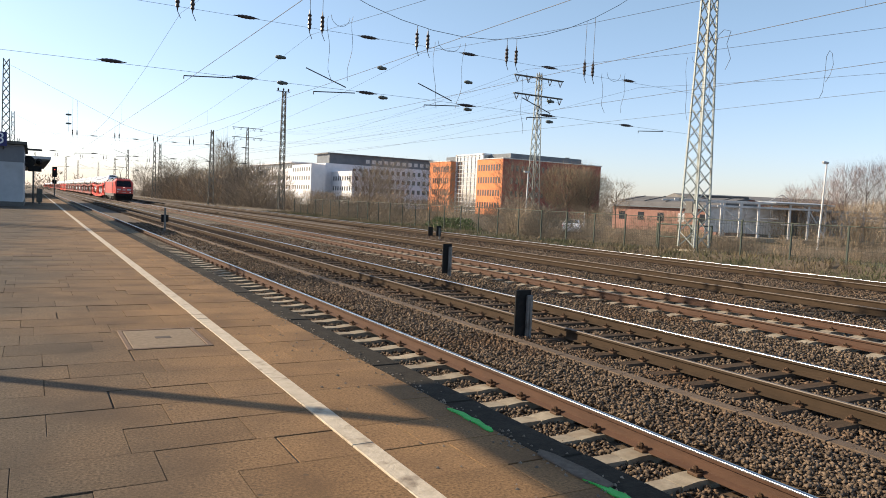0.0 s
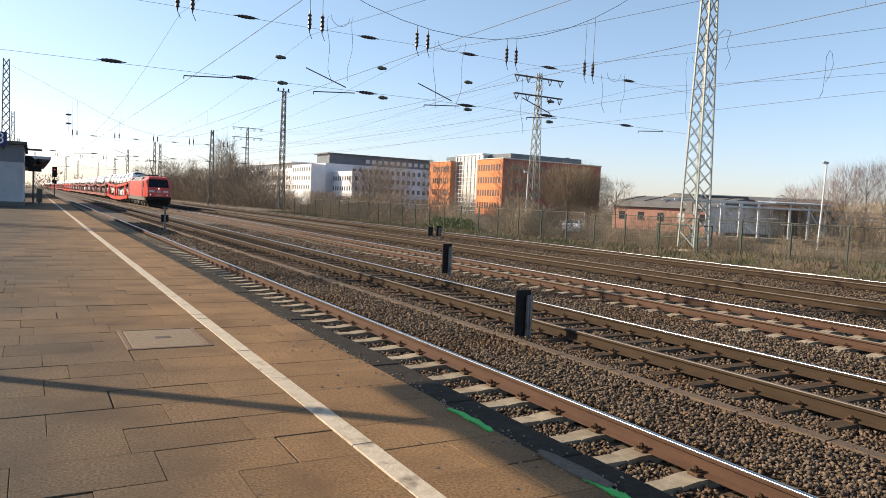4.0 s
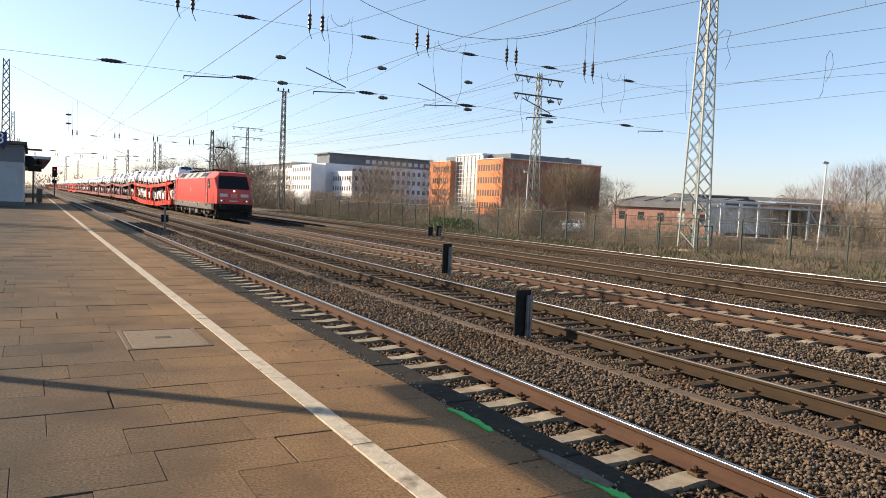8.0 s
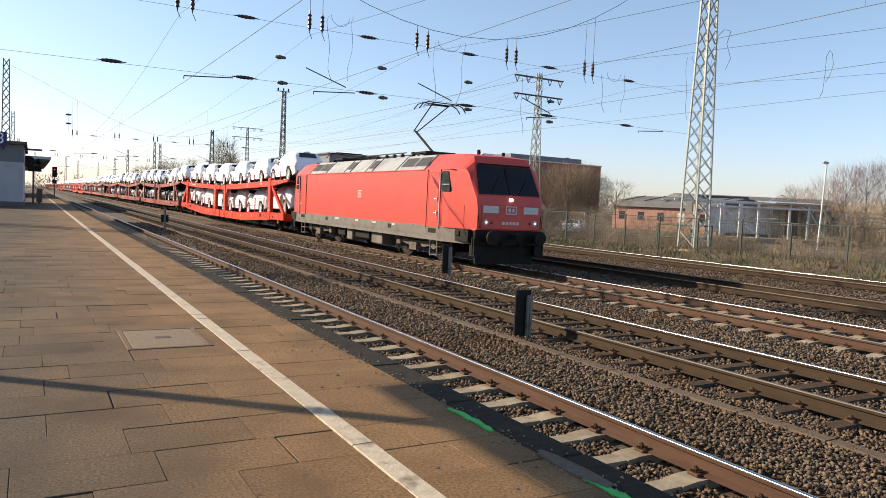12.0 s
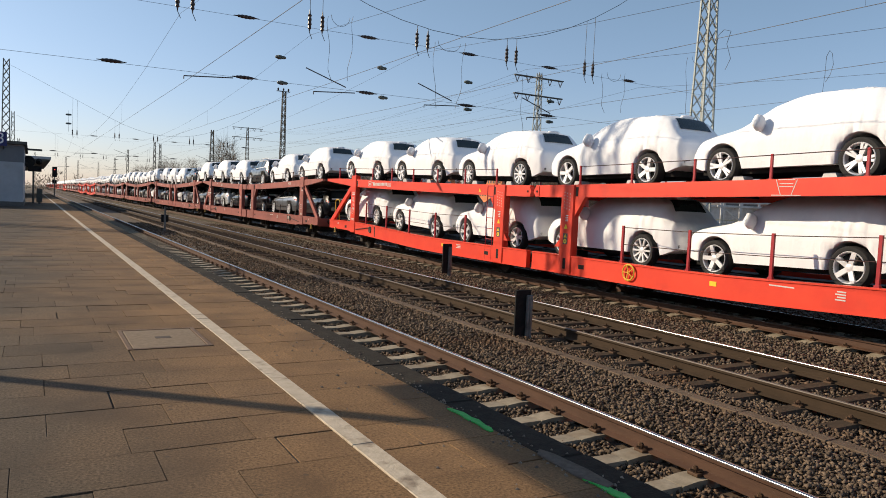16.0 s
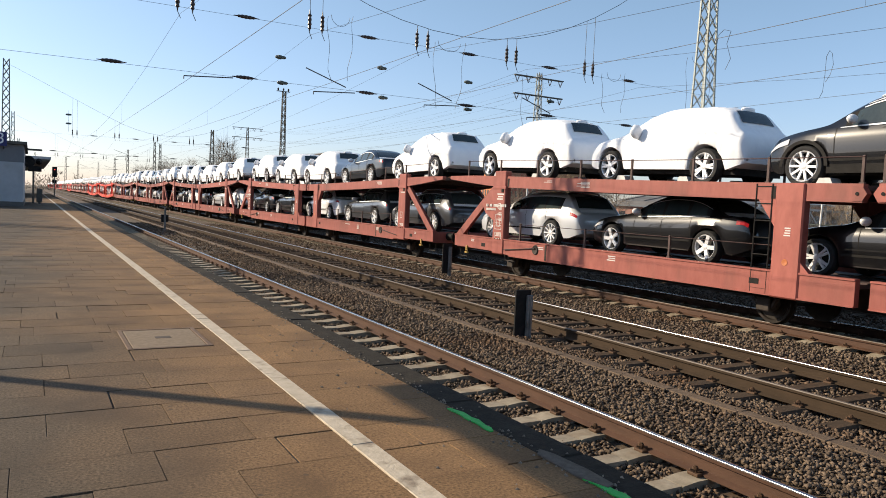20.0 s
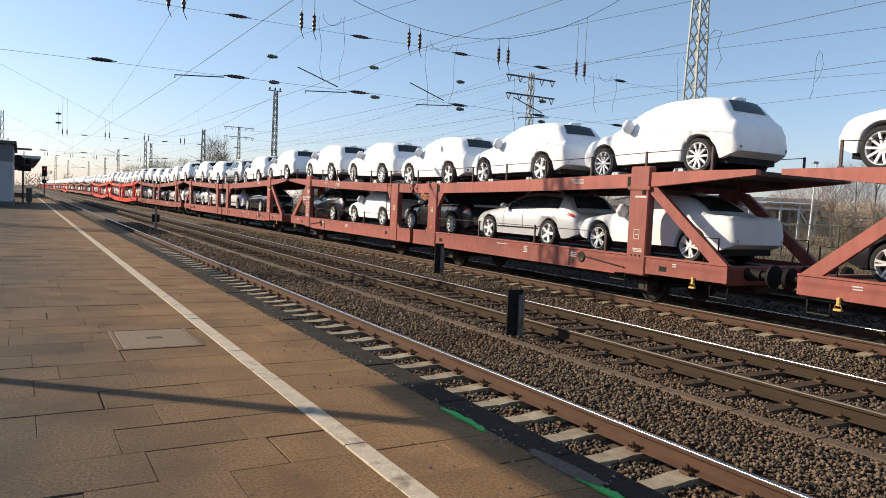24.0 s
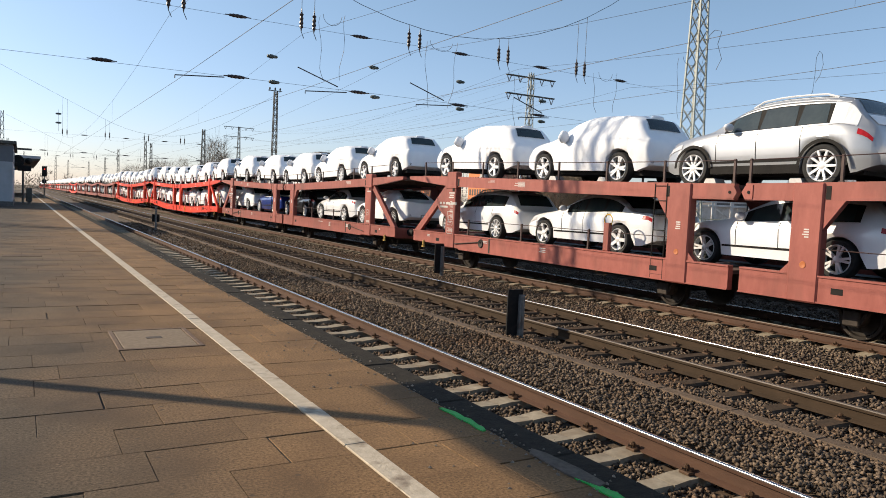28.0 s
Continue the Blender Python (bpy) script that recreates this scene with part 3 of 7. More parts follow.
def edge_debris():
    """Crumbs of mortar and gravel that lie along the edge stones and in the joints beside the line."""
    r = random.Random(44)
    g = Geo()
    for k in range(900):
        y = 1.4 + 16 * r.random() ** 1.6
        x = 2.09 + r.gauss(0, 0.035) if k % 3 else r.uniform(1.5, 2.3)
        q = r.uniform(0.004, 0.013)
        pts = [(x + q * dx * r.uniform(0.6, 1.2), y + q * dy * r.uniform(0.6, 1.2), TOP + q * dz) for dx, dy, dz in ((1, 0, 0.1), (0, 1, 0.1), (-1, 0, 0.1), (0, -1, 0.1), (0, 0, 0.9))]
        g.add(pts, [(0, 1, 4), (1, 2, 4), (2, 3, 4), (3, 0, 4), (3, 2, 1, 0)])
    tagged(part("edge_debris", g, surface("mortar crumbs", (0.1, 0.08, 0.06), (0.26, 0.22, 0.17), 9, 0.9, per_island=0.4)), "loose mortar crumbs and gravel along the platform edge", "debris", kind="stuff")


edge_debris()
# ---- the train: its things stand in their own space, y = 0 at their front end ----


def curve(points, u):
    """Smooth height through key points."""
    if u <= points[0][0]:
        return points[0][1]
    for (a, p), (b, q) in zip(points[:-1], points[1:]):
        if u <= b:
            k = (u - a) / (b - a)
            return p + (q - p) * k
    return points[-1][1]


CARS = {
    "suv": dict(L=4.46, W=1.84, R=0.355, axles=(0.84, 3.59),
                top=[(0, 0.66), (0.06, 0.79), (0.2, 0.89), (0.58, 0.975), (1.06, 1.045), (1.2, 1.085), (1.59, 1.36), (1.88, 1.5), (2.22, 1.585), (2.7, 1.62), (3.28, 1.605), (3.7, 1.56), (3.88, 1.51), (3.96, 1.44), (4.13, 1.21), (4.28, 1.06), (4.38, 0.93), (4.44, 0.77), (4.46, 0.6)],
                belt=[(0, 0.6), (0.3, 0.81), (1.16, 0.985), (2.4, 1.02), (3.8, 1.06), (4.1, 1.0), (4.34, 0.84), (4.46, 0.55)], side=(1.5, 3.66), rear=(3.9, 4.1), screen=(1.24, 1.84), bonnet=(0.2, 1.08)),
    "estate": dict(L=4.74, K=0.97, W=1.8, R=0.335, axles=(0.88, 3.7),
                   top=[(0, 0.56), (0.06, 0.68), (0.25, 0.77), (0.7, 0.85), (1.3, 0.93), (1.4, 0.96), (1.9, 1.22), (2.3, 1.37), (2.7, 1.42), (3.2, 1.43), (3.8, 1.4), (4.15, 1.34), (4.25, 1.27), (4.5, 0.98), (4.58, 0.9), (4.7, 0.84), (4.74, 0.66)],
                   belt=[(0, 0.52), (0.3, 0.7), (1.3, 0.87), (2.6, 0.91), (4.2, 0.96), (4.5, 0.9), (4.66, 0.82), (4.74, 0.55)], side=(1.75, 4.0), rear=(4.2, 4.47), screen=(1.42, 2.12), bonnet=(0.22, 1.3)),
    "sedan": dict(L=4.74, K=0.97, W=1.8, R=0.335, axles=(0.88, 3.7),
                  top=[(0, 0.56), (0.06, 0.68), (0.25, 0.77), (0.7, 0.85), (1.3, 0.93), (1.4, 0.96), (1.9, 1.22), (2.3, 1.37), (2.7, 1.42), (3.1, 1.395), (3.4, 1.32), (3.7, 1.18), (4.0, 1.0), (4.1, 0.975), (4.4, 0.965), (4.6, 0.95), (4.66, 0.88), (4.72, 0.74), (4.74, 0.6)],
                  belt=[(0, 0.52), (0.3, 0.7), (1.3, 0.87), (2.6, 0.91), (3.9, 0.96), (4.5, 0.93), (4.66, 0.84), (4.74, 0.54)], side=(1.75, 3.72), rear=(3.2, 3.88), screen=(1.42, 2.12), bonnet=(0.22, 1.3)),
}


for spec in CARS.values():
    k = spec.get("K", 1.0)
    spec["L"] *= k
    for word in ("top", "belt"):
        spec[word] = [(u * k, z) for u, z in spec[word]]
    for word in ("axles", "side", "rear", "screen", "bonnet"):
        spec[word] = tuple(u * k for u in spec[word])


class Smooth:
    """A smooth line through key points that never swings past them."""

    def __init__(self, pts):
        self.x, self.y = [p[0] for p in pts], [p[1] for p in pts]
        d = [(self.y[i + 1] - self.y[i]) / (self.x[i + 1] - self.x[i]) for i in range(len(pts) - 1)]
        self.m = [d[0]] + [0.0 if p * q <= 0 else 2 * p * q / (p + q) for p, q in zip(d[:-1], d[1:])] + [d[-1]]

    def __call__(self, u):
        x, y, m = self.x, self.y, self.m
        if u <= x[0]:
            return y[0]
        for i in range(len(x) - 1):
            if u <= x[i + 1]:
                h = x[i + 1] - x[i]
                t = (u - x[i]) / h
                return y[i] * (1 + 2 * t) * (1 - t) ** 2 + h * m[i] * t * (1 - t) ** 2 + y[i + 1] * t * t * (3 - 2 * t) - h * m[i + 1] * t * t * (1 - t)
        return y[-1]


class CarShape:
    def __init__(self, kind, covered=False, coarse=False):
        self.s = CARS[kind]
        self.L = self.s["L"]
        self.top, self.belt, self.covered, self.coarse = Smooth(self.s["top"]), Smooth(self.s["belt"]), covered, coarse
        self.arch = self.s["R"] + (0.075 if covered else 0.05)

    def section(self, u):
        s = self.s
        r = self.arch
        zb = (0.29 if self.covered else 0.23) + 0.1 * max(0, 1 - u / 0.3) + 0.14 * max(0, 1 - (self.L - u) / 0.35)
        z0 = zb
        for a in s["axles"]:
            if abs(u - a) < r:
                zb = max(zb, s["R"] + math.sqrt(r * r - (u - a) ** 2))
        e = abs(u - self.L / 2) / (self.L / 2)
        d = min(u, self.L - u)
        w = s["W"] / 2 * (1 - 0.13 * e ** 6 - 0.03 * e ** 2 - 0.07 * max(0, 1 - d / 0.14) ** 2) + (0.012 if self.covered else 0.0)
        t = self.top(u)
        b = max(min(self.belt(u), t - 0.03), zb + 0.06)
        t = max(t, b + 0.03)
        c = min(max(z0 + (b - z0) * (0.64 if self.covered else 0.75), zb + 0.02), b - 0.03)
        k = min(max((t - b) / 0.4, 0), 1)
        wr = w * (0.9 - 0.2 * k)
        q = 0.955 if self.covered else 0.935
        return [(0, zb), (w * 0.78, zb), (w * 0.955, zb), (w * 0.975, zb + (c - zb) * 0.35), (w, c), (w * q, b), (wr + (w * q - wr) * 0.2, b + (t - b) * 0.8), (wr * 0.86, b + (t - b) * 0.955), (0, t)]

    def stations(self):
        us = {0.0, self.L}
        for a in self.s["axles"]:
            h = 3 if self.coarse else 7
            for i in range(-h, h + 1):
                us.add(round(a + self.arch * math.sin(i * math.pi / (2 * h)), 4))
        for u in (0.03, 0.07, 0.12, self.L - 0.03, self.L - 0.07, self.L - 0.12):
            us.add(u)
        n = 16 if self.coarse else 58 if self.covered else 44
        for i in range(1, n):
            us.add(round(self.L * i / n, 4))
        us = sorted(us)
        return [u for i, u in enumerate(us) if i == 0 or u - us[i - 1] > 0.012 or u == self.L]

    def folds(self, x, y, z, u):
        """How far the loose cloth stands off: soft drape everywhere, bunched pleats at the rear quarter and the hem."""
        rear = max(0.0, min((u / self.L - 0.66) / 0.12, 1.0)) * (1.0 if z > 0.6 else 0.4)
        hem = max(0.0, 1 - (z - 0.28) / 0.3)
        if z > 1.0 and u > self.s["rear"][0] - 0.12:
            rear *= 0.1
        d = 0.011 * noise.noise((x * 1.6, y * 1.7, z * 2.4)) + 0.009 * noise.noise((x * 3 + 4, y * 4.2 + z * 2.5, z * 3.2))
        d += rear * 0.055 * abs(noise.noise((x * 4 + 1, y * 11 + z * 2.5, z * 2.6))) + hem * 0.014 * noise.noise((x * 2, y * 9, z * 2))
        return d

    def body(self):
        g = Geo()
        st = self.stations()
        for u in st:
            p = self.section(u)
            half = p[:5] + [((p[4][0] * 0.4 + p[5][0] * 0.6) + (0.012 if self.covered else 0.002), p[4][1] * 0.4 + p[5][1] * 0.6)] + p[5:6]
            half += [(p[5][0] * 0.5 + p[6][0] * 0.5 + (0.012 if self.covered else 0), p[5][1] * 0.5 + p[6][1] * 0.5), p[6]]
            half += [(p[6][0] * 0.4 + p[7][0] * 0.6 + 0.012, p[6][1] * 0.4 + p[7][1] * 0.6 + 0.008), p[7], (p[7][0] * 0.62, p[7][1] + (p[8][1] - p[7][1]) * 0.66), (p[7][0] * 0.3, p[7][1] + (p[8][1] - p[7][1]) * 0.93), p[8]]
            n = 2 * len(half) - 2
            y = self.L / 2 - u
            for x, z in half + [(-x, z) for x, z in reversed(half[1:-1])]:
                if self.covered and z > 0.3:
                    d = self.folds(x, y, z, u)
                    x, z = x + (d if x > 0 else -d) * min(abs(x) * 3, 1), z + d * (1 if z > 0.95 else 0)
                g.v.append((x, y, z))
        for k in range(len(st) - 1):
            for i in range(n):
                g.f.append((k * n + i, k * n + (i + 1) % n, (k + 1) * n + (i + 1) % n, (k + 1) * n + i))
        g.f.append(tuple(range(n)))
        g.f.append(tuple((len(st) - 1) * n + i for i in reversed(range(n))))
        return g

    def side_panel(self, g, u0, u1, f0, f1, s, off=0.007, lo=5, hi=6, n=6, lean=0.0):
        rows = []
        for i in range(n + 1):
            row = []
            for f in (f0, f1):
                u = u0 + (u1 - u0) * i / n + lean * (f - f0) * (1 - 2 * i / n)
                p = self.section(u)
                x, z = p[lo][0] + (p[hi][0] - p[lo][0]) * f, p[lo][1] + (p[hi][1] - p[lo][1]) * f
                row.append((s * (x + off), self.L / 2 - u, z))
            rows.append(row)
        v = [p for r in rows for p in r]
        g.add(v, [(2 * i, 2 * i + 2, 2 * i + 3, 2 * i + 1) for i in range(n)])
        return g

    def top_panel(self, g, u0, u1, wide=0.92, off=0.009, n=8):
        v = []
        for i in range(n + 1):
            u = u0 + (u1 - u0) * i / n
            p = self.section(u)
            du = 0.02
            sl = (self.top(u + du) - self.top(u - du)) / (2 * du)
            k = 1 / math.hypot(1, sl)
            x7, z7, t = p[7][0], p[7][1], p[8][1]
            for x, z in ((-x7 * wide, z7), (-x7 * 0.62, z7 + (t - z7) * 0.66), (-x7 * 0.3, z7 + (t - z7) * 0.93), (0, t), (x7 * 0.3, z7 + (t - z7) * 0.93), (x7 * 0.62, z7 + (t - z7) * 0.66), (x7 * wide, z7)):
                v.append((x, self.L / 2 - u + sl * k * off, z + k * off))
        g.add(v, [(7 * i + j, 7 * i + j + 1, 7 * i + j + 8, 7 * i + j + 7) for i in range(n) for j in range(6)])
        return g


def wheel_meshes(r, spokes, twin=0.15, wide=0.042):
    """Tyre, and an alloy rim with paired spokes, a bright lip and bolts round the hub."""
    tyre = Geo().lathe([(-0.1, r * 0.7), (-0.115, r * 0.8), (-0.11, r * 0.95), (-0.085, r), (0.085, r), (0.11, r * 0.95), (0.115, r * 0.82), (0.1, r * 0.73), (0.0, r * 0.7), (-0.01, 0.001)], "x", 32)
    rim = Geo()
    rim.lathe([(-0.02, r * 0.7), (0.105, r * 0.755), (0.112, r * 0.735), (0.1, r * 0.69), (0.04, r * 0.665), (-0.02, r * 0.66)], "x", 32)
    for i in range(spokes):
        a = 2 * math.pi * i / spokes
        c, s = math.cos(a), math.sin(a)
        for d in (-twin, twin) if twin else (0.0,):
            c0, s0, c2, s2 = math.cos(a + d * 1.3), math.sin(a + d * 1.3), math.cos(a + d), math.sin(a + d)
            rim.bar((0.08, c0 * r * 0.12, s0 * r * 0.12), (0.098, c2 * r * 0.71, s2 * r * 0.71), wide, 0.035, (1, 0, 0))
        rim.rod((0.09, math.cos(a + 0.5) * r * 0.13, math.sin(a + 0.5) * r * 0.13), (0.1, math.cos(a + 0.5) * r * 0.13, math.sin(a + 0.5) * r * 0.13), 0.012, 6)
    rim.lathe([(0.03, r * 0.2), (0.1, r * 0.18), (0.108, r * 0.1), (0.108, 0.001)], "x", 16)
    return tyre.mesh("tyre", 40), rim.mesh("rim", 30)


WHEELS = {("suv", 0): wheel_meshes(0.365, 5, 0.15, 0.045), ("suv", 1): wheel_meshes(0.365, 10, 0.0, 0.04), ("suv", 2): wheel_meshes(0.365, 5, 0.0, 0.085), ("car", 0): wheel_meshes(0.335, 5, 0.16, 0.04), ("car", 1): wheel_meshes(0.335, 10, 0.0, 0.036), ("car", 2): wheel_meshes(0.335, 5, 0.0, 0.08)}


def make_car(kind, colour, covered, film=True, rims="silver", far=False, style=0):
    """One new car on its way to delivery; its nose points to +y."""
    s = CarShape(kind, covered, bool(far))
    word = {"suv": "sport utility car", "estate": "estate car", "sedan": "saloon car"}[kind]
    if covered:
        label = "%s wrapped in a white protective transport cover" % word
    elif film:
        label = "new %s %s, bonnet and roof under white film" % (colour, word)
    else:
        label = "new %s %s without cover, on a wagon deck" % (colour, word)
    car = thing("covered_car" if covered else "new_car", label, "car", "new cars on the train")
    body = part("cover" if covered else "body", s.body(), COVER if covered else PAINTS[colour], car, smooth=60 if covered else 32)
    w = s.s["W"] / 2
    part("underbody", Geo().box(-w * 0.76, w * 0.76, -s.L / 2 + 0.25, s.L / 2 - 0.25, 0.0 if far == 2 else 0.2, 0.66), BLACK, car, "black underbody and wheel wells")
    if far == 2:
        return car
    tyre, rim = WHEELS["suv" if kind == "suv" else "car", style]
    rmat = RIMDARK if rims == "dark" else RIM
    for a in s.s["axles"]:
        for sd in (-1, 1):
            m = Matrix.Translation((sd * (w - 0.125), s.L / 2 - a, s.s["R"])) @ pose(0, 0, 0, 0, 0, 0 if sd > 0 else 180) @ pose(0, 0, 0, 40 * a)
            t = part("wheel", tyre, TYRE, car, at=m)
            if not far:
                part("rim", rim, rmat, t, "alloy rim")
    for sd in () if far else (-1, 1):
        g = Geo()
        b = curve(s.s["belt"], 1.7)
        k = 1.25 if covered else 0.95
        g.lathe([(0.13 * math.cos(math.pi * i / 8), max(0.1 * math.sin(math.pi * i / 8), 0.004)) for i in range(9)], "x", 12)
        lump = 0.35 if covered else 0.0
        g.v = [(x * k * (1 + lump * noise.noise((x * 14, y2 * 14, z2 * 14 + 3))) + sd * (w + 0.07), y2 * k * 0.75 + s.L / 2 - 1.72, z2 * k * (1.25 if covered else 0.85) * (1 + lump * noise.noise((z2 * 15, x * 15, 7))) + b + 0.11) for x, y2, z2 in g.v]
        part("mirror", g, COVER if covered else (FILM if film else PAINTS[colour]), car, smooth=60)
    ur0, ur1 = s.s["rear"]
    part("rear_window", s.top_panel(Geo(), ur0, ur1, 0.84 if covered else 0.97, 0.022 if covered else 0.009), GLASS, car, "dark rear window")
    if far and covered:
        return car
    if covered:
        g = Geo()
        p = s.section(ur0 - 0.12)
        g.lathe([(-0.18, 0.01), (-0.15, 0.05), (0, 0.06), (0.15, 0.05), (0.18, 0.01)], "x", 8, (0, s.L / 2 - ur0 + 0.06, p[8][1] + 0.01))
        g.v = [(x + 0.03 * noise.noise((x * 9, y * 9, z * 9)), y, z + 0.03 * noise.noise((y * 12, x * 12, 5))) for x, y, z in g.v]
        part("cover_knot", g, COVER, car, smooth=60)
        g = Geo()
        for x in (-0.5, 0.5):
            g.rod((x * w * 1.5, -s.L / 2 - 0.0, 0.5), (x * w * 1.5, -s.L / 2 + 0.1, 0.5), 0.035, 8)
        part("exhaust", g, BLACK, car)
        return car
    a, b = s.s["side"]
    for sd in (-1, 1):
        part("window_surround", s.side_panel(Geo(), a + 0.02, b + 0.03, 0.02, 0.9, sd, 0.004, n=14), BLACK, car, "black window pillars")
        part("headlamp", s.side_panel(Geo(), 0.09, 0.5, 0.3, 0.92, sd, 0.016, 4, 5, 4), LAMPGLASS, car, "clear headlamp")
        cuts = [a + 0.12, a + (b - a) * 0.36, a + (b - a) * 0.71, b - 0.05]
        for u0, u1 in zip(cuts[:-1], cuts[1:]):
            part("side_window", s.side_panel(Geo(), u0 + 0.025, u1 - 0.025, 0.06, 0.86, sd, 0.008, lean=0.04), GLASS, car)
        trim = Geo()
        s.side_panel(trim, a - 0.05, b + 0.02, -0.02, 0.045, sd, 0.009)
        s.side_panel(trim, a + 0.25, b + 0.02, 0.9, 0.945, sd, 0.009, n=12)
        seam = Geo()
        for u in (a - 0.12, cuts[1], cuts[2] + 0.12):
            for lo, hi in ((3, 4), (4, 5)):
                s.side_panel(seam, u, u + 0.014, 0.0, 1.0, sd, 0.004, lo, hi, 1)
        part("door_seam", seam, BLACK, car)
        if kind != "sedan":
            pts = []
            for i in range(9):
                u = a + 0.45 + (b - a - 0.5) * i / 8
                q = s.section(u)[7]
                pts.append((sd * (q[0] + 0.02), s.L / 2 - u, q[1] + (0.045 if 0 < i < 8 else 0.0)))
            part("roof_rail", Geo().line(pts, 0.018, 6), RIM, car, "bright roof rail")
        part("window_trim", trim, RIM, car, "bright window trim")
        for u in (a + (b - a) * 0.3, a + (b - a) * 0.66):
            part("door_handle", s.side_panel(Geo(), u, u + 0.17, 0.72, 0.8, sd, 0.02, 4, 5, 2), PAINTS[colour], car)
        if kind == "suv":
            part("lower_cladding", s.side_panel(Geo(), s.s["axles"][0] + 0.42, s.s["axles"][1] - 0.42, 0.0, 0.75, sd, 0.006, 2, 3), BLACK, car, "black plastic lower cladding")
            for a0 in s.s["axles"]:
                arch = Geo()
                for i in range(14):
                    t0, t1 = math.pi * i / 14, math.pi * (i + 1) / 14
                    r0, r1 = s.arch - 0.005, s.arch + 0.055
                    x = sd * (w * 0.99 + 0.012)
                    arch.add([(x, s.L / 2 - a0 + r * math.cos(t), s.s["R"] + r * math.sin(t)) for r, t in ((r0, t0), (r1, t0), (r1, t1), (r0, t1))], [(0, 1, 2, 3)])
                part("arch_trim", arch, BLACK, car, "black wheel arch trim")
        sill = Geo()
        s.side_panel(sill, s.s["axles"][0] + 0.42, s.s["axles"][1] - 0.42, 0.0, 0.12, sd, 0.008, 3, 4)
        part("sill_trim", sill, BLACK, car, "black sill trim")
        part("tail_lamp", s.side_panel(Geo(), s.L - 0.34, s.L - 0.1, 0.35, 0.85, sd, 0.012, 4, 5, 3), TAIL, car, "red tail lamp")
    part("windscreen", s.top_panel(Geo(), *s.s["screen"], 0.97), GLASS, car)
    part("tailgate_film", s.top_panel(Geo(), s.s["rear"][1] + 0.03, s.L - 0.16, 0.97, 0.012), FILM, car, "white film on the tailgate")
    if kind == "suv":
        for sd in (-1, 1):
            part("cant_film", s.side_panel(Geo(), s.s["side"][0] + 0.3, s.s["rear"][0] - 0.02, 0.0, 1.0, sd, 0.012, 6, 7, 10), FILM, car, "white film along the roof edge")
            part("pillar_film", s.side_panel(Geo(), b - 0.02, s.s["rear"][0] + 0.2, 0.0, 0.97, sd, 0.01), FILM, car, "white film on the rear pillar")
    if film:
        part("roof_film", s.top_panel(Geo(), s.s["screen"][1] + 0.08, s.s["rear"][0] - 0.05, 0.99, 0.012), FILM, car, "white film on the roof")
        part("bonnet_film", s.top_panel(Geo(), *s.s["bonnet"], 0.98, 0.012), FILM, car, "white film on the bonnet")
    else:
        part("bonnet_film", s.top_panel(Geo(), s.s["bonnet"][0] + 0.1, s.s["bonnet"][1], 0.9, 0.01), FILM, car, "white film on the bonnet")
    return car


def deck_height(y, L, ends, mid):
    return mid + (ends - mid) * min(abs(y - L / 2) / (L / 2 - 2.3), 1.1) ** 1.4


def sill_drop(y, L, red):
    """How far the side sill and lower deck of a red wagon dip between its ends."""
    k = min(max((min(y, L - y) - 2.2) / 7.5, 0), 1)
    return 0.22 * k * k * (3 - 2 * k) if red else 0.0


def bars(g, x, y, z, w, n, h=0.05, gap=0.035, face=-1):
    """Plain bars that stand for small unreadable writing on a side face."""
    r = random.Random(int(y * 100) + n)
    for i in range(n):
        ww = w * r.uniform(0.6, 1.0)
        g.box(x + face * 0.004, x, y, y + ww, z - i * (h + gap) - h, z - i * (h + gap))
    return g


MARK = surface("white lettering paint", (0.5, 0.47, 0.44), (0.66, 0.64, 0.6), 20, 0.6)
MARKO = surface("faded orange mark", (0.42, 0.13, 0.04), (0.5, 0.17, 0.06), 20, 0.6)
MARKY = surface("yellow sign paint", (0.75, 0.5, 0.02), (0.85, 0.6, 0.03), 20, 0.5)
AX_R = 0.37
HOOK = surface("worn yellow hook", (0.5, 0.33, 0.08), (0.62, 0.42, 0.12), 14, 0.6)
DEEPRED = surface("dark red seam", (0.3, 0.02, 0.012), (0.36, 0.028, 0.016), 6, 0.6)
RAILRED = surface("dark red rail paint", (0.3, 0.012, 0.02), (0.38, 0.02, 0.028), 8, 0.5)
RAILDARK = surface("dark weathered rail", (0.045, 0.026, 0.024), (0.09, 0.05, 0.042), 10, 0.6)
CHOCKGREY = surface("pale grey chock", (0.4, 0.39, 0.38), (0.55, 0.54, 0.52), 8, 0.55, 0.3)
CROSSBEAM = Geo().box(-1.33, 1.33, -0.05, 0.05, -0.06, 0.06).mesh("cross_beam")
RAILPOST = [Geo().box(-0.018, 0.018, -0.022, 0.022, 0, 0.47).box(-0.03, 0.03, -0.04, 0.04, 0, 0.05).rod((0, -0.02, 0.455), (0, 0.02, 0.455), 0.026, 6).mesh("rail_post") for _ in range(2)]
TALLPOST = Geo().box(-0.022, 0.022, -0.028, 0.028, 0, 0.83).box(-0.035, 0.035, -0.045, 0.045, 0, 0.06).mesh("rail_post")
CHOCK = Geo().prism([(-0.17, 0), (0.17, 0), (0.1, 0.14), (-0.1, 0.14)], "x", -0.14, 0.14).mesh("wheel_chock")


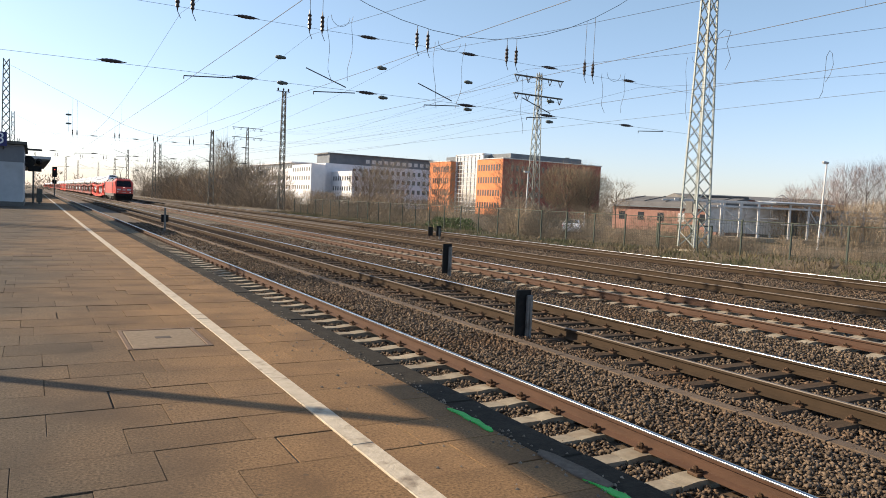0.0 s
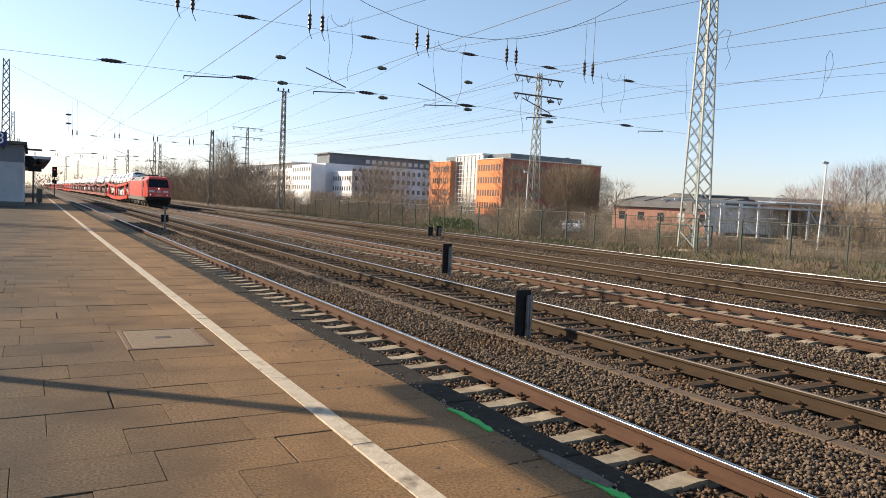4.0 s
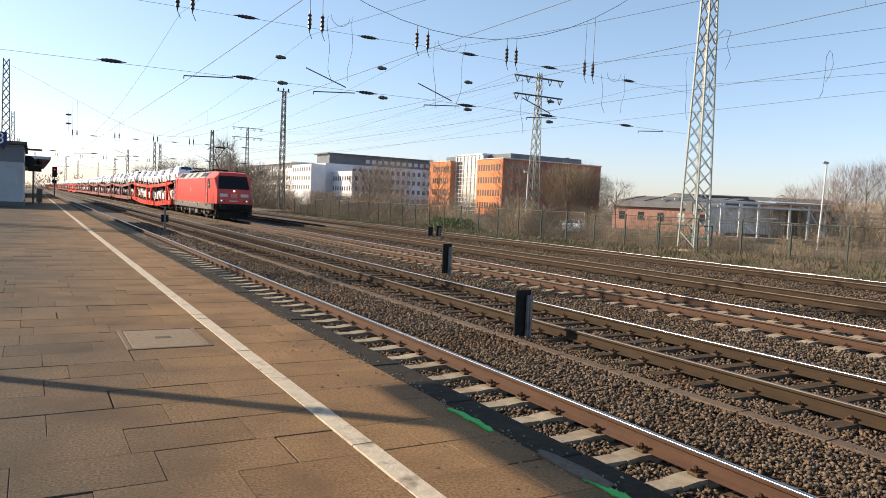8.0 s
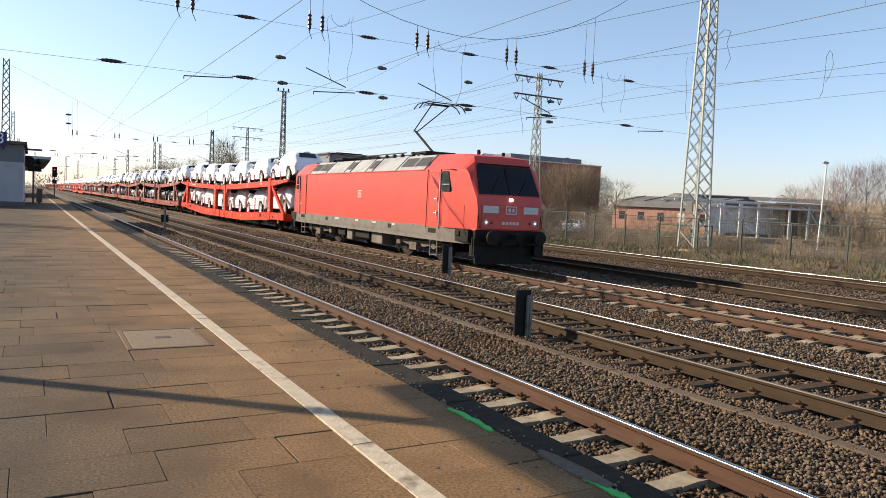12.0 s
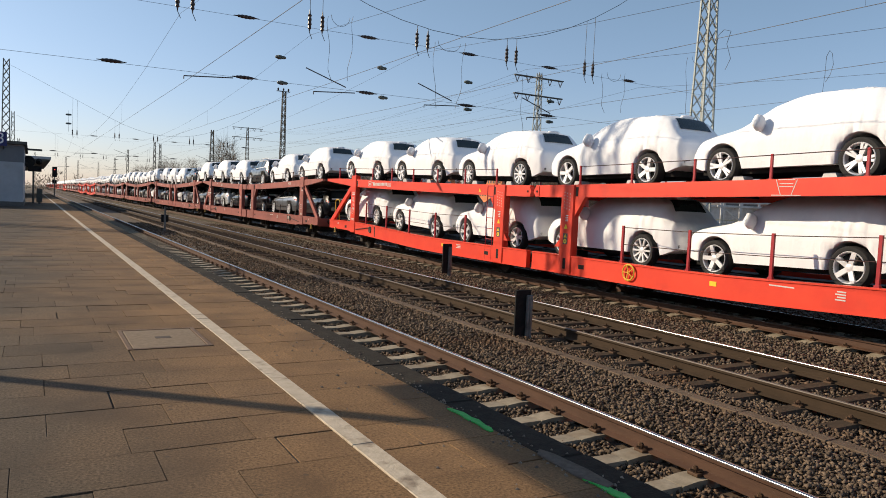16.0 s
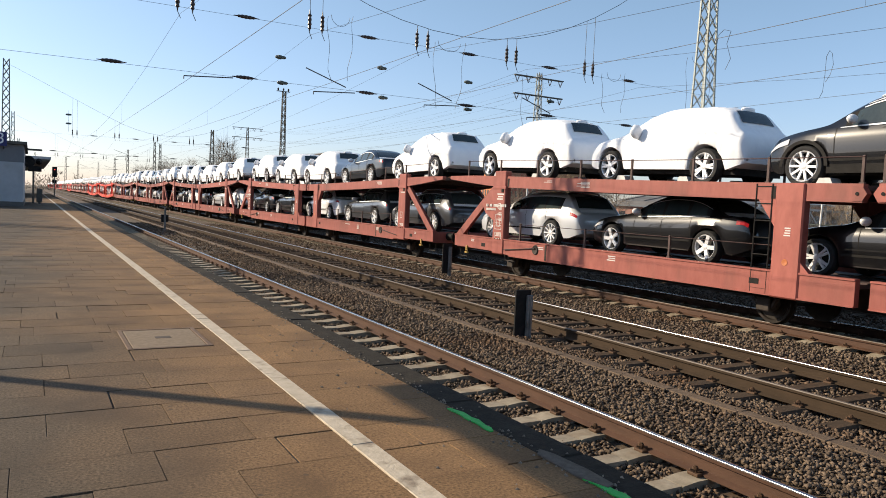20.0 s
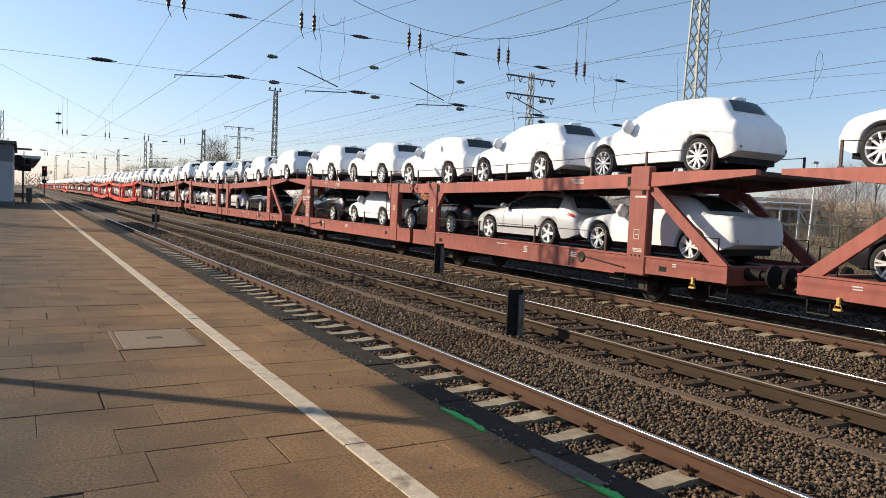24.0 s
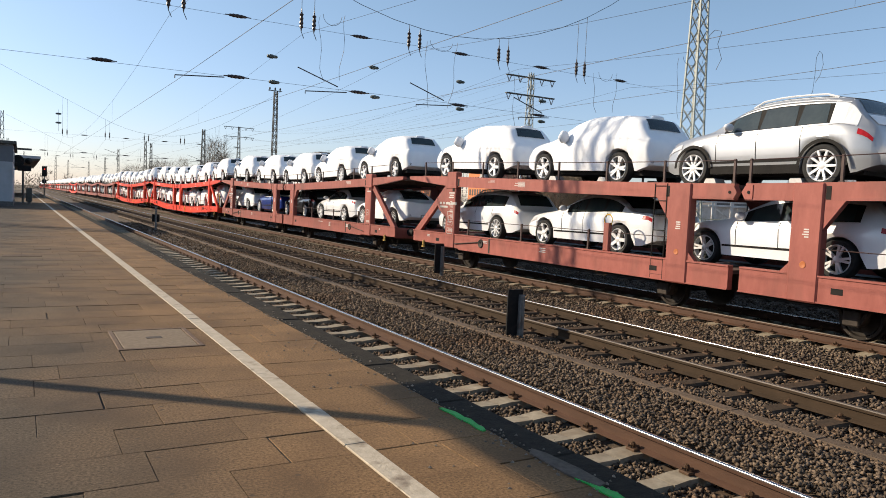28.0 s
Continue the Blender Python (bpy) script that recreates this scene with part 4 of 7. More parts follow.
def wheelset_mesh():
    g = Geo().rod((-0.75, 0, 0), (0.75, 0, 0), 0.08, 10)
    for s in (-1, 1):
        prof = [(0.69, 0.1), (0.7, AX_R * 0.85), (0.69, AX_R + 0.03), (0.72, AX_R + 0.03), (0.725, AX_R), (0.82, AX_R - 0.005), (0.82, AX_R * 0.86), (0.79, AX_R * 0.8), (0.79, 0.14), (0.84, 0.1), (0.84, 0.0)]
        g.lathe([(s * a, b) for a, b in prof], "x", 28)
        for i in range(3):
            a = i * 2.094
            g.rod((s * 0.79, math.cos(a) * 0.2, math.sin(a) * 0.2), (s * 0.81, math.cos(a) * 0.2, math.sin(a) * 0.2), 0.035, 6)
    return g


WHEELSET = wheelset_mesh().mesh("wheelset", 30)
WHEELSET.materials.append(WHEELSTEEL)


def make_wagon(red, far=False, wheel=False):
    L = 29.06 if red else 25.0
    posts = ((2.6, 13.08, 15.98, 26.46) if red else (2.3, 11.15, 13.85, 22.65))
    ends, mid = (2.74, 2.5) if red else (2.75, 2.53)
    paint = WAGONRED if red else WAGONBROWN
    H = L / 2
    wg = thing("car_carrier_wagon", ("bright red" if red else "faded red-brown") + " double-deck car carrier wagon on the train", "railway wagon", "car carrier wagons")
    dh = lambda y: deck_height(y, L, ends, mid)
    dz = lambda y: sill_drop(y, L, red)
    units = ((0.0, H - 0.12), (H + 0.12, L))
    for a, b in units:
        o = -1 if a == 0 else 1
        for s in (-1, 1):
            e0, e1 = (a, b) if a == 0 else (b, a)
            d = 1 if a == 0 else -1
            along = [e0 + d * 2.9 + (e1 - e0 - d * 2.9) * i / 10 for i in range(11)]
            poly = [(e0, 0.68), (e0, 1.0)] + [(y, 1.0 - dz(y)) for y in along] + [(y, 0.6 - dz(y)) for y in along[::-1]] + [(e0 + d * 2.0, 0.66)]
            sill = part("side_sill", Geo().prism(poly, "x", s * 1.34, s * 1.47), paint, wg)
            fl = Geo()
            lip = [e0] + along
            x0, x1 = min(s * 1.34, s * 1.49), max(s * 1.34, s * 1.49)
            fl.prism([(y, 1.03 - dz(y)) for y in lip] + [(y, 1.0 - dz(y)) for y in lip[::-1]], "x", x0, x1)
            fl.prism([(y, 0.6 - dz(y)) for y in along] + [(y, 0.575 - dz(y)) for y in along[::-1]], "x", x0, x1)
            part("sill_flange", fl, paint, sill)
            ys = [e0 - d * 0.45 + (e1 - e0 + d * 0.45) * i / 10 for i in range(11)]
            top = [(y, dh(y)) for y in ys]
            low = [(y, dh(y) - (0.3 if i > 1 else (0.1, 0.22)[i])) for i, y in enumerate(ys)]
            beam = part("upper_beam", Geo().prism(top + low[::-1], "x", s * 1.33, s * 1.46), paint, wg)
            if not far:
                hi = [e0 + d * (0.85 + 1.7 * i) for i in range(8)] if red else [e0 + d * 0.55 + (e1 - e0 - d * 0.6) * i / 7 for i in range(8)]
                for y in hi:
                    part("rail_post", RAILPOST[red], RAILRED if red else RAILDARK, beam, at=(s * 1.41, y, dh(y) - 0.03))
                part("rail_wire", Geo().line([(s * 1.41, y, dh(y) + 0.425) for y in hi], 0.009, 4), RAILDARK, beam)
                yl = [e0 + d * (3.8 + 1.85 * i) for i in range(5)] if red else [e0 + d * 3.3 + (e1 - e0 - d * 4.6) * i / 3 for i in range(4)]
                for y in yl:
                    part("rail_post", TALLPOST if red else RAILPOST[0], RAILRED if red else RAILDARK, sill, at=(s * 1.42, y, 1.01 - dz(y)))
                for h in (0.42, 0.79) if red else (0.445,):
                    part("rail_wire", Geo().line([(s * 1.42, y, 1.01 + h - dz(y)) for y in yl], 0.008, 4), RAILDARK, sill)
        g = Geo()
        floor_line = [e0 + d * 0.05] + along[:-1] + [e1 - d * 0.05]
        for xa, xb, hi_z, lo_z in ((-1.34, 1.34, 0.93, 0.86), (-1.05, -0.45, 0.95, 0.931), (0.45, 1.05, 0.95, 0.931)):
            g.prism([(y, hi_z - dz(y)) for y in floor_line] + [(y, lo_z - dz(y)) for y in floor_line[::-1]], "x", xa, xb)
        part("lower_deck", g, DECK, wg, "dark lower deck plates")
        ys = [e0 - d * 0.4 + (e1 - e0 + d * 0.4) * i / 10 for i in range(11)]
        g = Geo()
        g.prism([(y, dh(y) - 0.02) for y in ys] + [(y, dh(y) - 0.1) for y in ys[::-1]], "x", -1.33, 1.33)
        deck = part("upper_deck", g, DECK, wg, "dark upper deck plates")
        for i in range(1, 10) if not far else ():
            part("cross_beam", CROSSBEAM, DECK, deck, at=(0, ys[i], dh(ys[i]) - 0.16))
        part("end_beam", Geo().cbox(-1.4, 1.4, min(e0, e0 + d * 0.16), max(e0, e0 + d * 0.16), 0.64, 1.0, 0.02), paint, wg)
        part("centre_girder", Geo().box(-0.35, 0.35, a + 0.2, b - 0.2, 0.45, 0.86 if not red else 0.62), CHASSIS, wg, "dark centre girder")
    for i, y in enumerate(posts):
        outer = i in (0, 3)
        hw = 0.24 if red else 0.275
        zt = ends + 0.14 if outer else mid + 0.012
        for s in (-1, 1):
            g = Geo().cbox(min(s * 1.3, s * 1.5), max(s * 1.3, s * 1.5), y - hw, y + hw, 0.6 if outer else 0.56 - dz(y), zt, 0.025)
            if outer:
                g.cbox(min(s * 1.36, s * 1.52), max(s * 1.36, s * 1.52), y - hw * 1.15, y + hw * 1.15, zt - 0.5, zt - 0.42, 0.01)
            else:
                q = 1 if i == 1 else -1
                g.prism([(y - q * hw, mid - 0.28), (y - q * hw - q * 0.35, mid - 0.28), (y - q * hw, mid - 0.75)], "x", s * 1.34, s * 1.46)
                g.prism([(y + q * hw * 0.9, 0.995), (y + q * (hw + 0.2), 0.995), (y + q * hw * 0.9, 1.22)], "x", s * 1.36, s * 1.472)
            po = part("post", g, paint, wg)
            if outer and not red and not far:
                part("latch", Geo().cbox(min(s * 1.5, s * 1.515), max(s * 1.5, s * 1.515), y - 0.2, y - 0.1, 2.3, 2.46, 0.004), BLACK, po, "black locking latch")
                st = Geo().box(min(s * 1.5, s * 1.504), max(s * 1.5, s * 1.504), y - 0.22, y + 0.1, 2.235, 2.27)
                part("post_stripe", st, MARK, po, "white height stripe")
                for k in range(3):
                    part("bolt", Geo().rod((s * 1.5, y - 0.12 + 0.12 * k, 1.02), (s * 1.512, y - 0.12 + 0.12 * k, 1.02), 0.018, 6), BLACK, po)
            if i == 3 and not red and not far:
                part("gusset", Geo().prism([(y + hw * 0.9, 2.46), (y + hw + 0.12, 2.44), (y + hw + 0.62, 1.98), (y + hw + 0.42, 1.72), (y + hw * 0.9, 1.5)], "x", s * 1.37, s * 1.485), paint, po)
                num = Geo()
                for k, w in enumerate((0.045, 0.045, 0, 0.045, 0.045, 0, 0.06, 0.06, 0.06, 0.06, 0, 0.06, 0.06, 0.06, 0.03, 0.05)):
                    if w:
                        num.box(min(s * 1.485, s * 1.505), max(s * 1.485, s * 1.505), y + hw + 0.36 - k * 0.062 - w * 0.8, y + hw + 0.36 - k * 0.062, 1.9, 1.975)
                for k in range(9):
                    num.box(min(s * 1.485, s * 1.505), max(s * 1.485, s * 1.505), y + hw + 0.36 - k * 0.055 - 0.038, y + hw + 0.36 - k * 0.055, 1.8, 1.86)
                part("number_bars", num, MARK, po, "white lettering bars")
                for z0, z1 in ((1.45, 1.7), (1.28, 1.4), (0.98 + 0.04, 1.2)):
                    fr = Geo()
                    for bx in ((y - 0.16, y + 0.16, z0, z0 + 0.012), (y - 0.16, y + 0.16, z1 - 0.012, z1), (y - 0.16, y - 0.148, z0, z1), (y + 0.148, y + 0.16, z0, z1)):
                        fr.box(min(s * 1.5, s * 1.504), max(s * 1.5, s * 1.504), *bx)
                    part("table_frame", fr, MARK, po, "white load table frame")
            mk = Geo()
            f = s
            if outer:
                if i == 3:
                    bars(mk, s * 1.5, y - 0.17, 2.2, 0.32, 2, 0.035, 0.03, f)
                    bars(mk, s * 1.5, y - 0.1, 2.0, 0.2, 3, 0.025, 0.02, f)
                    for z in (1.6, 1.75, 1.9):
                        bars(mk, s * 1.5, y - 0.14, z, 0.2, 3, 0.016, 0.016, f)
                bars(mk, s * 1.5, y - 0.2, 2.46, 0.3, 1, 0.02, 0.03, f)
                bars(mk, s * 1.5, y - 0.18, 1.17, 0.34, 3, 0.016, 0.014, f)
                for bx in ((y - 0.08, y + 0.08, 1.36, 1.372), (y - 0.08, y + 0.08, 1.56, 1.572), (y - 0.08, y - 0.068, 1.372, 1.56), (y + 0.068, y + 0.08, 1.372, 1.56), (y - 0.05, y + 0.05, 1.45, 1.465)):
                    mk.box(min(s * 1.5, s * 1.504), max(s * 1.5, s * 1.504), *bx)
            else:
                bars(mk, s * 1.5, y - 0.07, 1.78, 0.13, 4, 0.022, 0.02, f)
            if not far:
                part("post_lettering", mk, MARK, po, "small white lettering")
            if not outer and not far:
                if red:
                    part("sign_board", Geo().cbox(min(s * 1.5, s * 1.503), max(s * 1.5, s * 1.503), y - 0.085, y + 0.085, 1.08, 1.34, 0.001), GRILLE, po, "dark sign board")
                    part("warning_sign", Geo().prism([(y - 0.055, 1.24), (y + 0.055, 1.24), (y, 1.33)], "x", s * 1.5, s * 1.507), MARKY, po, "yellow warning triangle")
                    # No slot is cut; its inner shade is a black plate on the post.
                    part("slot", Geo().cbox(min(s * 1.49, s * 1.504), max(s * 1.49, s * 1.504), y - 0.05, y + 0.05, 0.48, 0.74, 0.001), BLACK, po, "black plate as shade in a lashing slot")
                    holes = Geo()
                    for a in range(6):
                        for q in (-0.1, 0.0, 0.1):
                            holes.box(min(s * 1.5, s * 1.503), max(s * 1.5, s * 1.503), y + q - 0.012, y + q + 0.012, 1.92 + 0.075 * a + q * 0.2, 1.944 + 0.075 * a + q * 0.2)
                    part("hole_row", holes, MARK, po, "pale bolt heads")
                    part("warning_sign", Geo().prism([(y - 0.065, 1.45), (y + 0.065, 1.45), (y, 1.57)], "x", s * 1.5, s * 1.505), MARKY, po, "yellow warning triangle")
                part("warning_plate", Geo().lathe([(s * 1.5, 0.001), (s * 1.507, 0.055), (s * 1.5, 0.06)], "x", 14, (0, y, 1.15 if red else 1.18)), MARKY if red else MARKO, po, "round orange plate")
            if outer:
                q = -1 if i == 0 else 1
                e = 0.3 if i == 0 else L - 0.3
                brace = Geo()
                brace.prism([(y + q * 0.12, ends - 0.3), (y + q * 0.45, ends - 0.3), (e + (-q) * -0.28, 1.02), (e - q * 0.1, 1.02)], "x", s * 1.35, s * 1.45)
                part("diagonal_brace", brace, paint, wg)
    # running gear
    for i, y in enumerate((posts[0] + 0.1, posts[1] - 0.65, posts[2] + 0.65, posts[3] - 0.1)):
        for s in (-1, 1):
            g = Geo().cbox(min(s * 0.9, s * 1.12), max(s * 0.9, s * 1.12), y - 0.14, y + 0.14, 0.24, 0.5, 0.02)
            for q in (-1, 1):
                g.bar((s * 1.02, y + q * 0.12, 0.3), (s * 1.02, y + q * 0.3, 0.6), 0.1, 0.05)
            for k in range(4):
                g.box(s * 1.02 - 0.05, s * 1.02 + 0.05, y - 0.55 + k * 0.09, y + 0.55 - k * 0.09, 0.54 - k * 0.018, 0.555 - k * 0.018)
            part("axle_guard", g, CHASSIS, wg, "dusty axle box and leaf spring")
    for y, d in ((0.0, -1), (L, 1)):
        for s in () if far else (-1, 1):
            g = Geo().lathe([(0, 0.13), (d * 0.3, 0.1), (d * 0.3, 0.07), (d * 0.5, 0.07), (d * 0.5, 0.2), (d * 0.56, 0.22), (d * 0.57, 0.0)], "y", 16, (s * 0.87, y, 0.86))
            part("buffer", g, BLACK, wg, "black greasy buffer", smooth=35)
            hk = Geo().lathe([(-0.02, 0.05), (0.0, 0.065), (0.02, 0.05)], "x", 10, (s * 1.5, y - d * 0.75, 0.56)).cbox(min(s * 1.47, s * 1.52), max(s * 1.47, s * 1.52), y - d * 0.75 - 0.03, y - d * 0.75 + 0.03, 0.58, 0.72, 0.008).cbox(min(s * 1.46, s * 1.53), max(s * 1.46, s * 1.53), y - d * 0.75 - 0.07, y - d * 0.75 + 0.07, 0.5, 0.54, 0.008)
            part("lashing_hook", hk, HOOK, wg, "yellow lashing hook")
            st = Geo().line([(s * 1.3, y - d * 0.1, 0.65), (s * 1.3, y - d * 0.1, 0.38), (s * 1.3, y - d * 0.5, 0.38), (s * 1.3, y - d * 0.5, 0.62)], 0.016, 6)
            part("step", st, CHASSIS, wg)
            if red:
                gr = Geo().line([(s * 1.3, y - d * 0.12, 1.02), (s * 1.3, y - d * 0.12, 1.2), (s * 1.3, y - d * 0.2, 1.24), (s * 1.3, y - d * 0.2, 1.8), (s * 1.3, y - d * 0.26, 1.88), (s * 1.3, y - d * 0.62, 1.88), (s * 1.3, y - d * 0.68, 1.8), (s * 1.3, y - d * 0.68, 1.02)], 0.02, 6)
            else:
                gr = Geo().line([(s * 1.38, y - d * 0.3, 1.02), (s * 1.38, y - d * 0.3, 1.5), (s * 1.38, y - d * 0.62, 1.5), (s * 1.38, y - d * 0.62, 1.02)], 0.016, 6)
            part("grab_rail", gr, YELLOW if red else BLACK, wg)
        c = Geo().bar((0, y, 0.86), (0, y + d * 0.62, 0.84), 0.12, 0.14).rod((0.25, y, 0.75), (0.25, y + d * 0.5, 0.55), 0.03, 6)
        part("coupler", c, BLACK, wg)
    part("centre_coupling", Geo().bar((0, H - 0.4, 0.7), (0, H + 0.4, 0.7), 0.3, 0.3), BLACK, wg)
    for s in () if far else (-1, 1):
        for y in (posts[0] + hw + 0.12, posts[2] + hw + 0.12) if red else (posts[2] + hw + 0.08,):
            lad = Geo()
            for q in (0, 0.32):
                lad.rod((s * 1.46, y + q, 0.6 - dz(y)), (s * 1.46, y + q, mid), 0.014, 6)
            for k in range(7):
                lad.rod((s * 1.46, y, 0.68 + 0.3 * k), (s * 1.46, y + 0.32, 0.68 + 0.3 * k), 0.012, 6)
            part("ladder", lad, RAILRED if red else BLACK, wg)
        wh = Geo().lathe([(s * 1.5, 0.17), (s * 1.515, 0.19), (s * 1.53, 0.17), (s * 1.515, 0.15), (s * 1.5, 0.17)], "x", 18, (0, posts[1] - 2.2, 0.84 - dz(posts[1] - 2.2)))
        for k in range(5):
            a = k * 1.2566
            wh.bar((s * 1.515, posts[1] - 2.2, 0.84 - dz(posts[1] - 2.2)), (s * 1.515, posts[1] - 2.2 + math.cos(a) * 0.17, 0.84 - dz(posts[1] - 2.2) + math.sin(a) * 0.17), 0.025, 0.015)
        if red:
            part("brake_wheel", wh, YELLOW, wg, "yellow brake hand wheel")
        for y, q in ((posts[0] + 1.72, -1), (posts[3] - 1.72, 1)):
            disc = part("brake_disc", Geo().lathe([(s * 1.47, 0.0), (s * 1.5, 0.11), (s * 1.47, 0.13)], "x", 16, (0, y, 0.84 - dz(y))), CHASSIS, wg, "dark round brake rigging cover")
            part("sill_joint", Geo().cbox(min(s * 1.46, s * 1.478), max(s * 1.46, s * 1.478), y - q * 0.42 - 0.035, y - q * 0.42 + 0.035, 0.6 - dz(y), 1.0 - dz(y), 0.004), CHASSIS, wg, "dark welded sill joint")
            part("lever_rod", Geo().rod((s * 1.5, y, 0.88), (s * 1.5, y + q * 1.4, 0.74), 0.013, 6), CHASSIS, disc)
            sp = Geo().line([(s * 1.44, y + q * 0.95, 0.6), (s * 1.44, y + q * 0.95, 0.46), (s * 1.44, y + q * 1.4, 0.46), (s * 1.44, y + q * 1.4, 0.6)], 0.014, 6)
            part("step", sp, CHASSIS, wg)
        # Black plates on the beam stand in for shade in the gaps beside the posts.
        for y in (posts[1] - hw - 0.06, posts[2] + hw + 0.06, posts[0] + hw + 0.07, posts[3] - hw - 0.07):
            part("post_gap", Geo().cbox(min(s * 1.4, s * 1.464), max(s * 1.4, s * 1.464), y - 0.045, y + 0.045, dh(y) - 0.28, dh(y) - 0.06, 0.002), BLACK, wg, "black plate as shade in the gap between beam and post")
        for q in (-1, 1):
            y = H + q * 0.12
            g2 = Geo().prism([(y, mid - 0.28), (y + q * 0.16, mid - 0.28), (y + q * 0.16, mid - 0.03), (y, mid - 0.05), (y - q * 0.07, mid - 0.16)], "x", s * 1.34, s * 1.475)
            part("joint_plate", g2, paint, wg)
            part("joint_bolt", Geo().rod((s * 1.47, y + q * 0.08, mid - 0.16), (s * 1.485, y + q * 0.08, mid - 0.16), 0.03, 8), BLACK, wg)
        if wheel:
            ped = part("brake_pedestal", Geo().cbox(min(s * 1.33, s * 1.43), max(s * 1.33, s * 1.43), posts[2] + 2.0, posts[2] + 2.18, 1.03, 1.66, 0.015), paint, wg)
            part("hand_wheel", Geo().lathe([(s * 1.36, 0.13), (s * 1.375, 0.145), (s * 1.39, 0.13), (s * 1.375, 0.115), (s * 1.36, 0.13)], "x", 16, (0, posts[2] + 2.09, 1.72)), YELLOW, ped, "yellow hand brake wheel")
        mk = Geo()
        for k, (y, w, n) in enumerate(((4.2, 0.5, 3), (6.1, 0.35, 4), (7.0, 0.9, 1), (18.0, 0.5, 3), (L - 4.4, 0.7, 2), (L - 1.1, 0.3, 2), (1.2, 0.2, 2))):
            bars(mk, s * 1.47, y, 0.93 - dz(y), w * 0.6, n, 0.022, 0.022, s)
        tagged(part("sill_lettering", mk, MARK, wg), "small white lettering", kind="stuff")
        mk = Geo()
        for y, w, n in ((4.1, 0.5, 4), (L - 4.6, 0.34, 2), (L - 6.0, 0.5, 5)):
            z = dh(y) - 0.07
            bars(mk, s * 1.46, y, z, w, n, 0.014, 0.016, s)
        if red:
            ya = L - 4.0
            for y in (posts[0] + 0.75, posts[2] + 1.1):
                part("warning_sign", Geo().prism([(y - 0.06, dh(y) - 0.22), (y + 0.06, dh(y) - 0.22), (y, dh(y) - 0.11)], "x", s * 1.46, s * 1.466), MARKY, wg, "yellow warning triangle")
            for bx in ((0, 0.26, 0.0, 0.02), (0, 0.26, 0.16, 0.18), (0, 0.02, 0.02, 0.16), (0.24, 0.26, 0.02, 0.16), (0.07, 0.11, 0.05, 0.13), (0.15, 0.19, 0.05, 0.13)):
                mk.box(min(s * 1.46, s * 1.464), max(s * 1.46, s * 1.464), ya - bx[1], ya - bx[0], dh(ya) - 0.24 + bx[2], dh(ya) - 0.24 + bx[3])
            for q in range(11):
                mk.box(min(s * 1.46, s * 1.464), max(s * 1.46, s * 1.464), ya - 0.5 - q * 0.115, ya - 0.42 - q * 0.115, dh(ya) - 0.22 , dh(ya) - 0.11)
            for a, b in (((7.1, 2.6), (7.2, 2.33)), ((7.5, 2.6), (7.4, 2.33)), ((7.02, 2.33), (7.58, 2.33)), ((7.14, 2.6), (7.46, 2.6)), ((7.17, 2.48), (7.43, 2.48)), ((7.17, 2.53), (7.43, 2.53))):
                mk.bar((s * 1.46, *a), (s * 1.46, *b), 0.008, 0.014)
        part("beam_lettering", mk, MARK, wg, "white lettering block")
        if red:
            for y in (8.6, 19.0):
                part("warning_plate", Geo().box(min(s * 1.47, s * 1.475), max(s * 1.47, s * 1.475), y, y + 0.16, 0.8 - dz(y), 0.89 - dz(y)), MARKY, wg, "small yellow plate")
        # The sill is not cut: black plates show the shade inside its openings.
        hole = Geo()
        for y in (posts[0] - 0.75, posts[1] - 0.6, posts[2] + 0.6, posts[3] + 0.75):
            hole.cbox(min(s * 1.47, s * 1.474), max(s * 1.47, s * 1.474), y - 0.1, y + 0.1, 0.75 - dz(y), 0.85 - dz(y), 0.001)
        part("sill_opening", hole, BLACK, wg, "black plate as shade in a sill opening")
    axles = [posts[0] + 0.1, posts[1] - 0.65, posts[2] + 0.65, posts[3] - 0.1]
    for y in axles:
        part("wheelset", WHEELSET, WHEELSTEEL, wg, at=(0, y, AX_R))
    return wg


def make_last_wagon(red):
    """A wagon of the train's far end: sills, beams, decks and posts alone can be told apart."""
    L = 29.06 if red else 25.0
    paint = WAGONRED if red else WAGONBROWN
    wg = thing("car_carrier_wagon", ("bright red" if red else "faded red-brown") + " double-deck car carrier wagon on the train", "railway wagon", "car carrier wagons")
    for s in (-1, 1):
        part("side_sill", Geo().box(min(s * 1.34, s * 1.47), max(s * 1.34, s * 1.47), 0, L, 0.6, 1.0), paint, wg)
        part("upper_beam", Geo().box(min(s * 1.33, s * 1.46), max(s * 1.33, s * 1.46), -0.4, L + 0.4, 2.3, 2.6), paint, wg)
        for y in (2.5, L / 2 - 1.4, L / 2 + 1.4, L - 2.5):
            part("post", Geo().box(min(s * 1.3, s * 1.5), max(s * 1.3, s * 1.5), y - 0.25, y + 0.25, 0.6, 2.7), paint, wg)
    part("lower_deck", Geo().box(-1.34, 1.34, 0, L, 0.86, 0.95), DECK, wg, "dark lower deck plates")
    part("upper_deck", Geo().box(-1.33, 1.33, -0.4, L + 0.4, 2.48, 2.56), DECK, wg, "dark upper deck plates")
    part("running_gear", Geo().box(-0.9, 0.9, 1.5, L - 1.5, 0.0, 0.8), CHASSIS, wg, "dark running gear")
    return wg


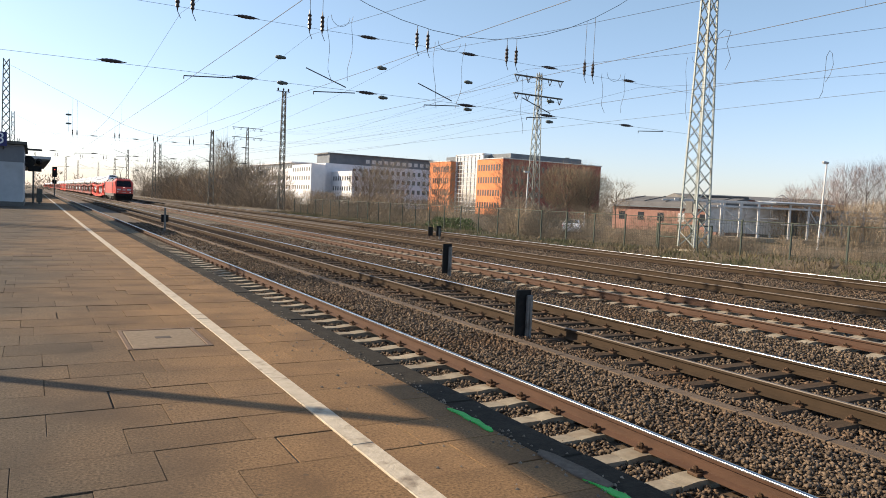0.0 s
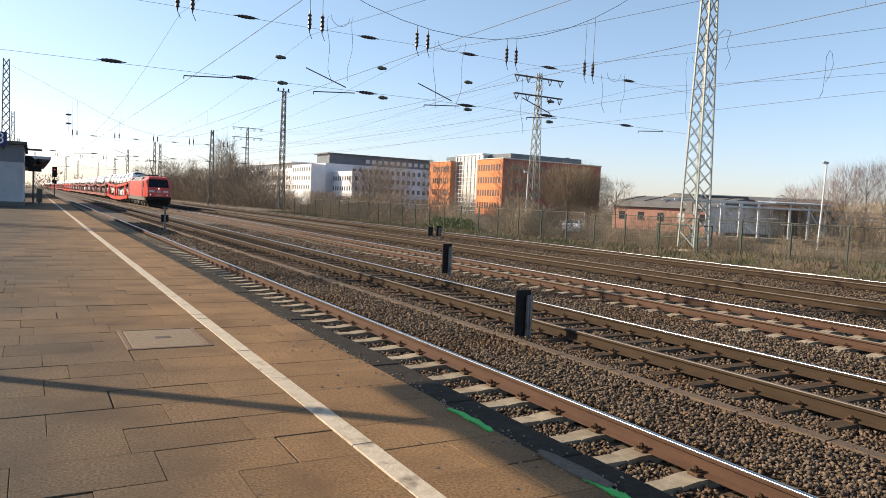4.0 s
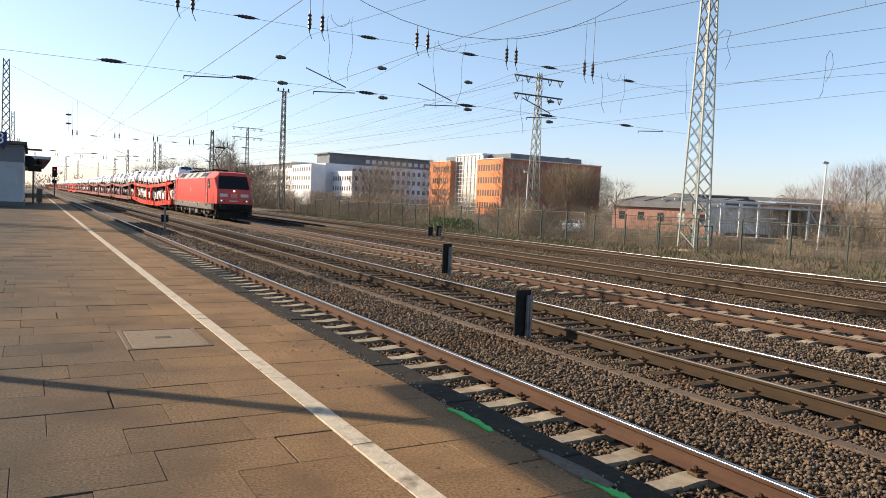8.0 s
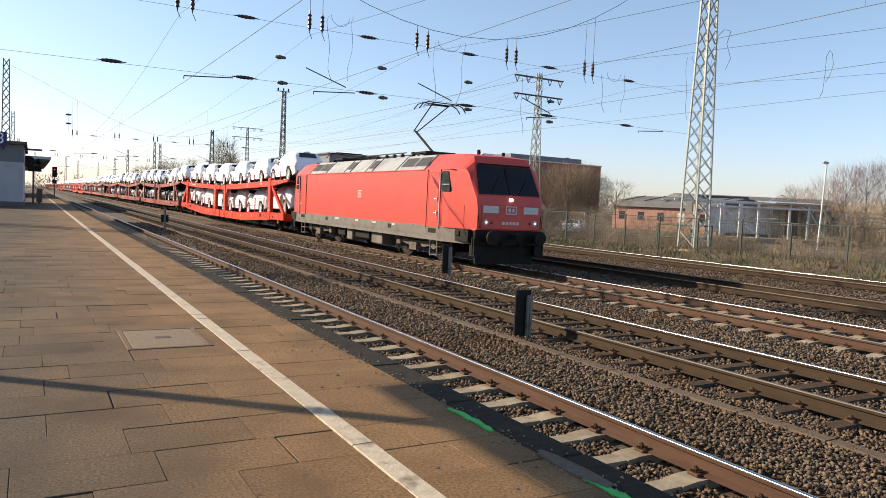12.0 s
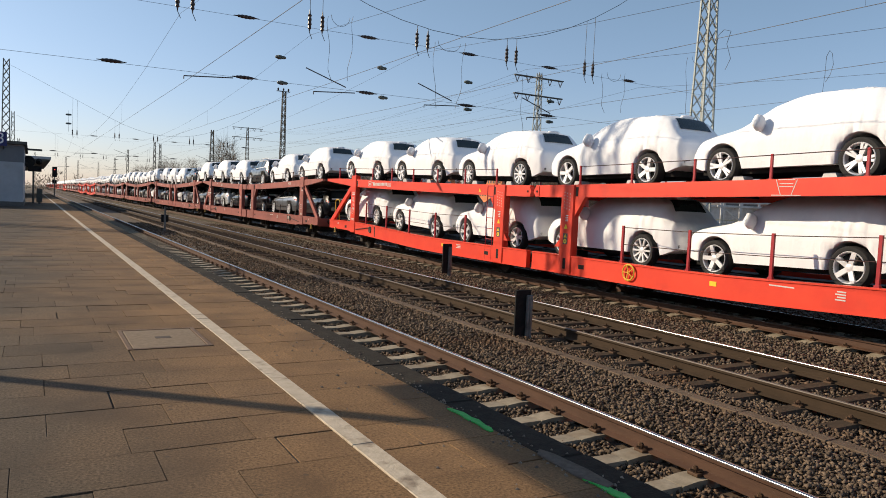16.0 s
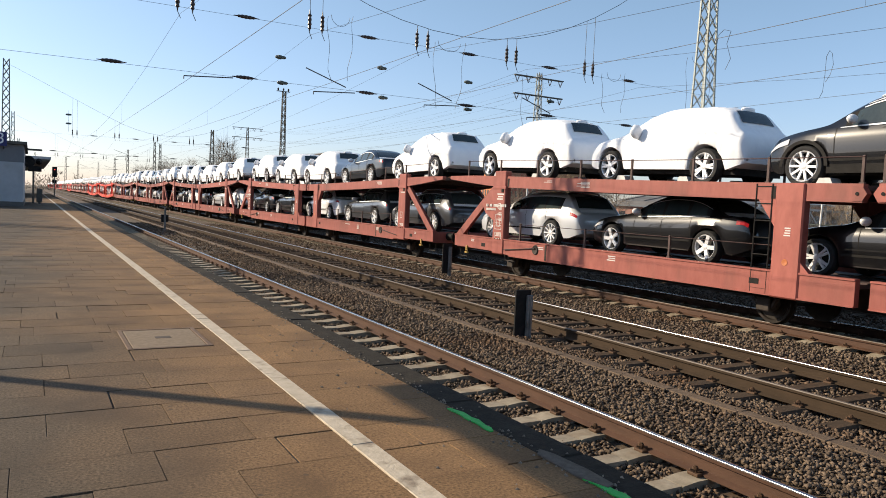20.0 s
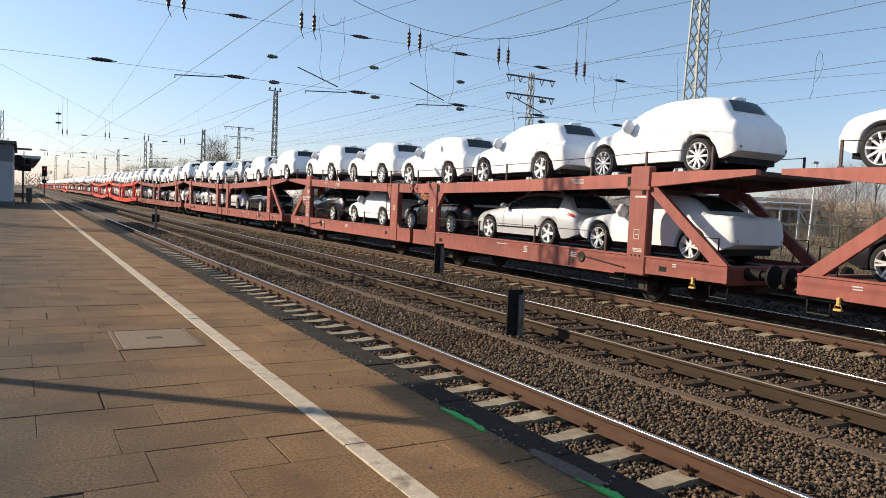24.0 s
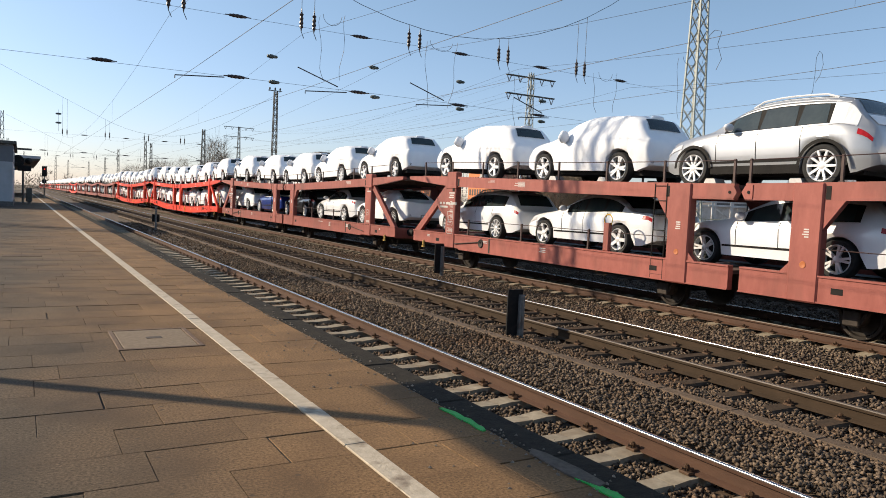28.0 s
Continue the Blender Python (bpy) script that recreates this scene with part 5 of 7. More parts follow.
def make_loco():
    lo = thing("electric_locomotive", "red electric locomotive with grey skirt and raised pantograph, hauling wagons", "locomotive")
    L = 17.25
    # body shell: half sections (x, z) from sill to roof edge, station by station along the length
    def ring(y):
        e = min(y, L - y)
        w = 1.49 - 0.3 * max(0, 1 - e / 1.25)
        top = curve([(0, 1.95), (0.07, 2.2), (0.32, 2.72), (0.57, 3.25), (0.7, 3.42), (1.15, 3.5), (2.0, 3.53), (9, 3.53)], e)
        sh = min(3.0, top - 0.1)
        rx = w - (0.26 + 0.21 * min(e / 1.3, 1)) * min(1, max(0, (top - 2.6) / 0.9)) - 0.05
        return [(w, 1.19), (w, min(2.0, sh - 0.05)), (w - 0.01, sh), (rx, top), (0, top + 0.03)]
    ys = [0, 0.03, 0.07, 0.2, 0.32, 0.45, 0.57, 0.7, 0.9, 1.15, 1.25, 1.7, 2.9, 4, 6, 8.625]
    ys = ys + [L - y for y in ys[-2::-1]]
    g = Geo()
    for y in ys:
        h = ring(y)
        for x, z in h + [(-x, z) for x, z in h[-2::-1]]:
            g.v.append((x, y, z))
    n = 9
    for k in range(len(ys) - 1):
        for i in range(n - 1):
            mid_roof = 2.9 <= ys[k] and ys[k + 1] <= L - 2.9
            if mid_roof and i in (2, 3, 4, 5):
                continue
            g.f.append((k * n + i, k * n + i + 1, (k + 1) * n + i + 1, (k + 1) * n + i))
    g.f.append(tuple(range(n)))
    g.f.append(tuple((len(ys) - 1) * n + i for i in reversed(range(n))))
    body = part("body", g, LOCORED, lo, smooth=9)
    # grey skirt
    sk = Geo()
    for s in (-1, 1):
        for a, b in ((0.08, 1.5), (1.5, L - 1.5), (L - 1.5, L - 0.08)):
            wa, wb = ring(a)[0][0], ring(b)[0][0]
            sk.add([(s * wa, a, 0.74), (s * wb, b, 0.74), (s * wb, b, 1.19), (s * wa, a, 1.19), (s * (wa - 0.06), a, 0.74), (s * (wb - 0.06), b, 0.74), (s * (wb - 0.06), b, 1.19), (s * (wa - 0.06), a, 1.19)], [(0, 1, 2, 3), (4, 7, 6, 5), (0, 4, 5, 1), (3, 2, 6, 7), (0, 3, 7, 4), (1, 5, 6, 2)])
    part("skirt", sk, LOCOGREY, lo, "dusty grey lower skirt")
    part("floor_frame", Geo().box(-1.38, 1.38, 0.2, L - 0.2, 0.8, 1.18), BLACK, lo)
    # sloping roof sides with grilles
    for s in (-1, 1):
        a, b = 2.9, L - 2.9
        p0, p1 = Vector((s * 1.48, 0, 3.0)), Vector((s * 0.98, 0, 3.53))
        nrm = Vector((s * 0.53, 0, 0.5)).normalized()
        g = Geo()
        g.add([p0 + Vector((0, a, 0)), p0 + Vector((0, b, 0)), p1 + Vector((0, b, 0)), p1 + Vector((0, a, 0))], [(0, 1, 2, 3)])
        side = part("roof_side", g, ROOFPALE, lo, "pale grey sloping roof side")
        for y0, y1 in ((3.05, 3.9), (4.0, 4.95), (7.3, 7.75), (12.3, 13.25), (13.35, 14.2), (9.5, 9.95)):
            q = [p0 + (p1 - p0) * f + nrm * 0.012 + Vector((0, y, 0)) for y, f in ((y0, 0.25), (y1, 0.25), (y1, 0.85), (y0, 0.85))]
            gr = part("air_grille", Geo().add(q, [(0, 1, 2, 3)]), GRILLE, side, "dark air intake grille")
            sl = Geo()
            k = int((y1 - y0) / 0.12)
            for i in range(1, k):
                y = y0 + (y1 - y0) * i / k
                sl.bar(p0 + (p1 - p0) * 0.27 + nrm * 0.016 + Vector((0, y, 0)), p0 + (p1 - p0) * 0.83 + nrm * 0.016 + Vector((0, y, 0)), 0.02, 0.01)
            part("grille_slats", sl, GRILLE, gr)
        for y in (2.93, 5.1, 7.2, 7.85, 9.4, 10.05, 12.15, 14.3):
            part("roof_seam", Geo().bar(p0 + nrm * 0.01 + Vector((0, y, 0)), p1 + nrm * 0.01 + Vector((0, y, 0)), 0.03, 0.02), GRILLE, side)
        part("rain_gutter", Geo().box(min(s * 1.46, s * 1.505), max(s * 1.46, s * 1.505), 2.9, L - 2.9, 2.985, 3.015), LOCORED, lo)
    part("roof_deck", Geo().box(-0.98, 0.98, 2.9, L - 2.9, 3.44, 3.535), ROOFPALE, lo, "pale grey roof deck")
    # doors, windows, fittings on both flanks, at both cabs
    for s in (-1, 1):
        for f in (0, 1):
            Y = lambda y: y if f == 0 else L - y
            def flank(y0, y1, z0, z1, t, name, mat, label="", under=lo, c=0.006):
                a, b = sorted((Y(y0), Y(y1)))
                x = max(ring(a)[1][0], ring(b)[1][0])
                return part(name, Geo().cbox(min(s * (x - 0.05), s * (x + t)), max(s * (x - 0.05), s * (x + t)), a, b, z0, z1, c), mat, under, label)
            door = flank(1.8, 2.62, 1.17, 2.97, 0.008, "cab_door", LOCORED)
            for y in (1.77, 2.64):
                flank(y - 0.015, y + 0.015, 1.12, 2.99, 0.02, "door_seal", BLACK, under=door)
            for z in (1.62, 2.06):
                hd = Geo()
                for a, b, c, d in ((1.93, 1.965, -0.07, 0.07), (1.965, 2.12, -0.015, 0.02)):
                    ya, yb = sorted((Y(a), Y(b)))
                    hd.cbox(min(s * 1.5, s * 1.54), max(s * 1.5, s * 1.54), ya, yb, z + c, z + d, 0.006)
                part("door_handle", hd, RIM, door, "bright door handle")
            for bx in ((1.88, 2.55, 1.3, 1.312), (1.88, 2.55, 2.9, 2.912), (1.88, 1.892, 1.312, 2.9), (2.538, 2.55, 1.312, 2.9)):
                flank(*bx, 0.013, "door_seam", DEEPRED, under=door, c=0.002)
            for bx in ((1.62, 1.632, 1.25, 1.75), (1.0, 1.72, 2.985, 2.995), (0.55, 0.562, 1.25, 1.9)):
                flank(*bx, 0.006, "body_seam", DEEPRED, c=0.002)
            x = ring(1.5)[1][0]
            def rounded(y0, y1, z0, z1, r, cut):
                pts = []
                for cy, cz, a0 in ((y1 - r, z1 - r, 0), (y0 + r + cut, z1 - r, 90), (y0 + r, z0 + r, 180), (y1 - r, z0 + r, 270)):
                    pts += [(Y(cy + r * math.cos(radians(a0 + 22.5 * i))), cz + r * math.sin(radians(a0 + 22.5 * i))) for i in range(5)]
                return pts
            fr = part("cab_window", Geo().prism(rounded(1.16, 1.7, 2.3, 2.94, 0.07, 0.12), "x", s * (x - 0.03), s * (x + 0.012)), BLACK, lo, "black rubber window surround")
            gl = part("pane", Geo().prism(rounded(1.2, 1.66, 2.34, 2.9, 0.05, 0.1), "x", s * (x - 0.03), s * (x + 0.016)), GLASS, fr, "dark cab side window")
            part("window_bar", Geo().box(min(s * x, s * (x + 0.019)), max(s * x, s * (x + 0.019)), min(Y(1.22), Y(1.65)), max(Y(1.22), Y(1.65)), 2.52, 2.535), RIM, fr)
            st = Geo()
            for z in (0.25, 0.5, 0.72):
                st.cbox(min(s * 1.2, s * 1.44), max(s * 1.2, s * 1.44), min(Y(1.95), Y(2.4)), max(Y(1.95), Y(2.4)), z, z + 0.03, 0.005)
            for y in (1.95, 2.4):
                st.bar((s * 1.43, Y(y), 0.22), (s * 1.43, Y(y), 0.8), 0.03, 0.04)
            part("steps", st, LOCOGREY, lo, "steel cab steps")
            # Black plates on the skirt give the shade of recesses that are not modelled.
            for y, w in ((0.66, 0.26), (1.98, 0.52), (5.3, 0.26)):
                flank(y, y + w, 0.97, 1.12, 0.008, "jacking_plate", BLACK, "black plate as shade of a lashing recess")
            hr = Geo().line([(s * 1.49, Y(1.735), 1.2), (s * 1.54, Y(1.735), 1.26), (s * 1.54, Y(1.735), 2.85), (s * 1.49, Y(1.735), 2.92)], 0.015, 6)
            part("hand_rail", hr, RIM, lo, "long bright hand rail beside the door")
        for y in (8.1,):
            lg = Geo()
            for bx in ((y, y + 0.32, 2.02, 2.05), (y, y + 0.32, 2.27, 2.3), (y, y + 0.03, 2.05, 2.27), (y + 0.29, y + 0.32, 2.05, 2.27), (y + 0.08, y + 0.14, 2.1, 2.23), (y + 0.18, y + 0.24, 2.1, 2.23)):
                lg.box(min(s * 1.49, s * 1.495), max(s * 1.49, s * 1.495), *bx)
            part("operator_mark", lg, MARK, lo, "small pale operator mark")
        mk = Geo()
        for y, w in ((6.6, 0.5), (8.3, 0.35), (10.4, 0.6), (5.0, 0.3)):
            bars(mk, s * 1.49, y, 1.15, w, 2, 0.025, 0.02, s)
        part("skirt_lettering", mk, MARK, lo, "small white lettering")
    # front faces at both ends
    for f in (0, 1):
        m = Matrix.Identity(4) if f == 0 else Matrix.Translation((0, L, 0)) @ pose(0, 0, 0, 0, 0, 180)
        def front(name, g, mat, label="", under=lo, smooth=None):
            g.v = [tuple(m @ Vector(p)) for p in g.v]
            return part(name, g, mat, under, label, smooth)
        def on(z):
            """y of the sloping front at height z."""
            return curve([(1.95, 0.0), (2.2, 0.07), (2.72, 0.32), (3.25, 0.57), (3.42, 0.7)], z)
        scr = [(x, on(z) - 0.035, z) for x, z in ((-1.11, 2.27), (1.11, 2.27), (1.0, 3.14), (-1.0, 3.14))]
        ws = front("windscreen", Geo().add(scr + [(x, y + 0.12, z) for x, y, z in scr], [(0, 1, 2, 3), (0, 4, 5, 1), (1, 5, 6, 2), (2, 6, 7, 3), (3, 7, 4, 0)]), LOCOGLASS, "dark windscreen")
        front("screen_visor", Geo().bar((-0.98, on(3.18) - 0.03, 3.18), (0.98, on(3.18) - 0.03, 3.18), 0.05, 0.05), BLACK, under=ws)
        front("screen_pillar", Geo().bar((0, on(2.3) - 0.045, 2.3), (0, on(3.12) - 0.045, 3.12), 0.05, 0.02), BLACK, under=ws)
        for x in (-0.7, 0.35):
            front("wiper", Geo().bar((x, on(2.32) - 0.06, 2.32), (x + 0.4, on(2.8) - 0.06, 2.8), 0.014, 0.012), BLACK, under=ws)
        front("front_panel", Geo().cbox(-1.08, 1.08, -0.03, 0.06, 1.2, 1.95, 0.03), LOCORED)
        for s in (-1, 1):
            front("number_field", Geo().cbox(s * 0.74 - 0.28, s * 0.74 + 0.28, -0.04, 0.02, 1.7, 1.92, 0.01), MARK, "pale reflective panel")
            hl = front("headlight", Geo().lathe([(-0.09, 0.001), (-0.085, 0.07), (-0.06, 0.1), (0.0, 0.11)], "y", 16, (s * 0.9, 0.04, 1.42)), LAMPGLASS, "round headlight", smooth=40)
            front("lamp_core", Geo().lathe([(-0.1, 0.001), (-0.096, 0.03)], "y", 14, (s * 0.9, 0.04, 1.42)), HEADLIGHT if f == 0 else LAMPGLASS, under=hl)
            front("tail_light", Geo().lathe([(-0.09, 0.001), (-0.08, 0.05), (0.0, 0.06)], "y", 12, (s * 0.7, 0.04, 1.42)), TAIL, "red tail light")
            front("buffer", Geo().lathe([(0.1, 0.16), (-0.25, 0.13), (-0.25, 0.09), (-0.45, 0.09), (-0.46, 0.21), (-0.52, 0.21), (-0.54, 0.0)], "y", 18, (s * 0.87, 0.1, 0.98)), BLACK, "black buffer", smooth=35)
            front("front_step", Geo().box(s * 1.15 - 0.18, s * 1.15 + 0.18, -0.1, 0.2, 0.4, 0.43).bar((s * 1.3, 0.05, 0.4), (s * 1.3, 0.05, 0.95), 0.04).bar((s * 1.0, 0.05, 0.4), (s * 1.0, 0.05, 0.95), 0.04), BLACK)
            front("grab_handle", Geo().line([(s * 1.1, -0.02, 1.25), (s * 1.15, -0.06, 1.3), (s * 1.15, 0.1, 2.1), (s * 1.1, 0.14, 2.15)], 0.014, 6), BLACK)
        front("top_light", Geo().lathe([(-0.1, 0.001), (-0.09, 0.055), (0.03, 0.065)], "y", 14, (0, on(2.12), 2.12)), HEADLIGHT if f == 0 else LAMPGLASS, "lit top headlight" if f == 0 else "top headlight")
        lg = Geo()
        for bx in ((-0.2, 0.2, 1.68, 1.71), (-0.2, 0.2, 1.9, 1.93), (-0.2, -0.17, 1.71, 1.9), (0.17, 0.2, 1.71, 1.9), (-0.11, -0.03, 1.75, 1.86), (0.03, 0.11, 1.75, 1.86)):
            lg.box(bx[0], bx[1], -0.042, -0.03, bx[2], bx[3])
        front("operator_mark", lg, MARK, "pale operator mark on the nose")
        nb = Geo()
        for k in range(5):
            nb.box(-0.32 + k * 0.13, -0.23 + k * 0.13, -0.036, -0.03, 1.36, 1.45)
        front("number_bars", nb, MARK, "small pale lettering bars")
        for s in (-1, 1):
            front("corner_plate", Geo().cbox(min(s * 1.17, s * 1.245), max(s * 1.17, s * 1.245), 0.0, 0.34, 0.76, 1.2, 0.01), LOCORED, "red corner plate below the cab")
            # Solid black block in place of the shaded hollow under the corner plate.
            front("step_recess", Geo().box(min(s * 0.98, s * 1.24), max(s * 0.98, s * 1.24), 0.02, 0.3, 0.42, 0.75), BLACK)
        front("buffer_beam", Geo().cbox(-1.25, 1.25, -0.02, 0.35, 0.72, 1.19, 0.03), BLACK, "black buffer beam")
        front("snow_plough", Geo().prism([(-1.05, 0.14), (1.05, 0.14), (1.12, 0.7), (-1.12, 0.7)], "y", 0.22, 0.3), BLACK, "black obstacle deflector")
        front("coupler", Geo().bar((0, 0, 1.0), (0, -0.45, 1.0), 0.12, 0.16).rod((0.3, 0, 0.9), (0.35, -0.25, 0.6), 0.03, 6).rod((-0.3, 0, 0.9), (-0.35, -0.25, 0.6), 0.03, 6), BLACK)
        for x, y, h in ((-0.5, 1.2, 3.66), (-0.3, 1.5, 3.62), (0.5, 1.3, 3.64)):
            front("roof_horn", Geo().rod((x, y, 3.5), (x, y, h), 0.055, 8), BLACK)
    # bogies
    for c in (3.9, L - 3.9):
        for s in (-1, 1):
            g = Geo()
            g.prism([(c - 1.75, 0.62), (c - 1.6, 0.8), (c - 0.5, 0.62), (c + 0.5, 0.62), (c + 1.6, 0.8), (c + 1.75, 0.62), (c + 0.6, 0.44), (c - 0.6, 0.44)], "x", s * 1.02, s * 1.16)
            bf = part("bogie_frame", g, BOGIE, lo, "dusty dark bogie frame")
            for q in (-1.3, 1.3):
                part("axle_box", Geo().cbox(min(s * 1.0, s * 1.22), max(s * 1.0, s * 1.22), c + q - 0.17, c + q + 0.17, 0.4, 0.74, 0.03), BOGIE, bf)
                part("coil_spring", Geo().lathe([(0.7 + 0.03 * k, 0.1 if k % 2 else 0.075) for k in range(7)], "z", 10, (s * 1.12, c + q * 0.72, 0)), BLACK, bf)
                part("sand_pipe", Geo().line([(s * 0.95, c + q * 1.55, 0.7), (s * 0.9, c + q * 1.55, 0.3), (s * 0.82, c + q * 1.5, 0.12)], 0.03, 6), BOGIE, bf)
            part("damper", Geo().rod((s * 1.24, c - 0.7, 0.72), (s * 1.24, c + 0.2, 0.72), 0.05, 8).rod((s * 1.24, c + 0.2, 0.72), (s * 1.24, c + 0.75, 0.72), 0.03, 8), LOCOGREY, bf, "grey yaw damper")
            part("brake_hanger", Geo().box(min(s * 1.1, s * 1.3), max(s * 1.1, s * 1.3), c - 0.25, c + 0.25, 0.3, 0.56), BOGIE, bf)
        part("bogie_core", Geo().box(-0.6, 0.6, c - 1.6, c + 1.6, 0.35, 0.8), BLACK, lo)
    for y0, y1, z0 in ((6.4, 7.4, 0.3), (7.6, 9.0, 0.42), (9.3, 9.9, 0.28), (10.1, 10.9, 0.4)):
        part("equipment_box", Geo().cbox(-1.3, 1.3, y0, y1, z0, 0.8, 0.03), LOCOGREY if y0 in (6.4, 9.3) else BLACK, lo, "underfloor equipment box")
    # roof equipment
    g = Geo()
    for y in (6.9, 7.6, 8.3, 9.2, 10.0):
        for x in (-0.35, 0.35):
            g.lathe([(3.53, 0.09)] + [(3.56 + 0.03 * k, 0.1 if k % 2 else 0.055) for k in range(7)] + [(3.76, 0.03)], "z", 8, (x, y, 0))
    g.line([(-0.35, 6.6, 3.78), (-0.35, 10.4, 3.78)], 0.025, 6).line([(0.35, 6.9, 3.78), (0.35, 10.4, 3.78)], 0.025, 6)
    part("roof_busbar", g, INSUL, lo, "brown roof insulators and bus bar")

    def pantograph(y, raised, d):
        g = Geo()
        for x in (-0.55, 0.55):
            for q in (-0.45, 0.5):
                g.lathe([(3.53, 0.1)] + [(3.56 + 0.03 * k, 0.1 if k % 2 else 0.06) for k in range(5)], "z", 8, (x, y + q, 0))
            g.bar((x, y - 0.6, 3.72), (x, y + 0.65, 3.72), 0.06)
        g.bar((-0.6, y - 0.5, 3.72), (0.6, y - 0.5, 3.72), 0.08).bar((-0.6, y + 0.5, 3.72), (0.6, y + 0.5, 3.72), 0.08)
        p = part("pantograph", g, BLACK, lo, "raised black pantograph" if raised else "folded black pantograph")
        knee, head = ((y + d * 1.5, 4.62), (y + d * -0.35, 5.42)) if raised else ((y + d * 1.75, 3.84), (y + d * -0.3, 3.96))
        part("lower_arm", Geo().rod((0, y, 3.74), (0, knee[0], knee[1]), 0.045, 8).rod((0.12, y + d * 0.2, 3.74), (0.05, knee[0], knee[1] - 0.08), 0.014, 6), BLACK, p)
        g = Geo()
        for x in (-1, 1):
            g.rod((x * 0.08, *knee), (x * 0.34, *head), 0.022, 8)
        g.rod((-0.36, *head), (0.36, *head), 0.03, 8)
        part("upper_arm", g, BLACK, p)
        g = Geo()
        for q in (-0.2, 0.2):
            pts = [(-0.95, head[0] + q, head[1] - 0.2), (-0.8, head[0] + q, head[1] - 0.02), (-0.6, head[0] + q, head[1] + 0.06), (0.6, head[0] + q, head[1] + 0.06), (0.8, head[0] + q, head[1] - 0.02), (0.95, head[0] + q, head[1] - 0.2)]
            g.line(pts, 0.02, 6)
        for x in (-0.4, 0.4):
            g.bar((x, head[0] - 0.2, head[1] + 0.03), (x, head[0] + 0.2, head[1] + 0.03), 0.03)
        part("collector_head", g, BLACK, p)

    pantograph(5.08, True, 1)
    pantograph(L - 4.2, False, -1)
    return lo


def loco_wheelset():
    R = 0.6
    g = Geo().rod((-0.7, 0, 0), (0.7, 0, 0), 0.1, 12)
    for s in (-1, 1):
        prof = [(0.68, 0.12), (0.7, R * 0.86), (0.69, R + 0.03), (0.72, R + 0.03), (0.725, R), (0.83, R - 0.005), (0.83, R * 0.9), (0.8, R * 0.86), (0.8, 0.2), (0.86, 0.14), (0.86, 0.0)]
        g.lathe([(s * a, b) for a, b in prof], "x", 32)
        for i in range(5):
            a = i * 1.2566
            g.rod((s * 0.8, math.cos(a) * 0.36, math.sin(a) * 0.36), (s * 0.82, math.cos(a) * 0.36, math.sin(a) * 0.36), 0.07, 8)
    return g


# what stands on each wagon, from its front end: upper deck, lower deck
W, WS = ("suv", "white", True), ("sedan", "white", True)
LOADS = [
    (True, [W] * 6, [W] * 6),
    (False, [W, W, ("suv", "black", False), W, W], [("estate", "black", False), ("estate", "grey", False, False), ("sedan", "black", False), ("sedan", "black", False), ("estate", "silver", False, False)]),
    (False, [W, ("sedan", "dark", False), W, W, W], [("estate", "slate", False), ("estate", "slate", False), ("sedan", "white", False, False), ("sedan", "black", False), ("sedan", "dark", False)]),
    (False, [W] * 5, [WS, ("estate", "silver", False, False), ("estate", "dark", False), WS, ("estate", "dark", False)]),
    (False, [W, W, ("suv", "pewter", False), W, W], [None, ("sedan", "black", False, False), ("estate", "white", False, False), ("sedan", "white", False, False), ("estate", "white", False, False)]),
    (False, [W] * 5, [WS, ("sedan", "white", False, False), ("estate", "black", False), ("sedan", "blue", False), WS]),
    (True, [W] * 6, [W] * 6), (True, [W] * 6, [W] * 6),
    (False, [W] * 5, [WS, ("estate", "dark", False), WS, ("sedan", "grey", False), WS]), (False, [W] * 5, [WS] * 5), (False, [W, W, ("sedan", "dark", False), W, W], [WS] * 5),
    (True, [W] * 6, [W] * 6), (False, [W] * 5, [WS] * 5), (False, [W] * 5, [WS] * 5), (True, [W] * 6, [W] * 6), (False, [W] * 5, [WS] * 5), (False, [W] * 5, [WS] * 5),
] + [(k % 3 == 0, [W] * (6 if k % 3 == 0 else 5), [WS] * (6 if k % 3 == 0 else 5)) for k in range(9)]
TRAVEL = ((0, 123.9), (1, 115.2), (2, 106.2), (3, 97.1), (3.5, 92.5), (5.5, 74.8), (7, 61.4), (8, 52.4), (9, 43.5), (10, 34.75), (11, 26.15), (12, 17.65), (12.5, 13.45), (14.5, -4.2), (15, -8.93), (16, -18.08), (17, -27.25),
          (18, -36.58), (19, -45.95), (20, -55.32), (21, -64.7), (21.5, -69.42), (24, -93.29), (25, -102.97), (26, -112.69), (27, -122.44), (28, -132.33))
TX = TRACKS[2]
TRAIN, SPIN = [], []


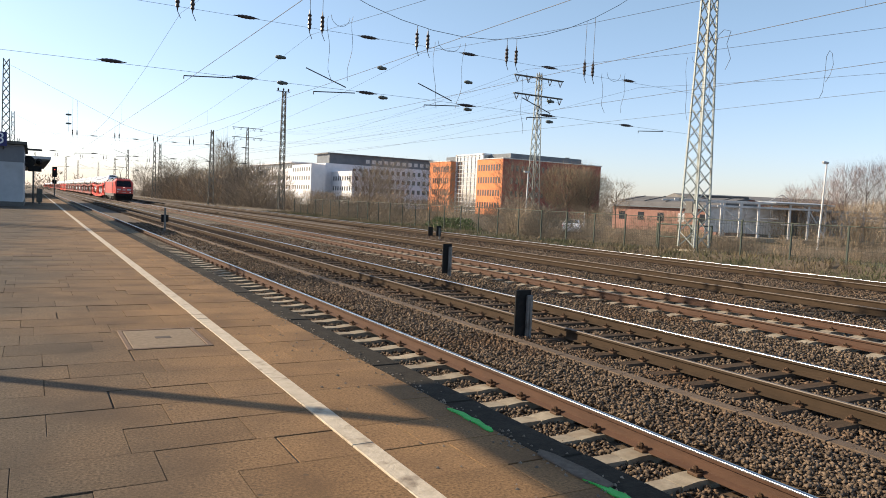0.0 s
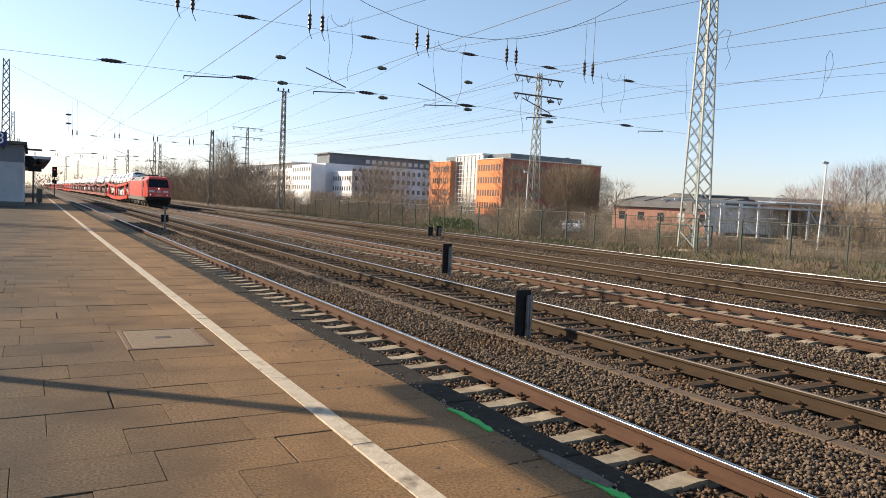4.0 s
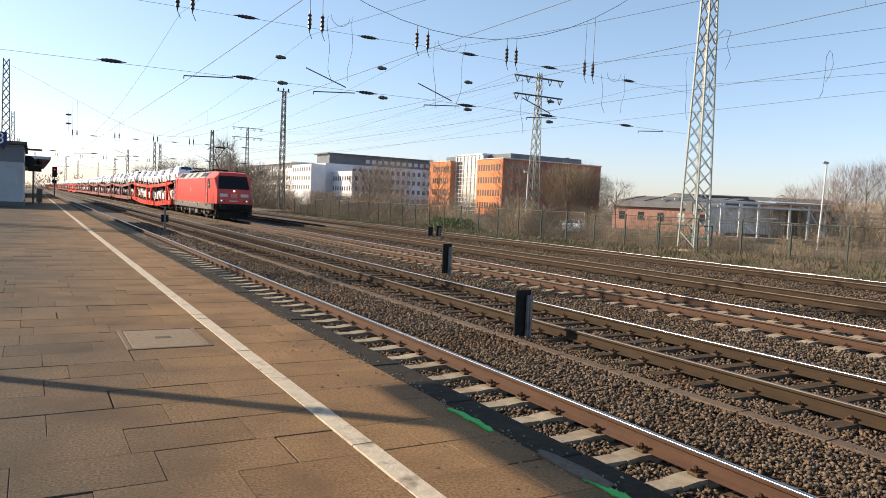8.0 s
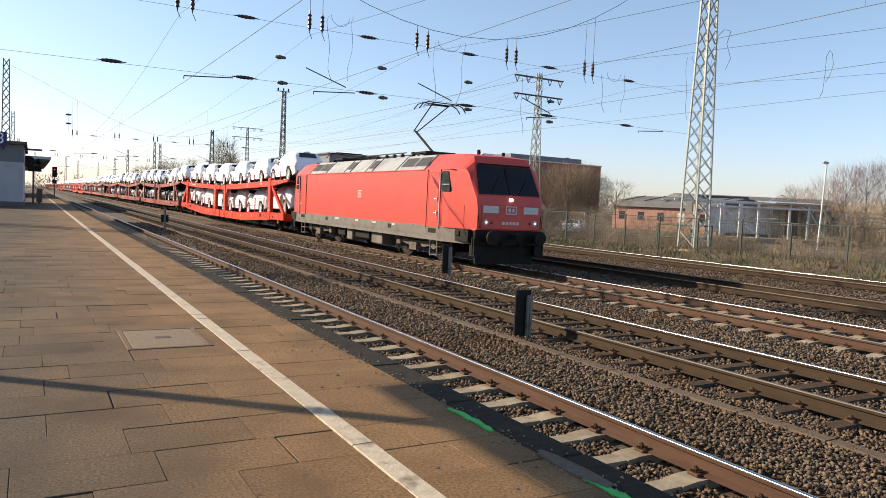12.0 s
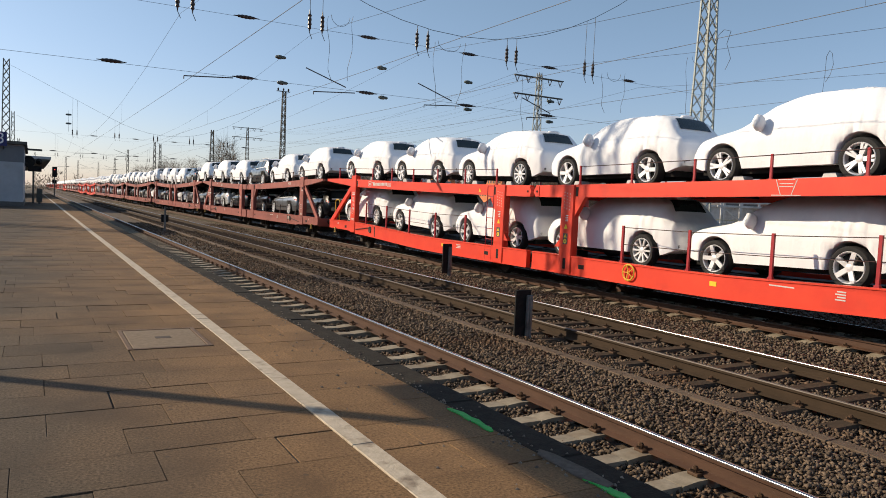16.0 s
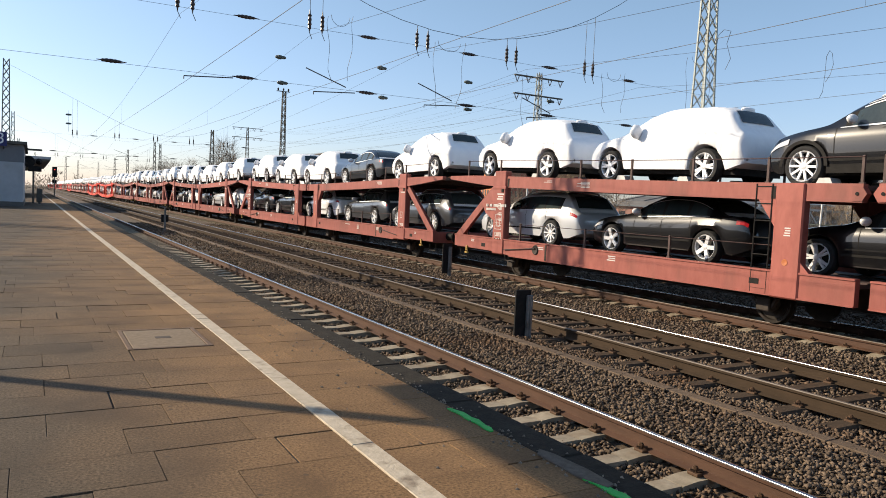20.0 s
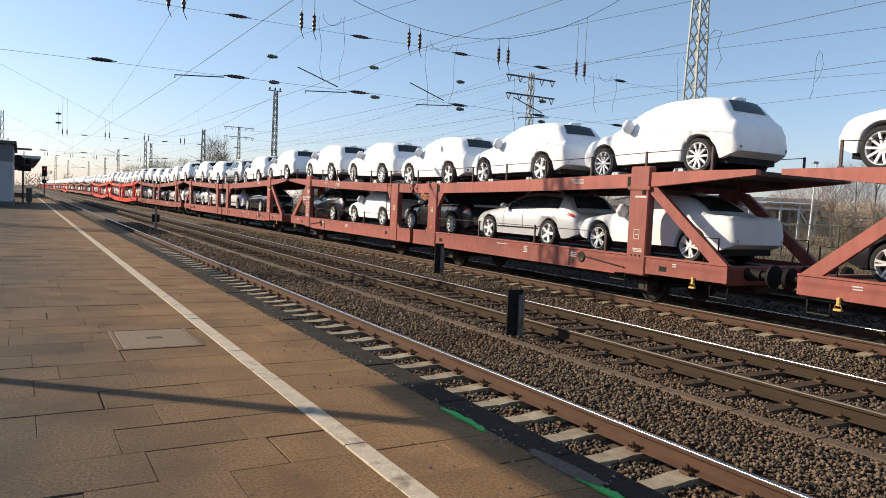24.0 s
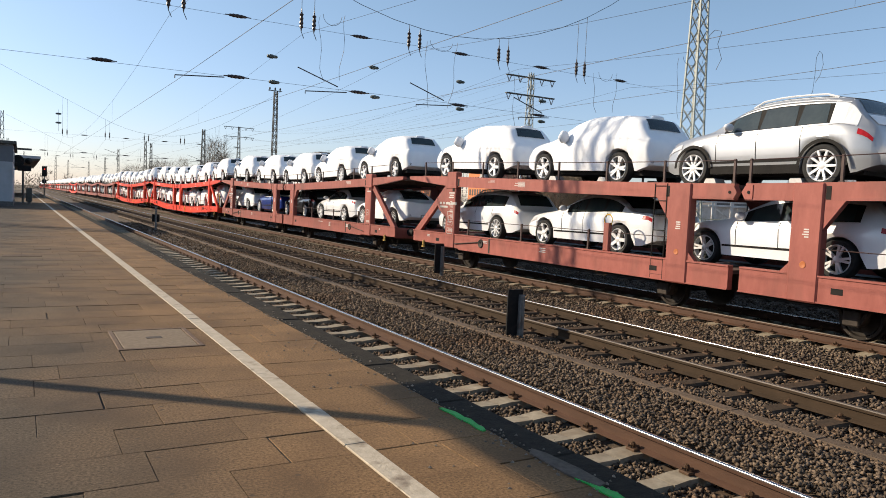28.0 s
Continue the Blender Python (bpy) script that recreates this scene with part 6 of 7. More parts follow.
def build_train():
    loco = make_loco()
    TRAIN.append((loco, 0.58, pose(TX, 0, 0)))
    lw = loco_wheelset().mesh("wheelset", 30)
    for c in (3.9, 17.25 - 3.9):
        for q in (-1.3, 1.3):
            w = part("wheelset", lw, WHEELSTEEL, loco, "worn steel wheelset", at=(0, c + q, 0.6))
            SPIN.append((w, (0, c + q, 0.6), 0.6))
    models, wagons = {}, {}
    off = 18.74
    for k, (red, upper, lower) in enumerate(LOADS):
        L = 29.06 if red else 25.0
        kind = (red, (k > 8) + (k > 12), k == 4)
        if kind not in wagons:
            wg = wagons[kind] = make_last_wagon(red) if k > 12 else make_wagon(red, k > 8, k == 4)
        else:
            wg = copy_thing(wagons[kind], pose(0, 0, 0))
        TRAIN.append((wg, off, pose(TX, 0, 0)))
        if k < 7:
            for c in wg.children:
                if c.name.startswith("wheelset"):
                    SPIN.append((c, tuple(c.location), AX_R))
        ends, mid = (2.74, 2.5) if red else (2.75, 2.53)
        n = 6 if red else 5
        for row, deck in ((upper, 1), (lower, 0)):
            for j, spec in enumerate(row):
                if not spec:
                    continue
                if red:
                    y = ((3.05, 7.8, 12.5, 17.27, 22.05, 26.88), (2.64, 7.77, 12.47, 17.3, 22.08, 26.88))[deck][j]
                else:
                    y = ((2.72, 7.32, 12.25, 17.4, 22.4), (2.69, 7.81, 12.68, 17.62, 22.74))[deck][j]
                    if k == 2 and j == 0:
                        y -= 0.15 if deck else 0.35
                if deck:
                    z = deck_height(y, L, ends, mid) - 0.02
                    slope = math.degrees(math.atan((deck_height(y + 1.4, L, ends, mid) - deck_height(y - 1.4, L, ends, mid)) / 2.8))
                else:
                    z = 0.95 - sill_drop(y, L, red)
                    slope = math.degrees(math.atan((sill_drop(y - 1.4, L, red) - sill_drop(y + 1.4, L, red)) / 2.8))
                rims = "dark" if (k * 7 + j * 3 + deck) % 5 == 0 else "silver"
                far = (k > 8) + (k > 12)
                style = 0 if far else (k * 5 + j * 2 + deck) % 3
                key = (spec, rims if spec[0] == "suv" and not far else "silver", far, style)
                if key not in models:
                    car = models[key] = make_car(*spec, rims=key[1], far=far, style=style)
                else:
                    car = copy_thing(models[key], pose(0, 0, 0))
                jx = 0.03 * math.sin(k * 3.1 + j * 1.7 + deck)
                if deck and k < 8:
                    ax = CARS[spec[0]]["axles"]
                    for q, a in enumerate(ax):
                        cy = y + CARS[spec[0]]["L"] / 2 - a + (0.46 if q else -0.46)
                        for sx in (-1, 1):
                            ch = part("wheel_chock", CHOCK, CHOCKGREY)
                            tagged(ch, "pale grey wheel chock on the deck", "wheel chock", "wheel chocks")
                            TRAIN.append((ch, off, pose(TX + sx * 0.8, cy, deck_height(cy, L, ends, mid) - 0.022, slope, 0, 0)))
                TRAIN.append((car, off, pose(TX + jx, y, z, slope, 0, 0)))
        off += L + (1.53 if k == 0 else 1.4)
# ---- masts, wires and the far side of the tracks ----


def lattice_mast(x, y, z0, h, w0, w1, mat, label, panels=14, single=False, leg=0.11):
    """A square lattice mast of four legs with crossed bracing on each face."""
    m = thing("catenary_mast", label, "catenary mast", "lattice masts along the tracks", pose(x, y, z0))
    def corner(k, t):
        w = (w0 + (w1 - w0) * t) / 2
        sx, sy = ((-1, -1), (1, -1), (1, 1), (-1, 1))[k % 4]
        return Vector((sx * w, sy * w, h * t))
    for k in range(4):
        part("leg", Geo().bar(corner(k, 0), corner(k, 1), leg, leg, (1, 0, 0)), mat, m)
    ts = [i / panels for i in range(panels + 1)]
    for k in range(4):
        g = Geo()
        for i in range(panels):
            a, b = ts[i], ts[i + 1]
            if single:
                part("brace_bar", Geo().bar(corner(k, a), corner(k + 1, b), leg * 0.55, leg * 0.3, (1, 1, 0)), mat, m)
                part("brace_bar", Geo().bar(corner(k + 1, a), corner(k, b), leg * 0.55, leg * 0.3, (1, 1, 0)), mat, m)
                continue
            g.bar(corner(k, a), corner(k + 1, b), leg * 0.58, leg * 0.4, (1, 1, 0))
            g.bar(corner(k + 1, a), corner(k, b), leg * 0.58, leg * 0.4, (1, 1, 0))
        if not single:
            tagged(part("bracing", g, mat, m, "crossed steel bracing"), kind="stuff")
    part("foundation", Geo().cbox(-w0 / 2 - 0.2, w0 / 2 + 0.2, -w0 / 2 - 0.2, w0 / 2 + 0.2, -0.9, -0.15, 0.03), SLEEPER, m, "concrete foundation")
    return m


def insulator(g, a, b, r, n=6):
    a, b = Vector(a), Vector(b)
    g.rod(a, b, r * 0.45, 6)
    for i in range(n):
        c = a + (b - a) * ((i + 0.5) / n)
        d = (b - a).normalized() * r * 0.35
        g.rod(c - d, c + d, r, 8, r * 0.6)


SPAN_L, SPAN_R = -2.6, 28.9


def head_span(y, z_top, detail):
    """A head span: sagging support cable, two cross wires, hangers and insulators over the five tracks."""
    hs = thing("head_span", "wire head span with brown insulators strung across the tracks", "overhead wire", "head spans")
    def sag(x):
        """Height of the slack support cable between the two masts."""
        c = min(max(x, 8.0), 23.0)
        return 8.4 + 0.0385 * (c - 14.2) ** 2 + 0.077 * (c - 14.2) * (x - c)
    pts = [(SPAN_L + (SPAN_R - SPAN_L) * i / 24, y, sag(SPAN_L + (SPAN_R - SPAN_L) * i / 24)) for i in range(25)]
    part("support_cable", Geo().line(pts, 0.011, 5), WIRE, hs)
    zu, zl = (7.72, 7.68), (5.72, 5.76)
    part("upper_cross_wire", Geo().line([(SPAN_L, y, zu[0]), (13, y, 7.8), (SPAN_R, y, zu[1])], 0.0055, 5), WIRE, hs)
    part("lower_cross_wire", Geo().line([(SPAN_L, y, zl[0]), (13, y, 5.83), (SPAN_R, y, zl[1])], 0.0055, 5), WIRE, hs)
    for x in (2.1, 6.15, 10.55, 14.8, 18.75, 23.2):
        for z in (5.8, 7.78):
            if z > 7 and x < 3:
                continue
            g = Geo()
            g.lathe([(-0.42, 0.012), (-0.3, 0.02), (-0.27, 0.045), (-0.2, 0.045), (-0.15, 0.062), (-0.08, 0.052), (-0.02, 0.066), (0.05, 0.052), (0.11, 0.062), (0.18, 0.045), (0.24, 0.045), (0.3, 0.02), (0.42, 0.012)], "x", 10, (x, y, z))
            part("cross_insulator", g, INSUL, hs, "brown rod insulator")
    for i, x in enumerate(TRACKS):
        xs = (4.2, 8.55, 12.73, 16.8, 20.85)[i]
        for q in (-0.23, 0.23):
            g = Geo()
            g.lathe([(7.62, 0.015), (7.72, 0.03), (7.76, 0.065), (7.84, 0.05), (7.9, 0.075), (7.98, 0.05), (8.06, 0.07), (8.14, 0.045), (8.2, 0.075), (8.25, 0.03), (8.4, 0.015)], "z", 10, (xs + q, y, 0))
            part("hanger_insulator", g, INSUL, hs, "brown hanging insulator")
            part("hanger", Geo().rod((xs + q, y, 8.4), (xs + q, y, sag(xs + q)), 0.01, 5).rod((xs + q, y, 7.62), (xs + q + 0.1, y, 7.4), 0.012, 5), WIRE, hs)
        # steady arm
        g = Geo()
        g.rod((x + 0.2, y, 5.62), (x + 1.75, y, 5.74), 0.02, 6)
        g.rod((x + 0.2, y, 5.62), (x + 0.2, y, 5.52), 0.015, 6)
        if i in (1, 2, 3):
            g.rod((x - 0.1, y, 6.4), (x + 1.4, y, 5.9), 0.02, 6)
        part("steady_arm", g, WIRE, hs, "thin steel steady arm")
    if detail:
        for x, z in ((7.34, 6.63), (7.43, 5.78), (11.12, 6.76), (11.21, 5.7), (14.84, 6.7), (14.87, 5.65), (18.9, 6.4), (18.9, 5.55)):
            part("cable_weight", Geo().lathe([(-0.19, 0.012), (-0.17, 0.05), (-0.11, 0.056), (-0.1, 0.072), (0.02, 0.072), (0.03, 0.056), (0.15, 0.05), (0.19, 0.012)], "x", 12, (x, y, z)), INSULGREEN, hs, "grey green bell insulator", smooth=50)
        for x, zt, zb, d in ((9.45, 8.35, 6.0, 0.35), (13.9, 8.1, 5.5, 0.5), (17.9, 7.4, 4.9, 0.3), (22.3, 8.0, 6.2, 0.4), (27.6, 9.4, 6.4, 0.5)):
            for s in (-1, 1):
                p = [(x + s * d * (1 - 0.5 * (k / 8) ** 2) + 0.05 * math.sin(k * 1.3 + x), y - 0.3 * s, zt + (zb - zt) * k / 8 + 0.1 * math.sin(k * 0.9)) for k in range(9)]
                part("jumper_wire", Geo().line(p, 0.008, 5), WIRE, hs)
            p = [(x + d * math.cos(a), y, zt - 0.35 * math.sin(a)) for a in [math.pi * k / 8 for k in range(9)]]
            part("jumper_wire", Geo().line(p, 0.008, 5), WIRE, hs)
    else:
        for z in (8.94, 9.93) if y < 100 else ():
            part("cable_weight", Geo().lathe([(-0.3, 0.02), (-0.26, 0.085), (-0.12, 0.11), (0.1, 0.11), (0.26, 0.08), (0.3, 0.02)], "x", 10, (3.57, y, z)), INSULGREEN, hs, "grey green bell insulator", smooth=50)
        if y < 100:
            part("weight_wire", Geo().rod((3.57, y, 8.0), (3.57, y, 10.4), 0.012, 5), WIRE, hs)
    return hs


def overhead_lines():
    for i, x in enumerate(TRACKS):
        z = (5.41, 5.71, 5.75, 5.77, 6.2)[i]
        ol = thing("overhead_line", "thin dark contact wire hung from a messenger wire", "overhead wire", "overhead lines")
        ys = [-43 + 67.4 * k / 2 for k in range(13)]
        part("contact_wire", Geo().line([(x + (0.2 if k % 4 == 2 else -0.1 if k % 4 == 0 else 0.05), y, z) for k, y in enumerate(ys)], 0.0065, 5), WIRE, ol)
        pts = []
        for k in range(-1, 5):
            for j in range(8):
                t = j / 8
                pts.append((x + 0.05, 24.6 + 67.4 * (k + t), 7.55 - 1.5 * 4 * t * (1 - t)))
        part("messenger_wire", Geo().line(pts, 0.005, 4), WIRE, ol)
        dr = Geo()
        for p in pts[2:40:2]:
            if p[2] < 7.3:
                dr.rod(p, (x + 0.05, p[1], z), 0.0025, 4)
        tagged(part("dropper_set", dr, WIRE, ol), kind="stuff")
        if i == 4:
            loop = ((15.85, 6.2), (15.75, 6.4), (15.71, 7.0), (15.7, 7.6), (15.6, 7.79), (15.5, 7.68), (15.43, 7.3), (15.52, 6.95), (15.68, 6.72))
        elif i == 3:
            loop = ((15.25, 5.78), (15.12, 6.1), (15.1, 6.7), (15.05, 7.25), (14.85, 7.38), (14.6, 7.3), (14.72, 6.95), (14.55, 6.5), (14.72, 6.2))
        else:
            loop = ()
        if loop:
            part("jumper_wire", Geo().line([(x + 0.1, a, b) for a, b in loop], 0.008, 5), WIRE, ol)


def pylon(x, y, h, arms, label):
    p = lattice_mast(x, y, -0.3, h, 1.05 * h / 16, 0.35, MASTDARK if y > 100 else MAST, label, 16, leg=0.07)
    p.name = "power_pylon"
    tagged(p, category="pylon", group="power line pylons")
    for z, w in arms:
        arm = part("crossarm", Geo().bar((-w, -0.16, z), (w, -0.16, z), 0.07, 0.1).bar((-w, 0.16, z), (w, 0.16, z), 0.07, 0.1).bar((-w, -0.16, z), (-w, 0.16, z), 0.07).bar((w, -0.16, z), (w, 0.16, z), 0.07), MASTDARK, p)
        for q in (-0.9, -0.45, 0.45, 0.9):
            g = Geo()
            insulator(g, (q * w - 0.28, 0, z), (q * w, 0, z - 0.65), 0.07, 5)
            insulator(g, (q * w + 0.28, 0, z), (q * w, 0, z - 0.65), 0.07, 5)
            part("insulator_string", g, INSUL, arm, "brown insulator string")


def masts():
    for y, zt in ((25.8, 15.6), (92.8, 15.2)):
        lattice_mast(29.4 if y < 50 else 28.3, y, 0.3 if y < 50 else 0.2, zt, 1.04 if y < 50 else 0.72, 0.4 if y < 50 else 0.38, MAST if y < 50 else MASTDARK, "tall grey-green lattice catenary mast beside the outer track", 20 if y < 50 else 17, y < 50, 0.08)
        lattice_mast(SPAN_L - 0.3 if y < 50 else -2.45, y, 0.7, zt - 0.5, 0.9, 0.55, MASTDARK, "slim weathered lattice mast on the platform", 16, leg=0.08)
    for x, y, h in ((27.4, 131, 13.2), (28.2, 205, 15), (30.6, 212, 15), (27, 255, 15), (30, 330, 15), (29, 400, 15), (-2.9, 150, 15), (-2.7, 200, 13), (1.0, 300, 14), (12, 330, 14), (18, 360, 14)):
        lattice_mast(x, y, -0.3, h, 0.95, 0.4, MASTDARK, "distant weathered lattice catenary mast", 10, leg=0.085)
    top = thing("mast_crossarm", "short dark crossarm with insulators on a mast top", "crossarm", "", pose(28.3, 92.8, 15.42))
    part("beam", Geo().bar((-1.0, 0, 0), (0.75, 0, 0), 0.12, 0.1), MASTDARK, top)
    for x in (-0.8, -0.1, 0.55):
        part("pin_insulator", Geo().lathe([(0.05, 0.04), (0.15, 0.1), (0.3, 0.12), (0.42, 0.05)], "z", 8, (x, 0, 0)), INSUL, top)
    head_span(24.6, 15.6, True)
    head_span(92, 15.2, False)
    head_span(160, 15.2, False)
    overhead_lines()
    pylon(46, 62, 16.3, ((15.75, 3.1), (13.9, 3.1)), "grey steel power line pylon with two crossarms")
    pylon(44, 172, 18.0, ((17.8, 3.5), (15.6, 3.5)), "distant grey power line pylon with two crossarms")
    pl = thing("power_line", "high thin power cables running past pylons", "power cable", "power cables")
    for z in (15.2, 13.3):
        for q in (-2.8, -1.4, 1.4, 2.8):
            pts = [(46 - 2 * t + q, 62 + 110 * t, z + 1.9 * t - 2.6 * 4 * t * (1 - t)) for t in [k / 12 for k in range(13)]]
            part("cable", Geo().line(pts, 0.006, 4), WIRE, pl)
    # equipment plate on the near mast
    tagged(part("mast_plate", Geo().cbox(-0.02, 0.02, -0.22, 0.22, -0.3, 0.3, 0.01), POSTGREY, at=pose(SPAN_R - 0.65, 25.2, 2.3)), "grey metal plate fixed on a lattice mast", "plate")


def marker_posts():
    def post(x, y, z0, plates, pole, label):
        p = thing("marker_post", label, "marker post", "trackside marker posts", pose(x, y, 0))
        part("steel_post", Geo().cbox(-0.05 + pole[2], 0.05 + pole[2], -0.09, -0.03, z0 - 0.25, pole[1], 0.008).box(-0.012 + pole[2], 0.012 + pole[2], -0.11, -0.09, z0, pole[1] - 0.05), CHANNEL, p, "grey steel channel post")
        for a, b, c, d in plates:
            part("plate", Geo().cbox(a, b, -0.02, 0.02, c, d, 0.006), POSTBLACK, p, "matt black plate")
    post(6.98, 9.5, -0.33, [(-0.17, 0.13, -0.26, 0.58)], (0, 0.5, 0.07), "black trackside marker plate on a grey steel post")
    post(10.55, 18.2, -0.2, [(-0.17, 0.12, -0.1, 0.76)], (0, 0.68, 0.05), "black trackside marker plate on a grey steel post")
    post(6.2, 40.9, -0.2, [(-0.19, -0.03, 0.25, 0.66), (0.03, 0.19, 0.25, 0.66)], (0, 1.02, 0), "grey post with two small black plates")
    post(20.6, 37.2, -0.2, [(-0.42, -0.12, 0.02, 0.55), (0.12, 0.45, 0.02, 0.6)], (0, 0.5, 0.3), "pair of black plates beside the outer tracks")


def fence():
    f = thing("mesh_fence", "green-grey steel mesh fence on dry grass beside tracks", "fence")
    y0, n = 4.6, 34
    me = Geo().cbox(-0.035, 0.035, -0.035, 0.035, 0, 2.0, 0.006).mesh("fence_post")
    for i in range(n):
        part("fence_post", me, FENCE, f, at=pose(28.3, y0 + 2.5 * i, -0.2 + 0.03 * math.sin(i * 2.0), 0, 0.5 * math.sin(i * 1.3), 0))
    part("top_rail", Geo().rod((28.3, y0, 1.76), (28.3, y0 + 2.5 * (n - 1), 1.76), 0.02, 6), FENCE, f)
    g = Geo()
    for k in range(5):
        g.rod((28.27, y0, 0.0 + 0.4 * k), (28.27, y0 + 2.5 * (n - 1), 0.0 + 0.4 * k), 0.005, 4)
    for k in range(int(2.5 * (n - 1) / 0.14)):
        yy = y0 + 0.14 * k
        g.bar((28.27, yy, -0.1), (28.27, yy, 1.75), 0.0055)
    tagged(part("wire_mesh", g, FENCE, f, "thin green-grey wire mesh"), kind="stuff")


# ---- buildings ----


def window_rows(parent, axis, face, cols, rows, w, h, out, mat=PANE, frame=None):
    """Window parts on a facade: axis 'x' faces along x, at that coordinate; cols are centres along the other axis, rows sill heights."""
    for c in cols:
        for z in rows:
            if axis == "x":
                g = Geo().box(min(face, face + out * 0.05), max(face, face + out * 0.05), c - w / 2, c + w / 2, z, z + h)
            else:
                g = Geo().box(c - w / 2, c + w / 2, min(face, face + out * 0.05), max(face, face + out * 0.05), z, z + h)
            part("window", g, mat, parent)


def orange_office():
    b = thing("office_building", "orange and red office building with a glazed atrium", "office building", "office buildings")
    part("wall", Geo().box(114.4, 150, 169, 182.4, -0.6, 15.3), ORANGE, b, "bright orange rendered wall")
    part("side_wall", Geo().box(114.45, 150.1, 168.8, 169, -0.6, 15.2), REDWALL, b, "dark red side wall")
    part("wall", Geo().box(114.4, 150, 198, 211.7, -0.6, 15.3), ORANGE, b, "bright orange rendered wall")
    part("atrium", Geo().box(116.5, 148, 182.4, 198, -0.6, 17.0), GLASSWALL, b, "glazed atrium front")
    g = Geo()
    for k in range(14):
        g.box(116.38, 116.5, 182.4, 198, 0.2 + k * 1.25, 0.36 + k * 1.25)
    for k in range(8):
        y = 182.5 + k * 2.2
        g.box(116.36, 116.5, y - 0.06, y + 0.06, -0.6, 17.0)
    tagged(part("glazing_bars", g, GALV, b, "white glazing bars"), kind="stuff")
    part("atrium_frame", Geo().box(116.2, 116.6, 182.2, 182.8, -0.6, 17.3).box(116.2, 116.6, 197.6, 198.2, -0.6, 17.3).box(116.2, 148, 182.2, 198.2, 17.0, 17.4), OFFICEWHITE, b, "white atrium frame")
    part("roof_storey", Geo().box(119, 145, 172, 209, 15.3, 17.2), OFFICEGREY, b, "dark grey roof storey")
    part("parapet", Geo().box(114.2, 150.3, 168.6, 182.4, 15.3, 15.55).box(114.2, 150.3, 198.2, 211.9, 15.3, 15.55), GALV, b)
    part("roof_vent", Geo().box(133, 139, 173, 178, 15.5, 16.6).box(141, 142, 174, 175, 15.5, 17.6), FENCE, b)
    cols = [170.6 + 1.33 * k for k in range(9)]
    window_rows(b, "x", 114.4, cols, (1.2, 4.8, 8.4, 12.0), 0.75, 1.75, -1)
    window_rows(b, "x", 114.4, [c + 29 for c in cols[:8]], (1.2, 4.8, 8.4, 12.0), 0.75, 1.75, -1)
    window_rows(b, "y", 168.8, [117.5 + 1.8 * k for k in range(17)], (4.8, 8.4, 12.0), 0.8, 1.6, -1)


def white_office():
    b = thing("office_building", "long white office building with dark top storey", "office building", "office buildings")
    part("wall", Geo().box(94.5, 146, 256, 272, -0.6, 15.0), OFFICEWHITE, b, "white rendered wall")
    part("top_storey", Geo().box(96.5, 145, 257.5, 271, 15.0, 18.6), OFFICEGREY, b, "dark grey top storey")
    part("roof", Geo().box(95.6, 146, 256.8, 272, 18.6, 19.0), ROOFGREY, b)
    part("wing", Geo().box(97, 103, 236, 256, -0.6, 11.9), OFFICEWHITE, b, "low white wing")
    window_rows(b, "x", 97, [238 + 2.2 * k for k in range(8)], (1.4, 5.0, 8.6), 1.0, 1.5, -1)
    window_rows(b, "y", 256, [106 + 2.3 * k for k in range(16)], (1.4, 5.0, 8.6, 12.0), 1.2, 1.6, -1)
    window_rows(b, "y", 257.5, [112 + 2.6 * k for k in range(11)], (15.9,), 1.5, 1.4, -1, MARK)
    window_rows(b, "y", 236, (98.6, 101.2), (1.4, 5.0, 8.6), 1.0, 1.5, -1)
    b2 = thing("office_building", "low white office range with dark window bands", "office building", "office buildings")
    part("wall", Geo().box(88, 93.5, 253, 275, -0.6, 14.2), OFFICEWHITE, b2)
    part("wall", Geo().box(88, 100, 275.3, 365, -0.6, 13.0), OFFICEWHITE, b2)
    part("roof", Geo().box(87.6, 100.4, 275, 365.4, 15.2, 15.6), OFFICEWHITE, b2)
    part("band_storey", Geo().box(89.5, 99, 276, 364, 13.0, 15.2), OFFICEWHITE, b2)
    window_rows(b2, "x", 89.5, [278 + 3.2 * k for k in range(27)], (13.2,), 2.2, 1.7, -1)
    window_rows(b2, "x", 88, [278 + 3.2 * k for k in range(27)], (5.0, 8.6), 1.6, 1.6, -1)
    window_rows(b2, "x", 88, [255 + 2.6 * k for k in range(8)], (5.0, 8.4, 11.6), 1.2, 1.5, -1)


